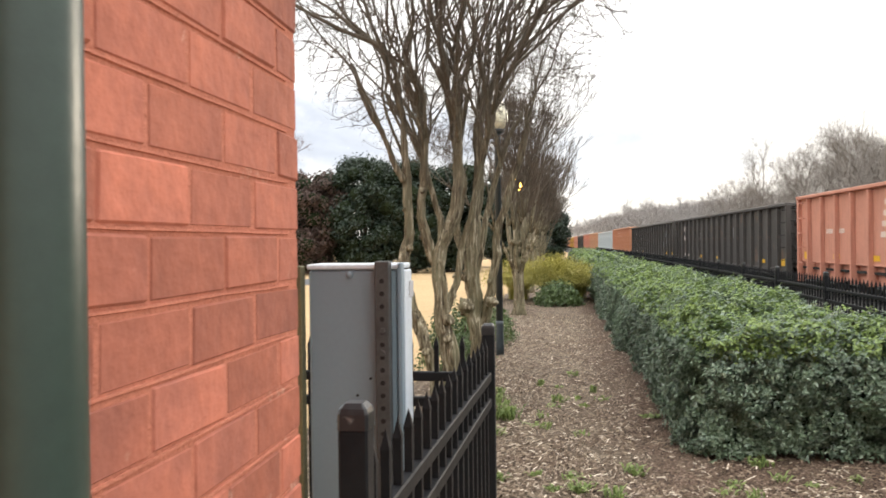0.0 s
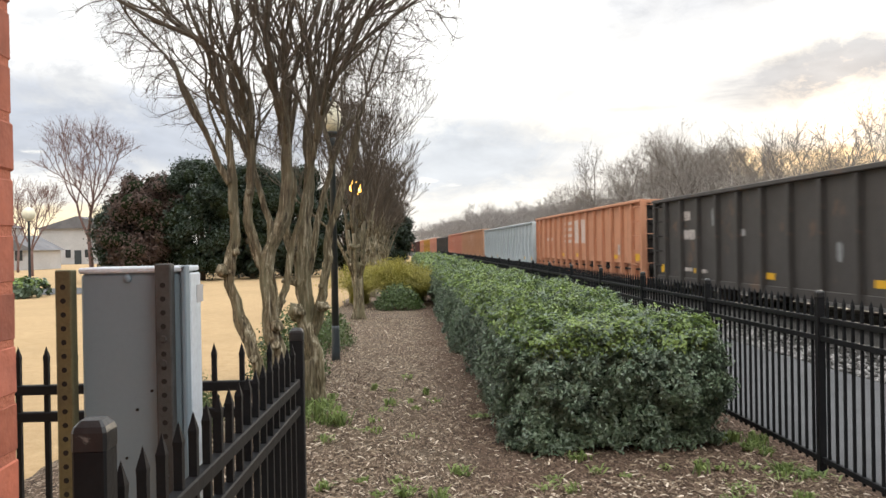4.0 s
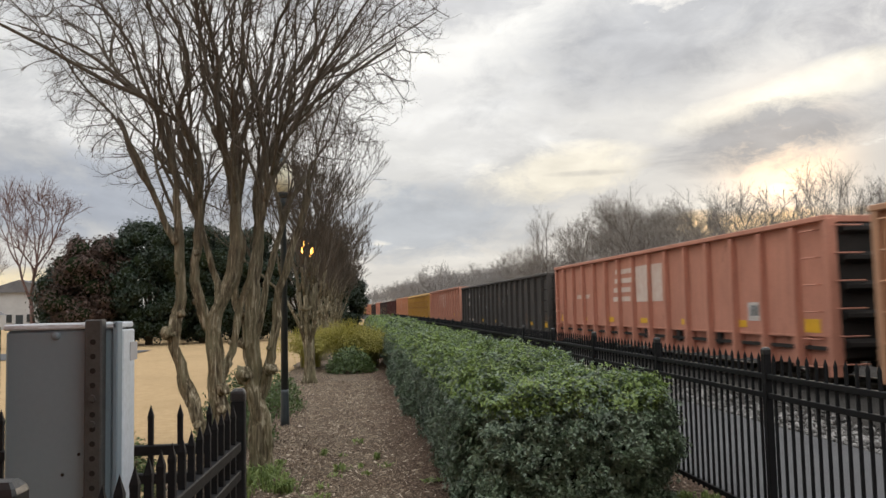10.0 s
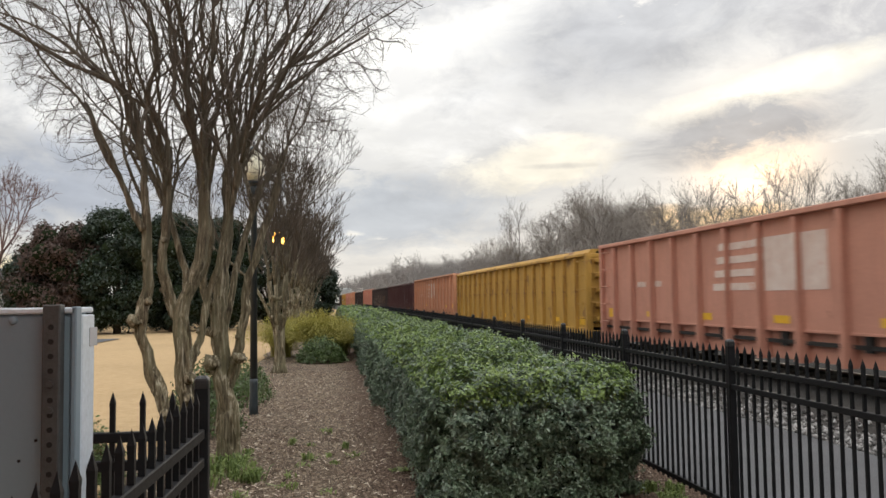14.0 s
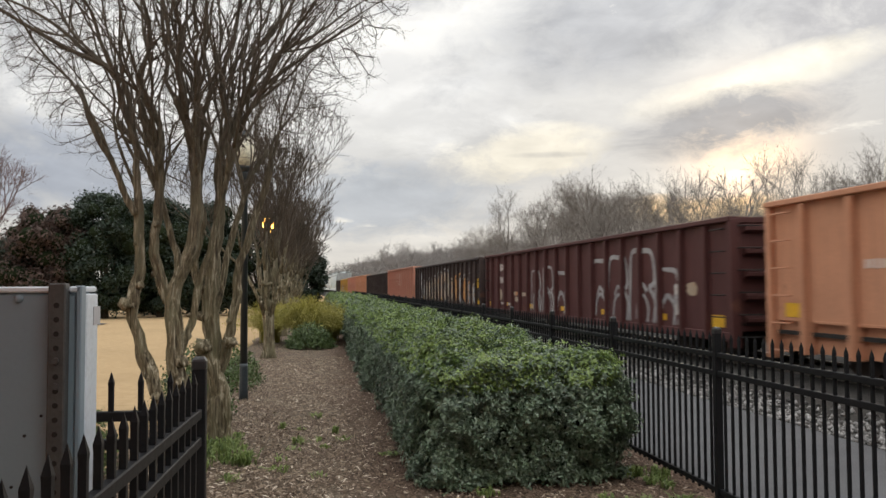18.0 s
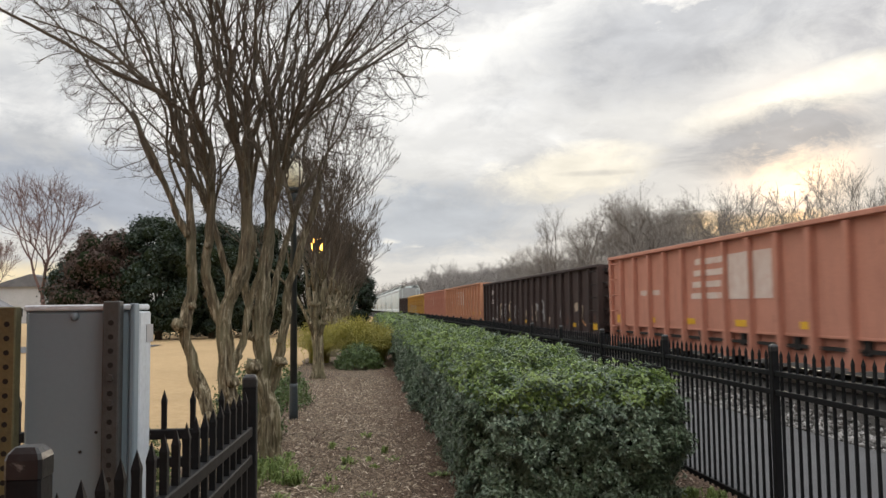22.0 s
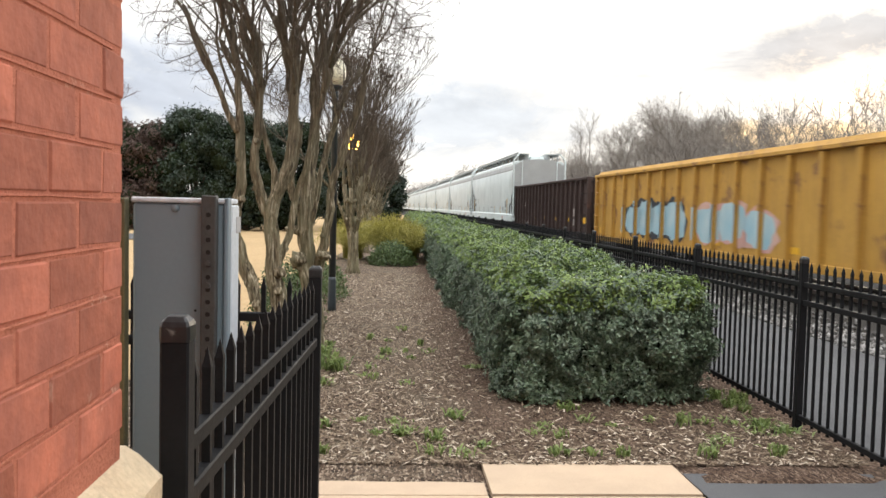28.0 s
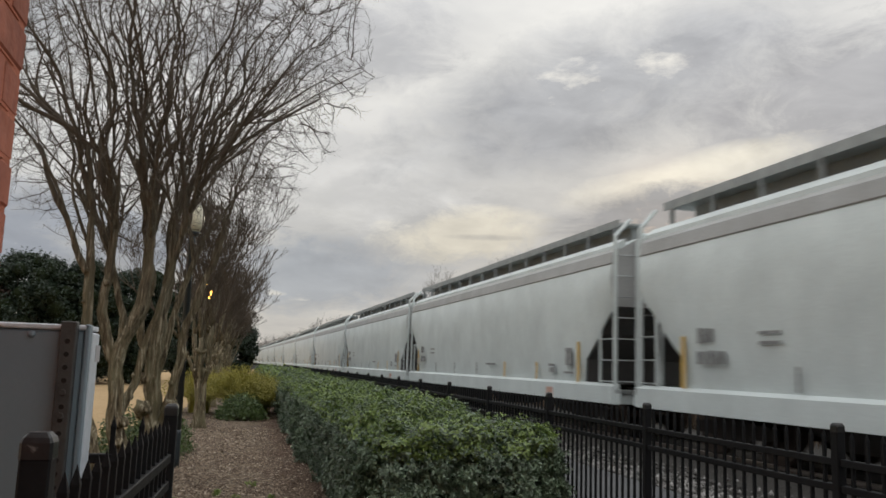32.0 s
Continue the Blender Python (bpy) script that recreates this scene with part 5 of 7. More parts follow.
for i, (x, y, s) in enumerate(((-18.2, 50.0, 1.2), (-27, 62, 0.9), (-23.0, 42, 0.8), (-34, 75, 0.95))):
    if i == 0:
        bud = bare_tree("budding_tree", 61, 10.0, 5, M["redtwig"], "leafless tree with reddish buds at the lawn's edge", 0.55, 0.012, 3, 1)
        bud.matrix_world = pose(x, y, -0.1) @ Matrix.Diagonal((s, s, s, 1))
    else:
        o = copy_thing(bud, pose(x, y, -0.1, 0, 0, 70 * i))
        o.scale = (s, s, s)


# the golden shrub and low green shrubs by the path
def shrub(name, at, rx, ry, h, count, material, seed, label, size, droop=False):
    rs = np.random.RandomState(seed)
    t = thing(name, label, "shrub", "shrubs along the path", at=pose(*at, 0))
    for i in range(7):
        a = rs.uniform(0, 6.3)
        part("stem", Geo().tube([(0.1 * math.cos(a), 0.1 * math.sin(a), -0.05), (rx * 0.5 * math.cos(a), ry * 0.5 * math.sin(a), h * 0.7)], [0.012, 0.005], 5), M["soil_stem"], t)
    a, r = rs.uniform(0, 2 * math.pi, count), np.sqrt(rs.uniform(0, 1, count))
    z = h * np.sqrt(np.maximum(0.02, 1 - r ** 2)) * (rs.uniform(0.25, 1, count) if not droop else rs.uniform(0.45, 1.05, count))
    p = np.stack([rx * r * np.cos(a), ry * r * np.sin(a), z], 1)
    p += rs.normal(0, 0.04, p.shape)
    p[:, 2] = np.maximum(p[:, 2], 0.03)
    d = p / np.array([rx, ry, h])
    d /= np.linalg.norm(d, axis=1)[:, None] + 1e-6
    v, f = leaves(rs, p, d, size, 0.2 if droop else 0.5, 0.7)
    tagged(part("foliage", fast_mesh("foliage", v, f, material), None, t), kind="stuff")
    return t


def golden(at, r, h, n, seed):
    """Fine arching shoots from one root, with small leaves along them."""
    rs = np.random.RandomState(seed)
    t = thing("golden_shrub", "airy golden-green shrub with fine arching shoots", "shrub", "shrubs along the path", at=pose(*at, 0))
    a, reach, top = rs.uniform(0, 6.283, n), r * rs.uniform(0.15, 1.15, n), h * rs.uniform(0.55, 1.1, n)
    k = 6
    f_ = np.linspace(0, 1, k)
    x = reach[:, None] * f_ ** 1.5 * np.cos(a)[:, None] + rs.normal(0, 0.1, (n, 1))
    y = reach[:, None] * f_ ** 1.5 * np.sin(a)[:, None] + rs.normal(0, 0.1, (n, 1))
    z = top[:, None] * (1.6 * f_ - 0.75 * f_ ** 2 * (1 + 0.5 * reach[:, None] / r))
    c = np.stack([x, y, np.maximum(z, 0.0)], 2)
    side = np.stack([-np.sin(a), np.cos(a), 0 * a], 1)[:, None] * (0.006 * (1.15 - f_))[None, :, None]
    v = np.stack([c - side, c + side], 2).reshape(-1, 3)
    i = np.arange(n)[:, None] * 2 * k + np.arange(k - 1)[None] * 2
    fc = np.stack([i, i + 1, i + 3, i + 2], 2).reshape(-1, 4)
    tagged(part("shoots_mass", fast_mesh("shoots_mass", v, fc, M["golden"]), None, t), "fine golden shoots", kind="stuff")
    p = c[:, 2:].reshape(-1, 3) + rs.normal(0, 0.03, (n * (k - 2), 3))
    p[:, 2] = np.maximum(p[:, 2], 0.05)
    v, f = leaves(rs, p, np.tile(np.array([0.0, 0.0, 1.0]), (len(p), 1)), 0.07, 0.25, 0.9)
    tagged(part("foliage", fast_mesh("foliage", v, f, M["golden"]), None, t), "small golden leaves", kind="stuff")


golden((0.2, 22.9), 1.45, 1.6, 2900, 5)
golden((-0.9, 24.0), 1.2, 1.45, 1500, 6)
golden((0.8, 24.4), 0.95, 1.25, 1200, 7)
shrub("green_shrub", (0.25, 21.4), 0.6, 0.6, 0.66, 4200, M["shrub"], 7, "low dark green shrub under the golden one", 0.07)
shrub("green_shrub", (-1.05, 10.4), 0.45, 0.7, 0.9, 4200, M["shrub"], 8, "low green shrub behind the crape myrtle", 0.05)
shrub("green_shrub", (-1.62, 7.4), 0.36, 0.36, 0.62, 4200, M["shrub"], 9, "small round green shrub behind the fence", 0.04)
shrub("green_shrub", (-0.95, 13.4), 0.5, 0.9, 0.7, 3600, M["shrub"], 10, "low green shrub beside the lamp post", 0.05)

# ---- the train ----
def paint(name, c, rust=(0.2, 0.085, 0.045), at=0.66, streak=None, rough=0.6):
    return mat(name, c, tuple(v * 0.82 for v in c), 0.9, rough, 0, 0.12, 30.0, rust, 1.3, at, 0.3, streak or tuple(v * 0.62 for v in c), grain_mix=0.2)


P = {"salmon": paint("salmon_paint", (0.55, 0.245, 0.17)), "salmon_pale": paint("faded_salmon_paint", (0.55, 0.26, 0.185)), "tan": paint("tan_orange_paint", (0.52, 0.29, 0.175)), "orange": paint("orange_oxide_paint", (0.58, 0.275, 0.16)),
     "black": paint("sooty_black_paint", (0.068, 0.061, 0.056), (0.11, 0.075, 0.055), 0.58, (0.05, 0.046, 0.043)), "grey": paint("pale_grey_paint", (0.52, 0.56, 0.57), (0.33, 0.3, 0.27), 0.7),
     "yellow": paint("yellow_paint", (0.50, 0.285, 0.06), (0.2, 0.1, 0.045), 0.57, (0.24, 0.12, 0.045)), "brown": paint("oxide_brown_paint", (0.095, 0.034, 0.031), (0.13, 0.05, 0.035), 0.62),
     "dark": paint("dark_brown_paint", (0.055, 0.035, 0.031), (0.10, 0.045, 0.03), 0.62), "white": paint("white_paint", (0.68, 0.745, 0.745), (0.55, 0.56, 0.53), 0.76, (0.61, 0.66, 0.66), 0.4)}
M["under"] = mat("sooty_steel", (0.02, 0.018, 0.017), (0.035, 0.03, 0.027), 3.0, 0.85, 0.2, 0.2, 30.0)
M["wheel"] = mat("wheel_steel", (0.05, 0.04, 0.035), (0.08, 0.06, 0.05), 4.0, 0.6, 0.6, 0.1, 30.0)
M["reflector"] = mat("yellow_reflector", (0.75, 0.42, 0.02), (0.65, 0.36, 0.03), 5.0, 0.5)
M["stencil"] = mat("white_stencil", (0.62, 0.58, 0.54), (0.4, 0.33, 0.3), 6.0, 0.7, 0, 0.05, 40.0)
M["grating"] = mat("galvanised_grating", (0.38, 0.40, 0.40), (0.31, 0.33, 0.33), 4.0, 0.55, 0.5, 0.2, 60.0)
M["stencil_faded"] = mat("faded_white_stencil", (0.66, 0.55, 0.48), (0.58, 0.43, 0.36), 5.0, 0.75, 0, 0.05, 40.0, (0.58, 0.30, 0.22), 3.0, 0.62)
M["stencil_dark"] = mat("dark_stencil", (0.12, 0.12, 0.12), (0.35, 0.36, 0.36), 9.0, 0.7, 0, 0.02, 40.0)
M["reflector_dim"] = mat("faded_reflector", (0.62, 0.40, 0.09), (0.55, 0.38, 0.14), 5.0, 0.6)
M["spray_blue"] = mat("pale_blue_spray", (0.25, 0.42, 0.5), (0.4, 0.5, 0.52), 1.5, 0.7)
M["spray_white"] = mat("white_spray", (0.42, 0.41, 0.4), (0.25, 0.23, 0.23), 2.0, 0.7)
M["spray_orange"] = mat("orange_spray", (0.42, 0.17, 0.05), (0.5, 0.28, 0.12), 2.0, 0.7)
M["spray_dark"] = mat("black_spray", (0.02, 0.025, 0.03), (0.05, 0.05, 0.06), 3.0, 0.7)
M["spray_pink"] = mat("pink_spray", (0.5, 0.25, 0.24), (0.55, 0.38, 0.3), 2.0, 0.7)
M["spray_tan"] = mat("tan_spray", (0.35, 0.255, 0.17), (0.46, 0.38, 0.3), 1.2, 0.7, spot=(0.5, 0.22, 0.08), spot_scale=1.5, spot_at=0.55)
M["shoulder"] = mat("roof_and_end_grey", (0.40, 0.41, 0.41), (0.34, 0.345, 0.34), 1.2, 0.6, 0, 0.1, 30.0)
# slope sheets and bays: shade under the body is put into this dark tone
M["hopper_shade"] = mat("shaded_slope_sheet", (0.07, 0.07, 0.07), (0.1, 0.095, 0.09), 2.0, 0.8)
HW = 1.56


def wheelset_mesh():
    if "wheelset" not in SHARED:
        g = Geo().tube([(-0.85, 0, 0), (0.85, 0, 0)], 0.07, 8)
        for sx in (-1, 1):
            g.tube([(sx * 0.69, 0, 0), (sx * 0.72, 0, 0), (sx * 0.721, 0, 0), (sx * 0.76, 0, 0), (sx * 0.80, 0, 0), (sx * 0.83, 0, 0)], [0.485, 0.485, 0.455, 0.455, 0.44, 0.455], 22)
            for k in range(4):
                a = k * math.pi / 2
                g.box((sx * 0.80 + (0.02 if sx > 0 else -0.04), 0.2 * math.cos(a) - 0.03, 0.2 * math.sin(a) - 0.03), (sx * 0.80 + (0.04 if sx > 0 else -0.02), 0.2 * math.cos(a) + 0.03, 0.2 * math.sin(a) + 0.03))
        SHARED["wheelset"] = g.mesh("wheelset", M["wheel"])
    return SHARED["wheelset"]


SHARED = {}


def trucks(car, half):
    """Two four-wheel trucks with side frames, and the couplers."""
    for s in (-1, 1):
        yc = s * (half - 2.3)
        tr = part("truck", Geo().box((-1.05, yc - 0.22, RAIL_Z + 0.36), (1.05, yc + 0.22, RAIL_Z + 0.62), 0.03), M["under"], car, "sooty cast-steel truck bolster")
        for sx in (-1, 1):
            pr = [(yc - 1.15, 0.40), (yc - 1.1, 0.58), (yc - 0.45, 0.62), (yc - 0.3, 0.75), (yc + 0.3, 0.75), (yc + 0.45, 0.62), (yc + 1.1, 0.58), (yc + 1.15, 0.40), (yc + 0.5, 0.36), (yc + 0.3, 0.18), (yc - 0.3, 0.18), (yc - 0.5, 0.36)]
            part("side_frame", Geo().prism([(a, b + RAIL_Z - 0.0) for a, b in pr], 0, sx * 1.0 - 0.06, sx * 1.0 + 0.06), M["under"], tr)
        for dy in (-0.88, 0.88):
            w = part("wheelset", wheelset_mesh(), None, tr)
            w.location = (0, yc + dy, RAIL_Z + 0.455)
        part("coupler", Geo().box((-0.12, s * half - (0.1 if s > 0 else 0.42), 0.88), (0.12, s * half + (0.42 if s > 0 else 0.1), 1.14), 0.03), M["under"], car)


def ladder(car, x, y, z0, z1, n, m, wide=0.42, along=False):
    """Grab irons across a corner: along the side, or across the end."""
    for i in range(n):
        z = z0 + (z1 - z0) * i / (n - 1)
        if along:
            pts = [(x + 0.05, y - wide / 2, z), (x - 0.03, y - wide / 2, z), (x - 0.03, y + wide / 2, z), (x + 0.05, y + wide / 2, z)]
        else:
            d = 0.06 if y > 0 else -0.06
            pts = [(x, y, z), (x, y + d, z), (x + wide, y + d, z), (x + wide, y, z)]
        part("grab_iron", Geo().tube(pts, 0.014, 5), m, car)


def lettered(items):
    """Rows of small plain blocks in place of lettering."""
    out = []
    for y, z, w, h in items:
        n = max(2, round(w / (h * 0.75)))
        for k in range(n):
            out.append((y - w / 2 + w * (k + 0.5) / n, z, w / n * 0.7, h * (0.85 + 0.15 * ((k * 7) % 3) / 2)))
    return out


RIBS = {}


def over_ribs(car, y, z, w, h, m, name="sprayed_patch"):
    """The same paint where it runs across the ribs' faces."""
    for r in RIBS.get(car.name, ()):
        if abs(r - y) < w / 2:
            part(name, Geo().box((-HW - 0.004, r - 0.048, z - h / 2), (-HW - 0.001, r + 0.048, z + h / 2)), m, car)


def marks(car, items, m, side=-1):
    """Flat painted panels on the near side: (y, z, width, height)."""
    for y, z, w, h in items:
        x = side * (HW - 0.106)
        part("painted_mark", Geo().box((x - 0.003, y - w / 2, z - h / 2), (x + 0.003, y + w / 2, z + h / 2)), m, car)


def gondola(name, label, length, top, colour, ribs, sill=0.54, group="freight cars of the train", split=0.0, hood=False, logo=0, deco=()):
    """An open steel gondola: side sheets, ribs, top chord, ends with ridges, ladders, trucks. split: height of the lower flange."""
    car = thing(name, label, "freight car", group)
    half = length / 2 - 0.58
    m = P[colour]
    m_end = M["under"] if colour in ("salmon", "salmon_pale", "orange", "tan") else m
    t = HW - 0.13
    for sx in (-1, 1):
        part("side_sheet", Geo().box((sx * t - 0.02, -half, (split if split else sill + 0.16)), (sx * t + 0.02, half, top - 0.02)), m, car)
        if split:
            q = t - 0.1
            part("lower_sheet", Geo().box((sx * q - 0.02, -half, sill - 0.02), (sx * q + 0.02, half, split)), m, car, "recessed lower side sheet")
        part("top_chord", Geo().box((sx * (t + 0.04) - 0.1, -half - 0.04, top - 0.07), (sx * (t + 0.04) + 0.1, half + 0.04, top + 0.02), 0.012), m, car)
        if not split:
            part("side_sill", Geo().box((sx * t - 0.06, -half, sill), (sx * t + 0.05, half, sill + 0.17), 0.01), m, car)
        else:
            part("side_flange", Geo().box((sx * t - 0.03, -half + 1.1, split - 0.025), (sx * t + 0.07, half - 1.1, split + 0.02), 0.006), m, car)
    y = -half + 0.95
    step = (2 * half - 1.9) / (ribs - 1)
    if split:
        sill -= 0.06
    rib = Geo().prism([(-t + 0.09, -0.055), (-t - 0.018, -0.06), (-HW, -0.05), (-HW, 0.05), (-t - 0.018, 0.06), (-t + 0.09, 0.055)], 2, sill + 0.02, top - 0.09).mesh("side_rib", m)
    rib2 = Geo().prism([(t - 0.09, -0.055), (t + 0.018, -0.06), (HW, -0.05), (HW, 0.05), (t + 0.018, 0.06), (t - 0.09, 0.055)][::-1], 2, sill + 0.02, top - 0.09).mesh("side_rib", m)
    RIBS[car.name] = [y + i * step for i in range(ribs)]
    for i in range(ribs):
        for r in (rib, rib2):
            part("side_rib", r, None, car).location = (0, y + i * step, 0)
    for s in (-1, 1):
        yy = s * (half - 0.03)
        part("end_sheet", Geo().box((-t, yy - 0.025, sill + 0.2), (t, yy + 0.025, top - 0.03)), m_end, car)
        part("end_chord", Geo().box((-t, yy - 0.06, top - 0.1), (t, yy + 0.07, top + 0.012), 0.012), m, car)
        n = 5 if top < 3.2 else 6
        for i in range(n):
            z = sill + 0.4 + (top - sill - 0.6) * i / (n - 1)
            part("end_ridge", Geo().prism([(s * half, z - 0.09), (s * (half + 0.1), z - 0.03), (s * (half + 0.1), z + 0.03), (s * half, z + 0.09)][::s], 0, -t + 0.15, t - 0.15), m_end, car)
        part("corner_post", Geo().box((-HW + 0.005, yy - 0.09, sill - 0.1), (-t + 0.06, yy + 0.04, top - 0.03), 0.01), m, car)
        part("corner_post", Geo().box((t - 0.06, yy - 0.09, sill - 0.1), (HW - 0.005, yy + 0.04, top - 0.03), 0.01), m, car)
        ladder(car, -HW + 0.0, s * (half - 0.42), sill + 0.05, top - 0.2, 6, M["under"] if colour in ("black", "dark", "brown") else m, 0.42, True)
        ladder(car, -t + 0.02, s * (half + 0.03), sill + 0.1, top - 0.15, 6, M["under"] if colour in ("black", "dark", "brown") else m, 0.45)
    part("floor", Geo().box((-t, -half, sill + 0.3), (t, half, sill + 0.36)), M["under"], car)
    part("centre_sill", Geo().box((-0.35, -half - 0.1, 0.72), (0.35, half + 0.1, 1.02)), M["under"], car)
    for i in range(5):
        yy = -half * 0.5 + i * half * 0.25
        part("crossbearer", Geo().box((-t, yy - 0.08, 0.74), (t, yy + 0.08, 1.0)), M["under"], car)
    part("brake_cylinder", Geo().tube([(-0.75, -0.7, 0.72), (-0.75, 0.4, 0.72)], 0.16, 10), M["under"], car)
    if hood:
        for sx in (-1, 1):
            part("cover_rail", Geo().prism([(sx * (t + 0.02), top + 0.02), (sx * (t - 0.06), top + 0.13), (sx * (t - 0.28), top + 0.13), (sx * (t - 0.2), top + 0.02)][::sx], 1, -half, half), m, car, "dented yellow cover edge")
        part("cover", Geo().prism([(-t + 0.2, top + 0.12), (-0.6, top + 0.2), (0.6, top + 0.2), (t - 0.2, top + 0.12), (t - 0.2, top + 0.08), (-t + 0.2, top + 0.08)][::-1], 1, -half, half), m, car)
    trucks(car, half)
    for kind, items in deco:
        marks(car, items, M[kind])
    if logo:
        y0, z0, s = logo
        bars = [(y0 + 0.95 * s - 0.06 * s * k, z0 + 0.19 * s * k, 1.25 * s, 0.1 * s) for k in (-1.5, -0.5, 0.5, 1.5)]
        blocks = [(y0 - 0.03 * s, z0, 0.62 * s, 0.7 * s), (y0 - 0.72 * s, z0, 0.66 * s, 0.7 * s)]
        marks(car, bars + blocks, M["stencil_faded"])
        for q in bars + blocks:
            over_ribs(car, *q, M["stencil_faded"], "painted_mark")
    return car


def hopper(name, label, length, shade):
    """A covered hopper: a smooth round-shouldered body, sloped ends, end ladders and a running board on the roof."""
    car = thing(name, label, "freight car", "covered hoppers of the train")
    half = length / 2
    m = P["white"]
    ZB, ZT = 1.22, 4.42
    cut = [(0, 2.86), (0.1, 2.84), (0.62, 2.42), (0.7, 2.3), (1.42, 1.76), (1.46, ZB), (3.4, ZB)]
    st = [(-half + a, b) for a, b in cut] + [(0, ZB)] + [(half - a, b) for a, b in cut[::-1]]
    prof = lambda zb: [(0.93, zb), (0.985, zb + (3.72 - zb) * 0.35), (1.0, zb + (3.72 - zb) * 0.7), (0.985, 3.72), (0.95, 3.86), (0.86, 4.08), (0.6, ZT - 0.08), (0.0, ZT)]
    v, f = [], []
    for y, zb in st:
        h = prof(zb)
        ring_ = [(-a * HW, y, z) for a, z in h] + [(a * HW, y, z) for a, z in h[-2::-1]]
        v += ring_
    n = 15
    for j in range(len(st) - 1):
        f += [(j * n + k, (j + 1) * n + k, (j + 1) * n + k + 1, j * n + k + 1) for k in range(n - 1)]
    part("body", Geo().put(v, f), m, car, "smooth white steel body", True)
    part("end_wall", Geo().put(v[:n], [tuple(range(n))]), M["shoulder"], car, "flat grey end wall")
    part("end_wall", Geo().put(v[-n:], [tuple(range(n))[::-1]]), M["shoulder"], car, "flat grey end wall")
    # the shaded slopes get their own dark sheet, shade painted in
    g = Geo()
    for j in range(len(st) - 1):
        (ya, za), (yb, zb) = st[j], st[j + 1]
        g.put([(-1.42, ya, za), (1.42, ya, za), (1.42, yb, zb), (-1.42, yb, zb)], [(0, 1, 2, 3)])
    part("slope_sheet", g, M["hopper_shade"], car, "sloped end sheets, darkened for the shade under the body")
    for sx in (-1, 1):
        part("side_sill", Geo().prism([(sx * 1.40, 0.82), (sx * 1.56, 0.84), (sx * 1.56, 1.2), (sx * 1.46, 1.26), (sx * 1.40, 1.26)][::sx], 1, -half - 0.1, half + 0.1), m, car)
        rail = [(sx * 0.95, -half + 0.1, 4.46), (sx * 0.95, half - 0.1, 4.46)]
        part("running_board", Geo().box((sx * 0.86 - 0.32, -half + 0.35, 4.69), (sx * 0.86 + 0.32, half - 0.35, 4.73)), M["grating"], car, "grey steel grating walkway")
        part("hatch_trough", Geo().box((sx * 0.62 - 0.12, -half + 0.7, 4.36), (sx * 0.62 + 0.12, half - 0.7, 4.76), 0.03), M["grating"], car, "long grey hatch cover")
        part("board_edge", Geo().box((sx * 1.19 - 0.012, -half + 0.35, 4.64), (sx * 1.19 + 0.012, half - 0.35, 4.80)), M["grating"], car, "grey edge plate of the walkway")
        part("roof_shoulder", Geo().prism([(sx * 1.535, 3.76), (sx * 1.545, 3.78), (sx * 1.50, 4.02), (sx * 1.40, 4.12), (sx * 1.36, 4.12), (sx * 1.36, 3.76)][::sx], 1, -half + 0.02, half - 0.02), M["shoulder"], car, "grey roof shoulder")
        part("roof_edge", Geo().prism([(sx * 1.42, 4.10), (sx * 1.42, 4.18), (sx * 1.25, 4.32), (sx * 1.2, 4.32), (sx * 1.2, 4.10)][::sx], 1, -half + 0.02, half - 0.02), m, car, "pale roof edge")
        for i in range(14):
            y = -half + 0.6 + (2 * half - 1.2) * i / 13
            part("board_bracket", Geo().prism([(sx * 1.21, 4.2), (sx * 1.20, 4.69), (sx * 1.12, 4.69), (sx * 1.12, 4.2)][::sx], 1, y - 0.02, y + 0.02), M["grating"], car)
    for i in range(4):
        y = -half * 0.72 + i * half * 0.48
        part("roof_hatch", Geo().box((-0.4, y - half * 0.2, ZT - 0.02), (0.4, y + half * 0.2, ZT + 0.2), 0.03), m, car)
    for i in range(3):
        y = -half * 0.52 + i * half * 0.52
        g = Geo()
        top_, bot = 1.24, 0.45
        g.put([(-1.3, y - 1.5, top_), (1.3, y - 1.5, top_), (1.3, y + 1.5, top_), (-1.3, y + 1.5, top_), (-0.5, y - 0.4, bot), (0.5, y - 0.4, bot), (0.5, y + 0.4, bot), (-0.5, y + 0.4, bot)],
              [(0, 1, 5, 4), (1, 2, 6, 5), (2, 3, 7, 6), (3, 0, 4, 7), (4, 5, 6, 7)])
        part("discharge_bay", g, M["hopper_shade"], car)
    for s in (-1, 1):
        yy = s * half
        part("end_platform", Geo().box((-1.5, min(yy, yy + s * 0.35), 1.06), (1.5, max(yy, yy + s * 0.35), 1.14)), M["grating"], car)
        part("end_sill", Geo().box((-1.5, min(yy - s * 0.1, yy + s * 0.3), 0.85), (1.5, max(yy - s * 0.1, yy + s * 0.3), 1.07)), m, car)
        for sx in (-1, 1):
            part("end_post", Geo().tube([(sx * 1.48, yy + s * 0.05, 1.1), (sx * 1.48, yy + s * 0.05, 4.35), (sx * 1.15, yy + s * 0.05, 4.72)], 0.045, 6), m, car)
            part("end_post", Geo().tube([(sx * 1.5, yy - s * 0.6, 1.1), (sx * 1.5, yy - s * 0.6, 2.4)], 0.03, 6), m, car)
            for i in range(7):
                z = 1.3 + i * 0.44
                wide = -s * 0.6 if z < 2.5 else -s * 0.02
                part("ladder_rung", Geo().tube([(sx * 1.5, yy + s * 0.05, z), (sx * 1.5, yy + wide, z)], 0.014, 5), M["grating"], car)
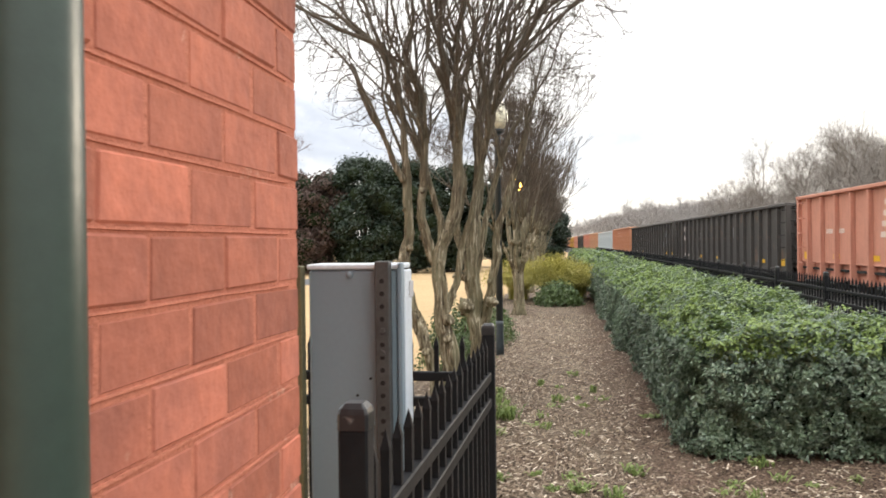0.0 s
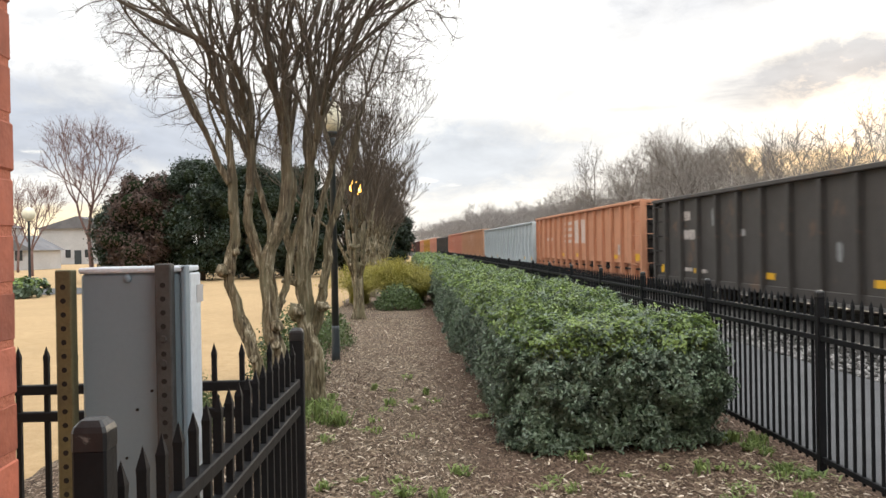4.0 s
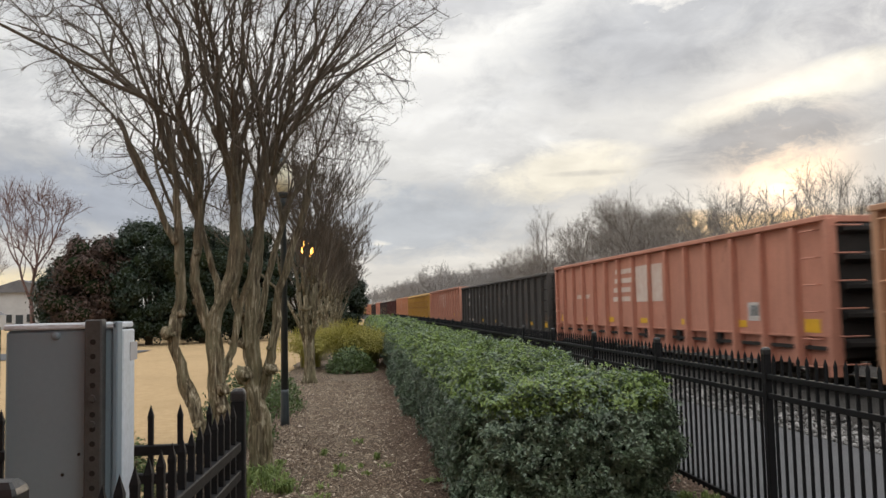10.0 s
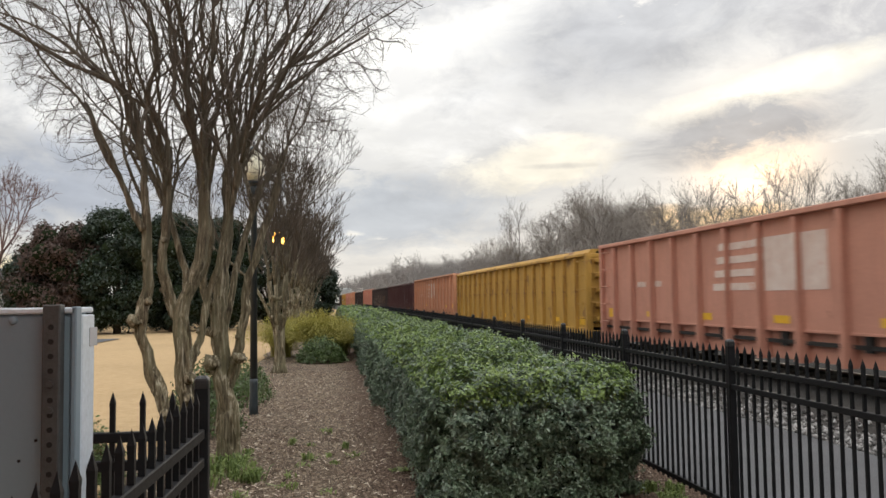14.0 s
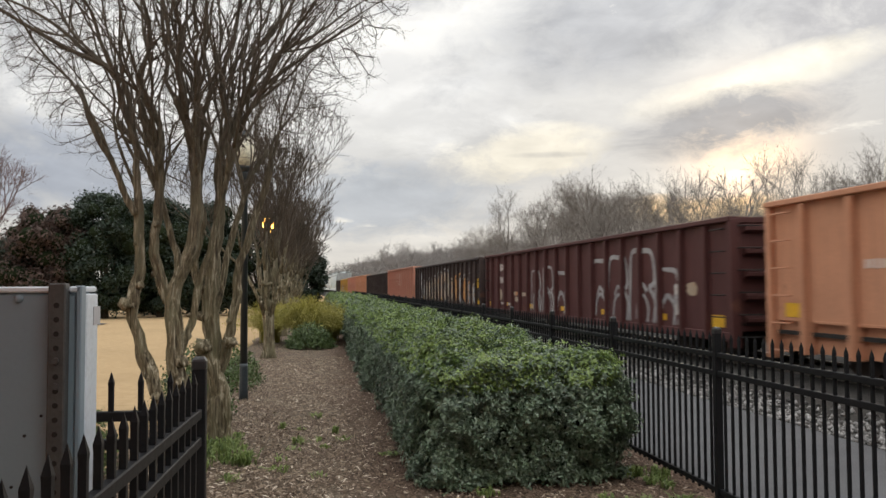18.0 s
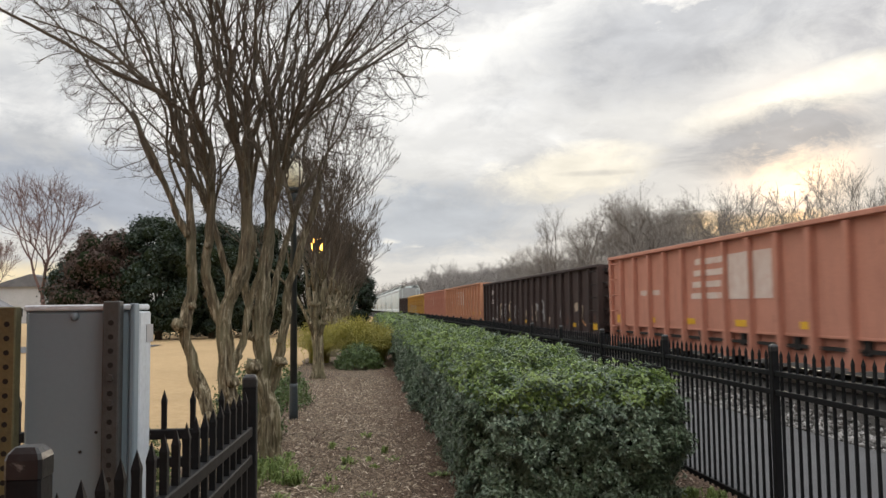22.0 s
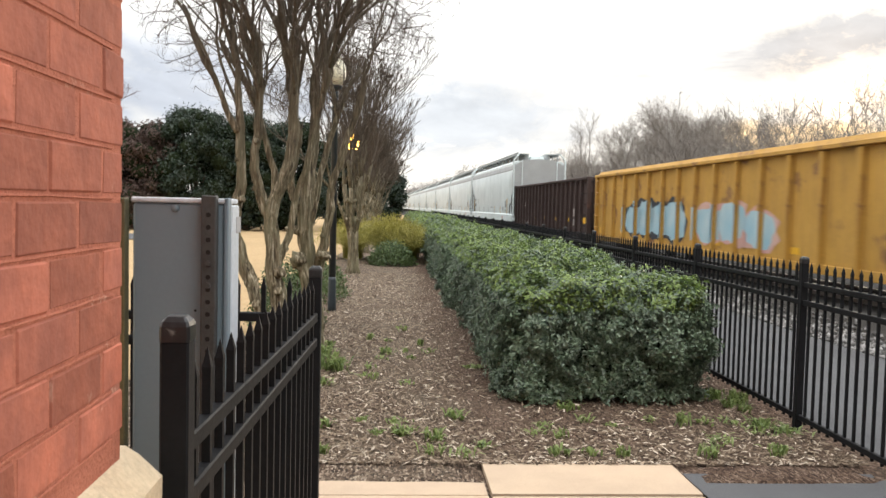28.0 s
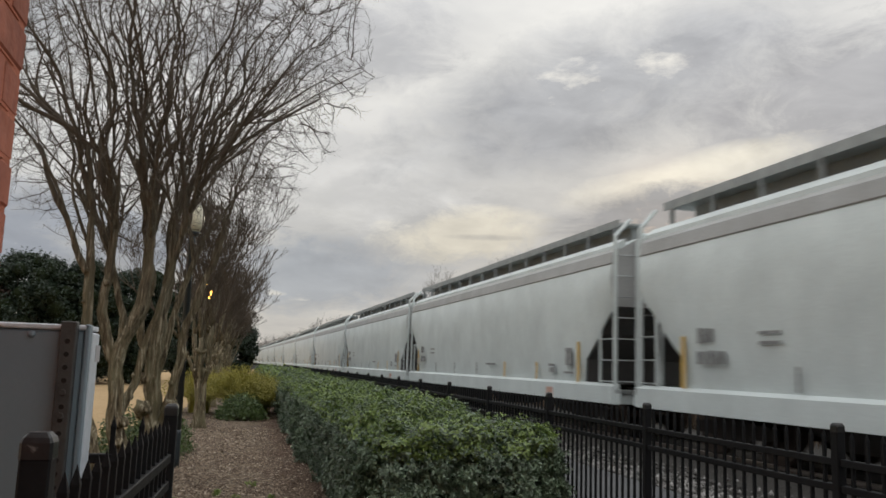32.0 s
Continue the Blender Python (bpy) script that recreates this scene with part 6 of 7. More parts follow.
                part("ladder_rung", Geo().tube([(sx * 1.48, yy + s * 0.08, z), (sx * 1.0, yy + s * 0.08, z)], 0.014, 5), M["grating"], car)
            part("end_post", Geo().tube([(sx * 1.0, yy + s * 0.08, 1.1), (sx * 1.0, yy + s * 0.08, 4.3)], 0.03, 6), m, car)
        part("draft_sill", Geo().box((-0.4, min(yy, yy - s * 3.0), 0.8), (0.4, max(yy, yy - s * 3.0), 1.15)), M["under"], car)
        part("end_brace", Geo().tube([(-0.5, yy + s * 0.1, 1.1), (-0.5, yy - s * 0.02, 2.75)], 0.04, 6), m, car)
        part("end_brace", Geo().tube([(0.5, yy + s * 0.1, 1.1), (0.5, yy - s * 0.02, 2.75)], 0.04, 6), m, car)
    trucks(car, half)
    return car


def on_side(car, items, m):
    for y, z, w, h in items:
        x = -HW - 0.002
        part("painted_mark", Geo().box((x - 0.004, y - w / 2, z - h / 2), (x + 0.004, y + w / 2, z + h / 2)), m, car)


def blotch(car, y, z, w, h, m, seed):
    """A sprayed patch with a ragged outline on the near side."""
    rs = random.Random(seed)
    n = 18
    x = -(HW - 0.106) - 0.004 - 0.0006 * (seed % 4)
    ring_ = []
    for k in range(n):
        a = 2 * math.pi * k / n
        r = rs.uniform(0.72, 1.0)
        sq = 1.0 / max(abs(math.cos(a)), abs(math.sin(a))) ** 0.5
        ring_.append((x, y + w / 2 * r * sq * math.cos(a), z + h / 2 * r * sq * math.sin(a)))
    g = Geo().put(ring_ + [(x, y, z)], [(k, (k + 1) % n, n) for k in range(n)])
    part("sprayed_patch", g, m, car)


def scrawl(car, pts, w, m, level=0):
    """A sprayed line: a ribbon through (y, z) points on the near side."""
    x = -(HW - 0.106) - 0.006 - 0.0005 * level
    ctrl = [Vector((0, a, b)) for a, b in pts]
    path, n = [], len(ctrl)
    for i in range(n - 1):
        p0, p1, p2, p3 = ctrl[max(i - 1, 0)], ctrl[i], ctrl[i + 1], ctrl[min(i + 2, n - 1)]
        for k in range(7):
            a = k / 7
            path.append(p1 + 0.5 * a * (p2 - p0 + a * (2 * p0 - 5 * p1 + 4 * p2 - p3 + a * (3 * (p1 - p2) + p3 - p0))))
    path.append(ctrl[-1])
    v, f = [], []
    for i, p in enumerate(path):
        d = path[min(i + 1, len(path) - 1)] - path[max(i - 1, 0)]
        nrm = Vector((0, -d.z, d.y)).normalized() * w / 2
        v += [(x, p.y + nrm.y, p.z + nrm.z), (x, p.y - nrm.y, p.z - nrm.z)]
        if i:
            f.append((2 * i - 2, 2 * i - 1, 2 * i + 1, 2 * i))
    part("sprayed_line", Geo().put(v, f), m, car)


def REFL(half, flange):
    z = 1.17 if flange else 0.9
    return ("reflector", [(-half + 0.6, z, 0.46, 0.22), (half - 0.6, z, 0.46, 0.22)] + [(-half + 3.0 + i * (2 * half - 6.0) / 4, z, 0.46, 0.13) for i in range(5)])


TOP = 2.90
NEAR = [9.2, 26.6, 48.6, 70.9, 88.8, 110.1, 128.2, 145.4, 167.2, 184.8, 206.0, 223.5, 243.9, 264.3, 280.9, 302.8, 320.4, 337.6, 359.0, 376.4, 396.2, 415.6, 435.8]
while len(NEAR) < 33:
    NEAR.append(NEAR[-1] + 19.9)
LOOKS = ["salmon", "black", "black", "orange", "grey", "tan", "salmon", "black", "salmon_pale", "yellow", "orange", "brown", "dark", "salmon", "dark", "orange", "salmon", "yellow", "dark"]
WORDS = {"tan": "faded tan-orange", "salmon": "weathered salmon-red", "salmon_pale": "faded salmon-pink", "orange": "rusty orange", "black": "sooty black", "grey": "pale grey", "yellow": "dirty yellow covered", "brown": "dark red-brown", "dark": "dark brown"}
CARS = []
for i, look_ in enumerate(LOOKS):
    length = (NEAR[i + 1] if i < 18 else 375.7) - NEAR[i]
    long_ = length > 18.5
    h = length / 2 - 0.58
    deco = [REFL(h, length < 18.5)]
    if look_ in ("salmon", "orange", "salmon_pale", "tan"):
        deco.append(("stencil", [(-h + 2.45, 1.4, 0.5, 0.34)]))
        deco.append(("stencil_dark", [(-h + 2.45, 1.42, 0.36, 0.2)]))
        deco.append(("stencil_faded", lettered([(h - 2.5, 1.85, 0.5, 0.14), (h - 3.3, 1.85, 0.6, 0.14)])))
        car = gondola("gondola_car", WORDS[look_] + " steel gondola car with side ribs", length, TOP, look_, 14, split=1.0, logo=(0.1, 2.1, 1.3), deco=deco)
    elif look_ == "yellow":
        car = gondola("covered_gondola_car", "dirty yellow steel gondola car with a ridged cover", length, TOP - 0.12, look_, 17, 0.54, hood=True, deco=deco)
    else:
        mk = "stencil_dark" if look_ == "grey" else "stencil"
        deco.append((mk, lettered([(h - 2.3, 2.28, 0.55, 0.26), (h - 2.5, 1.8, 1.1, 0.26), (h - 2.4, 0.92, 0.5, 0.1), (h - 3.3, 0.9, 0.6, 0.1), (-h + 2.2, 1.45, 0.42, 0.3), (-h + 2.2, 1.08, 0.4, 0.26)])))
        car = gondola("gondola_car", WORDS[look_] + " steel gondola car with side ribs", length, TOP - 0.12, look_, 18, 0.54, deco=deco)
    CARS.append((car, NEAR[i] + length / 2))
SPRAYED = {i: c[0] for i, c in enumerate(CARS)}
def sprayed_letter(car, y, z0, z1, w, fill, edge, seed):
    """A sprayed block letter: a filled body, a darker counter, and an edge line round it."""
    r_ = random.Random(seed)
    z, h = (z0 + z1) / 2, z1 - z0
    if fill:
        blotch(car, y, z, w, h * 1.02, fill, seed * 4)
        over_ribs(car, y, z + r_.uniform(-0.05, 0.05), w * 0.9, h * r_.uniform(0.7, 0.95), fill)
        blotch(car, y + r_.uniform(-0.15, 0.15) * w, z + r_.uniform(-0.12, 0.2) * h, w * 0.26, h * r_.uniform(0.2, 0.4), M["spray_dark"], seed * 4 + 3)
    lean = r_.uniform(-0.1, 0.1) * w
    left, right = y + w * 0.46, y - w * 0.46
    for k, pts in enumerate(([(left, z0), (left + lean, z), (left - 0.1 * w, z1), (y, z1 + 0.05)], [(y, z1 + 0.05), (right + 0.1 * w, z1 - 0.02), (right, z + 0.1 * h), (right + 0.2 * w, z)],
                             [(right + 0.2 * w, z), (right - 0.02 * w, z - 0.2 * h), (right + 0.05 * w, z0)], [(y + 0.15 * w, z - 0.1 * h), (y, z + 0.05 * h), (y - 0.2 * w, z - 0.05 * h)])):
        scrawl(car, pts, r_.uniform(0.07, 0.12), edge, k)


# white looping letters on the red-brown car
for k, (y, w, z1) in enumerate(((2.8, 1.2, 2.0), (1.5, 1.2, 2.1), (0.2, 1.3, 1.9), (-3.0, 1.2, 2.15), (-4.2, 1.3, 2.2), (-5.6, 1.5, 2.3), (-6.9, 1.2, 1.85))):
    sprayed_letter(SPRAYED[11], y, 0.75, z1, w, None, M["spray_white"], 31 + k)
    scrawl(SPRAYED[11], [(y + 0.3, 0.8), (y + 0.2, 1.2), (y - 0.1, 1.35), (y - 0.35, 1.1), (y - 0.3, 0.75)], 0.09, M["spray_white"], 5)
for k, (y, z, w, h) in enumerate(((7.6, 1.25, 0.9, 0.5), (5.3, 1.3, 0.7, 0.16), (4.2, 1.28, 0.6, 0.16), (5.2, 1.1, 0.5, 0.2), (-1.4, 0.95, 0.4, 0.4), (-8.0, 1.5, 0.5, 0.3))):
    blotch(SPRAYED[11], y, z, w, h, M["spray_tan"], 300 + k)
# grey, tan and orange letters on the dark car
for k, (y, w, z1, fill, edge) in enumerate(((6.6, 0.7, 1.9, "spray_white", "spray_white"), (5.8, 0.8, 1.75, "spray_white", "spray_tan"), (5.0, 0.8, 1.85, "spray_white", "spray_white"),
                                            (4.0, 1.5, 2.0, "spray_tan", "spray_white"), (2.4, 1.7, 2.1, "spray_tan", "spray_white"), (0.7, 1.7, 2.3, "spray_tan", "spray_white"), (-1.1, 1.9, 2.4, "spray_tan", "spray_white"), (-2.7, 1.0, 1.9, "spray_tan", "spray_tan"),
                                            (-4.1, 1.1, 2.0, "spray_orange", "spray_orange"), (-5.1, 1.1, 2.1, "spray_white", "spray_orange"), (-6.2, 1.2, 2.05, "spray_orange", "spray_white"), (-7.2, 0.9, 1.7, "spray_white", "spray_orange"), (-8.15, 0.8, 1.6, "spray_white", "spray_tan"))):
    sprayed_letter(SPRAYED[12], y, 0.78, z1, w, M[fill], M[edge], 61 + k)
for k, (y, z, w, h) in enumerate(((-7.3, 2.25, 0.5, 0.45), (-7.4, 1.9, 0.3, 0.3), (7.4, 2.2, 0.8, 0.5), (7.3, 1.5, 0.7, 0.35))):
    blotch(SPRAYED[12], y, z, w, h, M["spray_white"], 460 + k)
marks(SPRAYED[12], [(8.05, 1.75, 0.42, 0.4), (-8.8, 1.7, 0.36, 0.4)], M["reflector"])
# soot and old white marks on the black cars
rs = random.Random(45)
for i in (1, 2, 7):
    for k in range(9):
        blotch(SPRAYED[i], rs.uniform(-8.0, 8.0), rs.uniform(0.9, 2.3), rs.uniform(0.12, 0.4), rs.uniform(0.15, 0.7), M["spray_white"] if k % 3 == 0 else M["stencil_dark"], 620 + 11 * i + k)
# dark-edged pale blue pieces on the yellow car
for k, (y, z, w, h) in enumerate(((6.0, 1.3, 1.9, 1.0), (4.9, 1.4, 1.7, 1.2), (3.8, 1.35, 1.6, 1.15), (2.6, 1.35, 1.8, 1.2), (0.4, 1.3, 1.7, 1.0), (-0.8, 1.35, 1.7, 1.05), (-2.2, 1.25, 1.7, 0.95))):
    blotch(SPRAYED[17], y, z, w * 1.12, h * 1.12, M["spray_dark"] if k < 4 else M["spray_pink"], 500 + 4 * k)
    blotch(SPRAYED[17], y, z, w * 0.92, h * 0.92, M["spray_blue"], 501 + 4 * k)
    over_ribs(SPRAYED[17], y, z, w, h * 0.8, M["spray_blue"])
for k in range(9):
    blotch(SPRAYED[14], 7.5 - 1.9 * k, 1.0 + 0.25 * (k % 3), 0.5, 0.35, M["spray_white"] if k % 2 else M["spray_tan"], 540 + k)
for k, (y, z1) in enumerate(((6.5, 1.5), (5.6, 1.6), (4.4, 1.6), (3.2, 1.7), (2.0, 1.5), (-1.5, 1.6), (-2.8, 1.7))):
    sprayed_letter(SPRAYED[14], y, 0.95, z1, 0.8, None, M["spray_tan"] if k % 2 else M["spray_white"], 91 + k)
scrawl(SPRAYED[14], [(-7.9, 0.9), (-8.1, 1.4), (-8.5, 1.5), (-8.4, 1.1), (-8.8, 0.9)], 0.07, M["spray_tan"])
hop = hopper("covered_hopper_car", "white covered hopper car with a rooftop walkway", 19.2, 0)
HH = 9.6
on_side(hop, lettered([(HH - 2.3, 2.15, 0.5, 0.26), (HH - 2.45, 1.78, 0.85, 0.24)]) + [ (HH - 4.0, 2.15, 0.5, 0.05), (HH - 4.0, 2.0, 0.5, 0.05), (-HH + 2.15, 1.82, 0.36, 0.4), (-HH + 3.2, 1.62, 0.35, 0.06), (-HH + 3.15, 1.5, 0.3, 0.12)], M["stencil_dark"])
on_side(hop, [(HH - 1.62, 1.7, 0.13, 0.9), (-HH + 1.62, 1.7, 0.13, 0.9)] + [(-HH + 4.2 + i * 2.5, 1.47, 0.1, 0.42) for i in range(2)], M["reflector_dim"])
on_side(hop, [(-HH + 9.4 + i * 2.6, 1.47, 0.06, 0.36) for i in range(3)] + [(-HH + 8.0, 1.62, 0.9, 0.05), (-HH + 2.15, 1.45, 0.5, 0.05)], M["stencil_dark"])
on_side(hop, [(-HH + 3.3, 0.98, 0.42, 0.22)], M["spray_pink"])
CARS.append((hop, 385.9))
for k in range(20, 33):
    CARS.append((copy_thing(hop, pose(0, 0, 0)), 406.3 + 20.1 * (k - 20)))

S_NODES = [0.0, 47.3, 93.6, 139.6, 187.0, 233.6, 280.7, 329.9, 381.0]


def train_at(t):
    """How far the train has come at t seconds."""
    i = min(int(t // 4), 7)
    a = t / 4 - i
    p1, p2 = S_NODES[i], S_NODES[i + 1]
    p0 = S_NODES[i - 1] if i else 2 * p1 - p2
    p3 = S_NODES[i + 2] if i + 2 < 9 else 2 * p2 - p1
    return p1 + 0.5 * a * (p2 - p0 + a * (2 * p0 - 5 * p1 + 4 * p2 - p3 + a * (3 * (p1 - p2) + p3 - p0)))


# ---- small things on the ground ----
def chips():
    rs = np.random.RandomState(14)
    n = 42000
    y = 4.75 + 14 * rs.uniform(0, 1, n) ** 1.5
    x = rs.uniform(-1.3, 3.3, n)
    ok = ~((x > 1.3) & (x < 2.9) & (y > 6.5)) & ~((x > 0.65 + rs.normal(0, 0.25, n)) & (rs.uniform(0, 1, n) < 0.6) & (y > 5.6))
    x, y = x[ok], y[ok]
    n = len(x)
    L, W = rs.uniform(0.015, 0.06, n), rs.uniform(0.005, 0.015, n)
    big = rs.uniform(0, 1, n) > 0.97
    L[big] *= 1.8
    a, tilt = rs.uniform(0, 6.3, n), rs.normal(0, 0.25, n)
    d = np.stack([np.cos(a), np.sin(a), tilt], 1)
    e = np.stack([-np.sin(a), np.cos(a), rs.normal(0, 0.3, n)], 1)
    c = np.stack([x, y, rs.uniform(0.006, 0.02, n)], 1)
    up = np.array([0, 0, 0.006])
    p = [c - d * L[:, None] / 2 - e * W[:, None] / 2, c + d * L[:, None] / 2 - e * W[:, None] * 0.3, c + d * L[:, None] / 2 + e * W[:, None] * 0.3, c - d * L[:, None] / 2 + e * W[:, None] / 2, c + up]
    v = np.stack(p, 1).reshape(-1, 3)
    i = np.arange(n)[:, None] * 5
    f = np.concatenate([i + [0, 1, 4], i + [1, 2, 4], i + [2, 3, 4], i + [3, 0, 4]], 1).reshape(-1, 3)
    tagged(new("wood_chips", fast_mesh("wood_chips", v, f, M["chips"])), "loose brown and grey wood chips on the path", "wood chips", kind="stuff")


def pebbles():
    rs = np.random.RandomState(15)
    n = 9000
    y = 2 + 40 * rs.uniform(0, 1, n) ** 1.6
    x = 5.75 + np.abs(rs.normal(0, 1, n)) * 0.5
    x = np.minimum(x, 8.4 - 0.023 * y)
    s = rs.uniform(0.018, 0.045, n)[:, None]
    z = np.array([bed(a, b) * 0.8 - 0.02 for a, b in zip(x, y)])
    c = np.stack([x, y, z + 0.01], 1)
    o = np.array([(1, 0, 0), (0, 1, 0), (-1, 0, 0), (0, -1, 0), (0, 0, 0.8), (0, 0, -0.8)], float)
    v = (c[:, None] + s[:, None] * (o[None] + rs.normal(0, 0.25, (n, 6, 3)))).reshape(-1, 3)
    t = np.array([(0, 1, 4), (1, 2, 4), (2, 3, 4), (3, 0, 4), (1, 0, 5), (2, 1, 5), (3, 2, 5), (0, 3, 5)])
    f = (np.arange(n)[:, None, None] * 6 + t[None]).reshape(-1, 3)
    tagged(new("ballast_stones", fast_mesh("ballast_stones", v, f, M["stones"])), "loose grey crushed stones at the ballast's edge", "stones", kind="stuff")


chips()
pebbles()


def weed(x, y, h, r, n, seed):
    """A tuft of green blades and broad leaves lying out from one root."""
    rs = random.Random(seed)
    t = thing("weed", "small green weed tuft in the mulch", "weed", "weeds in the mulch", at=pose(x, y, 0.0, 0, 0, rs.uniform(0, 360)))
    g = Geo()
    for i in range(n):
        a, l = rs.uniform(0, 6.3), rs.uniform(0.5, 1.0)
        o, w = rs.uniform(0.1, 1.0) * r * 0.8, rs.uniform(0.005, 0.012)
        c, s = math.cos(a), math.sin(a)
        b = (rs.gauss(0, 0.3) * r, rs.gauss(0, 0.25) * r)
        p1, p2 = (b[0] + c * o * 0.5, b[1] + s * o * 0.5, h * l * 0.75), (b[0] + c * o, b[1] + s * o, h * l * rs.uniform(0.5, 1.0))
        g.put([(b[0] - s * w * 0.6, b[1] + c * w * 0.6, 0), (b[0] + s * w * 0.6, b[1] - c * w * 0.6, 0), (p1[0] + s * w, p1[1] - c * w, p1[2]), (p1[0] - s * w, p1[1] + c * w, p1[2]), p2], [(0, 1, 2, 3), (3, 2, 4)])
    tagged(part("foliage", g, M["weed"], t), kind="stuff")


rs = random.Random(12)
for i, (x, y) in enumerate(((0.78, 5.84), (0.21, 5.38), (0.38, 5.39), (0.59, 5.27), (0.9, 5.1), (-0.16, 5.58), (-0.38, 7.66), (-0.27, 6.95), (-0.26, 8.16), (0.23, 8.44), (1.09, 7.74), (1.4, 5.62), (1.67, 6.15), (1.74, 5.8),
                            (1.48, 5.33), (1.37, 4.94), (1.59, 4.94), (1.78, 4.9), (2.43, 5.72), (2.35, 4.92), (2.81, 4.96), (3.1, 6.13), (0.58, 4.95), (0.75, 4.9), (-0.14, 4.93), (0.5, 8.2), (0.05, 9.4), (0.62, 9.0), (-0.6, 8.05), (-0.4, 8.9))):
    weed(x, y, rs.uniform(0.05, 0.13), rs.uniform(0.07, 0.15), rs.randint(16, 34), i)
for i in range(16):
    weed(rs.uniform(-0.6, 3.0), rs.uniform(4.9, 6.0), rs.uniform(0.02, 0.07), rs.uniform(0.08, 0.2), 16, 100 + i)
for i in range(14):
    weed(rs.uniform(-0.4, 0.8), rs.uniform(6.3, 10.5), rs.uniform(0.03, 0.09), rs.uniform(0.08, 0.16), 14, 180 + i)
for i in range(10):
    weed(-0.55 + rs.uniform(-0.3, 0.45), 7.75 + rs.uniform(-0.5, 0.9), rs.uniform(0.08, 0.24), rs.uniform(0.1, 0.2), 55, 140 + i)
for i in range(5):
    weed(3.15 + rs.uniform(-0.2, 0.05), rs.uniform(5.0, 6.6), rs.uniform(0.06, 0.16), rs.uniform(0.1, 0.2), 50, 160 + i)


# ---- across the lawn ----
def globe_lamp(x, y):
    t = thing("street_lamp", "thin dark lamp post with a round white globe across the lawn", "street lamp", at=pose(x, y, -0.06))
    part("pole", Geo().lathe([(0.09, 0), (0.06, 0.5), (0.05, 3.1), (0.09, 3.15)], 10), M["pole"], t, smooth=True)
    part("globe", Geo().lathe([(0.08, 3.15), (0.26, 3.3), (0.3, 3.5), (0.22, 3.7), (0.05, 3.78)], 12), M["globe"], t, smooth=True)


globe_lamp(-16.5, 38.0)
hedge("hedge", -22.0, -13.4, 31.0, 33.0, 0.6, 9000, 31, 0.12, "low dark hedge along the road across the lawn")
sheet("road", -60, -9, 33.6, 39.5, 4, 3, -0.03, M["asphalt"], None, "asphalt road across the lawn", "road")


def house(x, y, w, d, h, roof, label):
    t = thing("house", label, "house", "houses across the lawn", at=pose(x, y, -0.06))
    wl = part("wall", Geo().box((-w / 2, -d / 2, 0), (w / 2, d / 2, h)), M["white_wall"], t)
    part("roof", Geo().prism([(-w / 2 - 0.4, h), (w / 2 + 0.4, h), (0, h + roof)], 1, -d / 2 - 0.4, d / 2 + 0.4), M["grey_roof"], t)
    for fl in range(max(1, int(h // 2.7))):
        for i in range(max(2, int(w // 2.4))):
            n = max(2, int(w // 2.4))
            xx = -w / 2 + w * (i + 0.5) / n
            win = part("window", Geo().box((xx - 0.45, -d / 2 - 0.05, 0.9 + 2.7 * fl), (xx + 0.45, -d / 2 + 0.02, 2.2 + 2.7 * fl), 0.02), M["white_wall"], t)
            part("pane", Geo().box((xx - 0.38, -d / 2 - 0.06, 0.98 + 2.7 * fl), (xx + 0.38, -d / 2 - 0.04, 2.12 + 2.7 * fl)), M["darkglass"], win)
    part("door", Geo().box((-0.5, -d / 2 - 0.04, 0), (0.5, -d / 2 + 0.02, 2.05), 0.01), M["pole"], t)


house(-39.5, 88.0, 5.0, 7.0, 2.0, 1.6, "small white house with a grey gable roof")
house(-47.0, 128.0, 11.0, 12.0, 5.2, 1.8, "pale two-storey house with a grey roof")
house(-62.0, 120.0, 12.0, 10.0, 5.4, 2.2, "pale two-storey house with a grey roof")


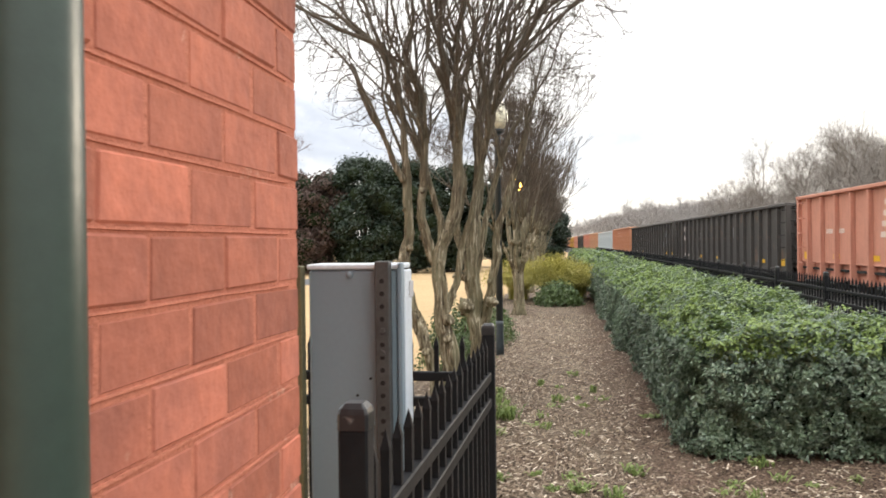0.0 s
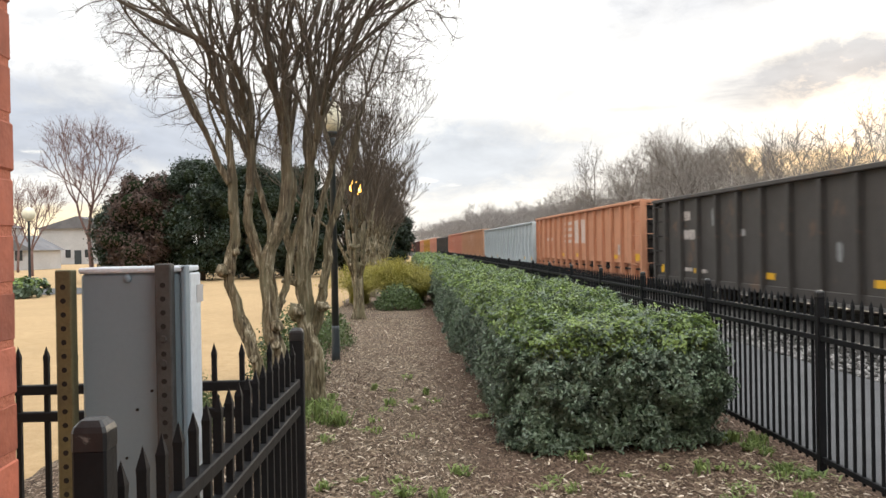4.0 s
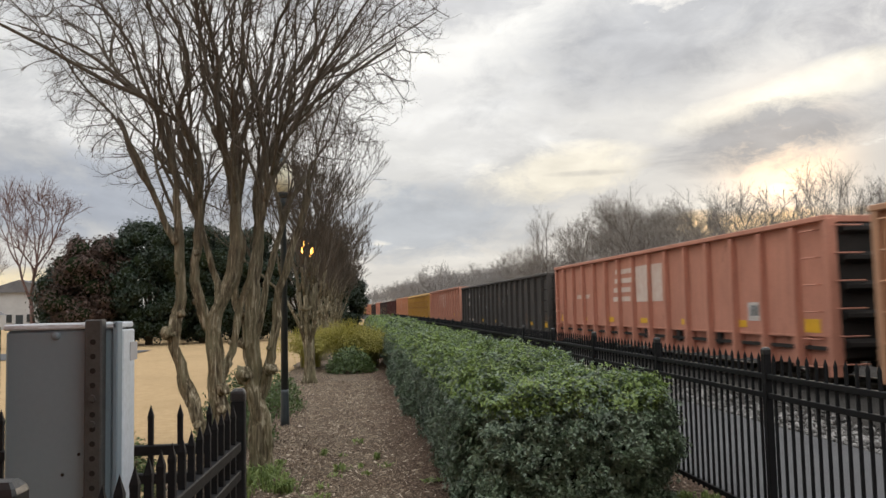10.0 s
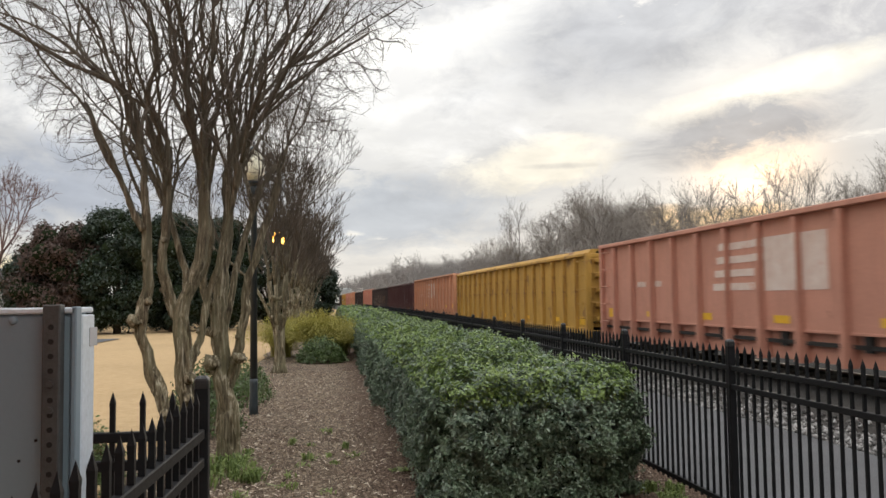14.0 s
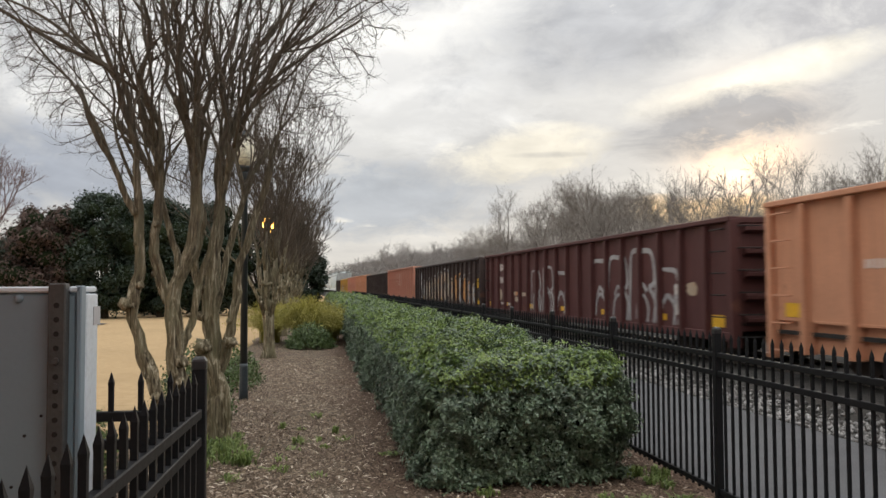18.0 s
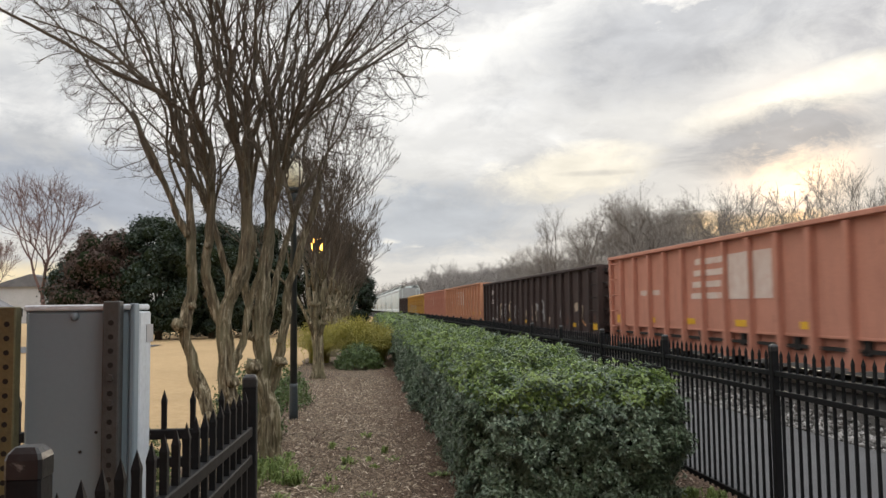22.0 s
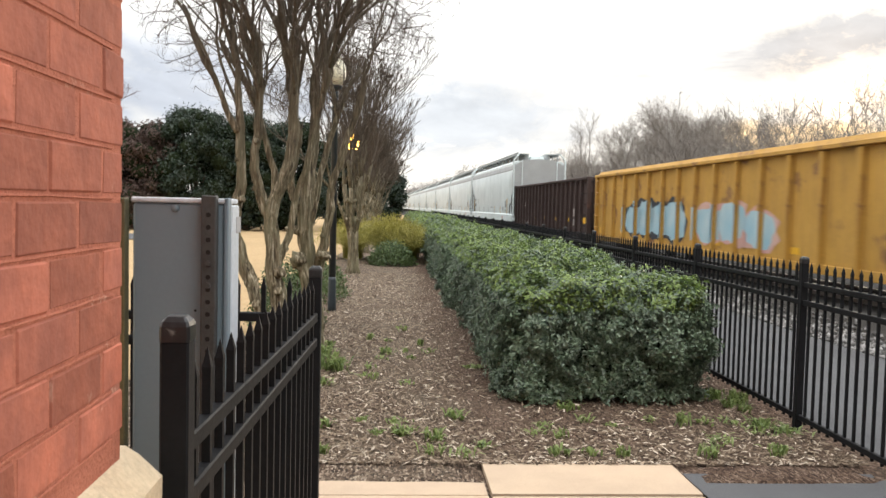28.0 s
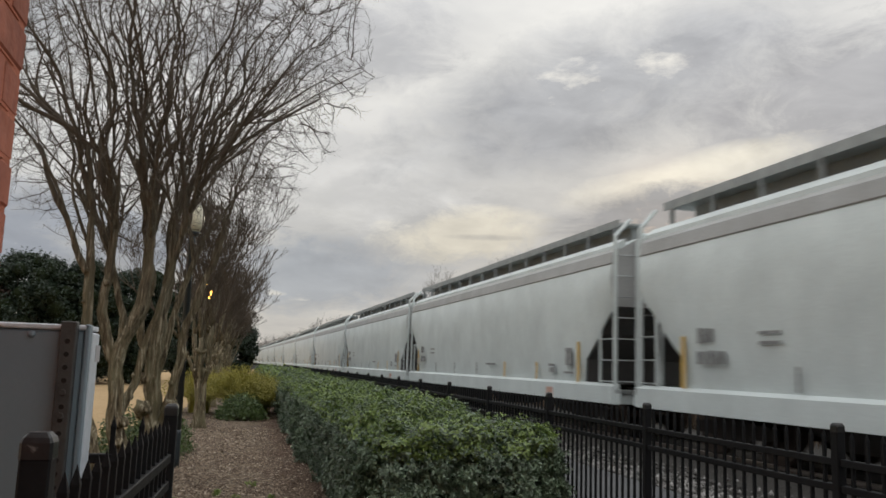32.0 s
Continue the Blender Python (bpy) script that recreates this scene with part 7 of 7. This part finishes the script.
# ---- bricks ----
def brick_wall():
    """Running bond on the wall's outer face, each brick a part."""
    rs = random.Random(2)
    shapes = {}

    def shape(ln, k):
        key = (round(ln, 4), k)
        if key not in shapes:
            h = COURSE - 0.0105
            dz, dy = [rs.uniform(-0.0016, 0.0016) for _ in range(4)], [rs.uniform(-0.002, 0.002) for _ in range(4)]
            g = Geo().box((-0.09, -ln / 2, -h / 2), (0.0, ln / 2, h / 2), 0.0034)
            g.v = [(x, y + dy[(0 if y < 0 else 1)] * (1 if z > 0 else -1), z + dz[(0 if y < 0 else 1)]) for x, y, z in g.v]
            shapes[key] = g.mesh("brick", M["brick"])
        return shapes[key]
    for c in range(0, 26):
        z = Z0_BED + COURSE * (c + 0.5)
        y = WY
        first = 0.1 if c % 2 else 0.2
        i = 0
        while y > -0.55:
            ln = (first if i == 0 else 0.2)
            b = part("brick", shape(ln - 0.007, rs.randint(0, 5)), None, building)
            b.location = (WX + rs.uniform(-0.0015, 0.0015), y - ln / 2 + (0.0055 if i == 0 else 0), z + rs.uniform(-0.0012, 0.0012))
            y -= ln
            i += 1
    for c in range(0, 26):
        z, y, bead = Z0_BED + COURSE * c, -0.55, []
        while y < WY - 0.004:
            bead.append((WX - 0.0022, y, z + 0.0016 * noise.noise((y * 9, c * 3.1, 0))))
            y += 0.05
        part("bead", Geo().tube(bead, [0.0026 + 0.0009 * noise.noise((i * 0.9, c * 1.7, 4)) for i in range(len(bead))], 5), M["mortar"], building, "raised bead of the mortar joint")
    g = Geo()
    for c in range(0, 46):
        z = Z0_BED + COURSE * (c + 0.5)
        y = (WY - (0.1 if c % 2 else 0.2) - 0.2 * 8) if c < 26 else WY
        if c < 26:
            while y > -0.55:
                y -= 0.2
        while y > -8.8:
            g.box((WX - 0.05, y - 0.2 + 0.0055, z - COURSE / 2 + 0.006), (WX, y - 0.0055, z + COURSE / 2 - 0.006))
            y -= 0.2
    tagged(part("brick_rest", g, M["brick"], building), kind="stuff")


brick_wall()


ROLLING = [c for c, _ in CARS]


def motions():
    """The whole train rolls along the track towards the camera and past it."""
    for car, y0 in CARS:
        walk(car, [(t, TRACK @ pose(0, y0 - train_at(t), 0)) for t in range(0, 33, 2)])
        # the wheels roll while the car is near; far off they rest
        near = [f / FPS for f in range(0, 32 * FPS + 1) if -6 < y0 - train_at(f / FPS) < 30]
        if near and car in ROLLING:
            for w in [o for o in car.children_recursive if o.name.startswith("wheelset")]:
                at = w.location.copy()
                s0 = train_at(near[0])
                rows = [(t, pose(*at, math.degrees((train_at(t) - s0) / 0.455) % 360)) for t in near]
                if near[0] > 0:
                    rows.insert(0, (0.0, pose(*at)))
                if near[-1] < 31.99:
                    rows.append((32.0, rows[-1][1]))
                walk(w, rows)


motions()
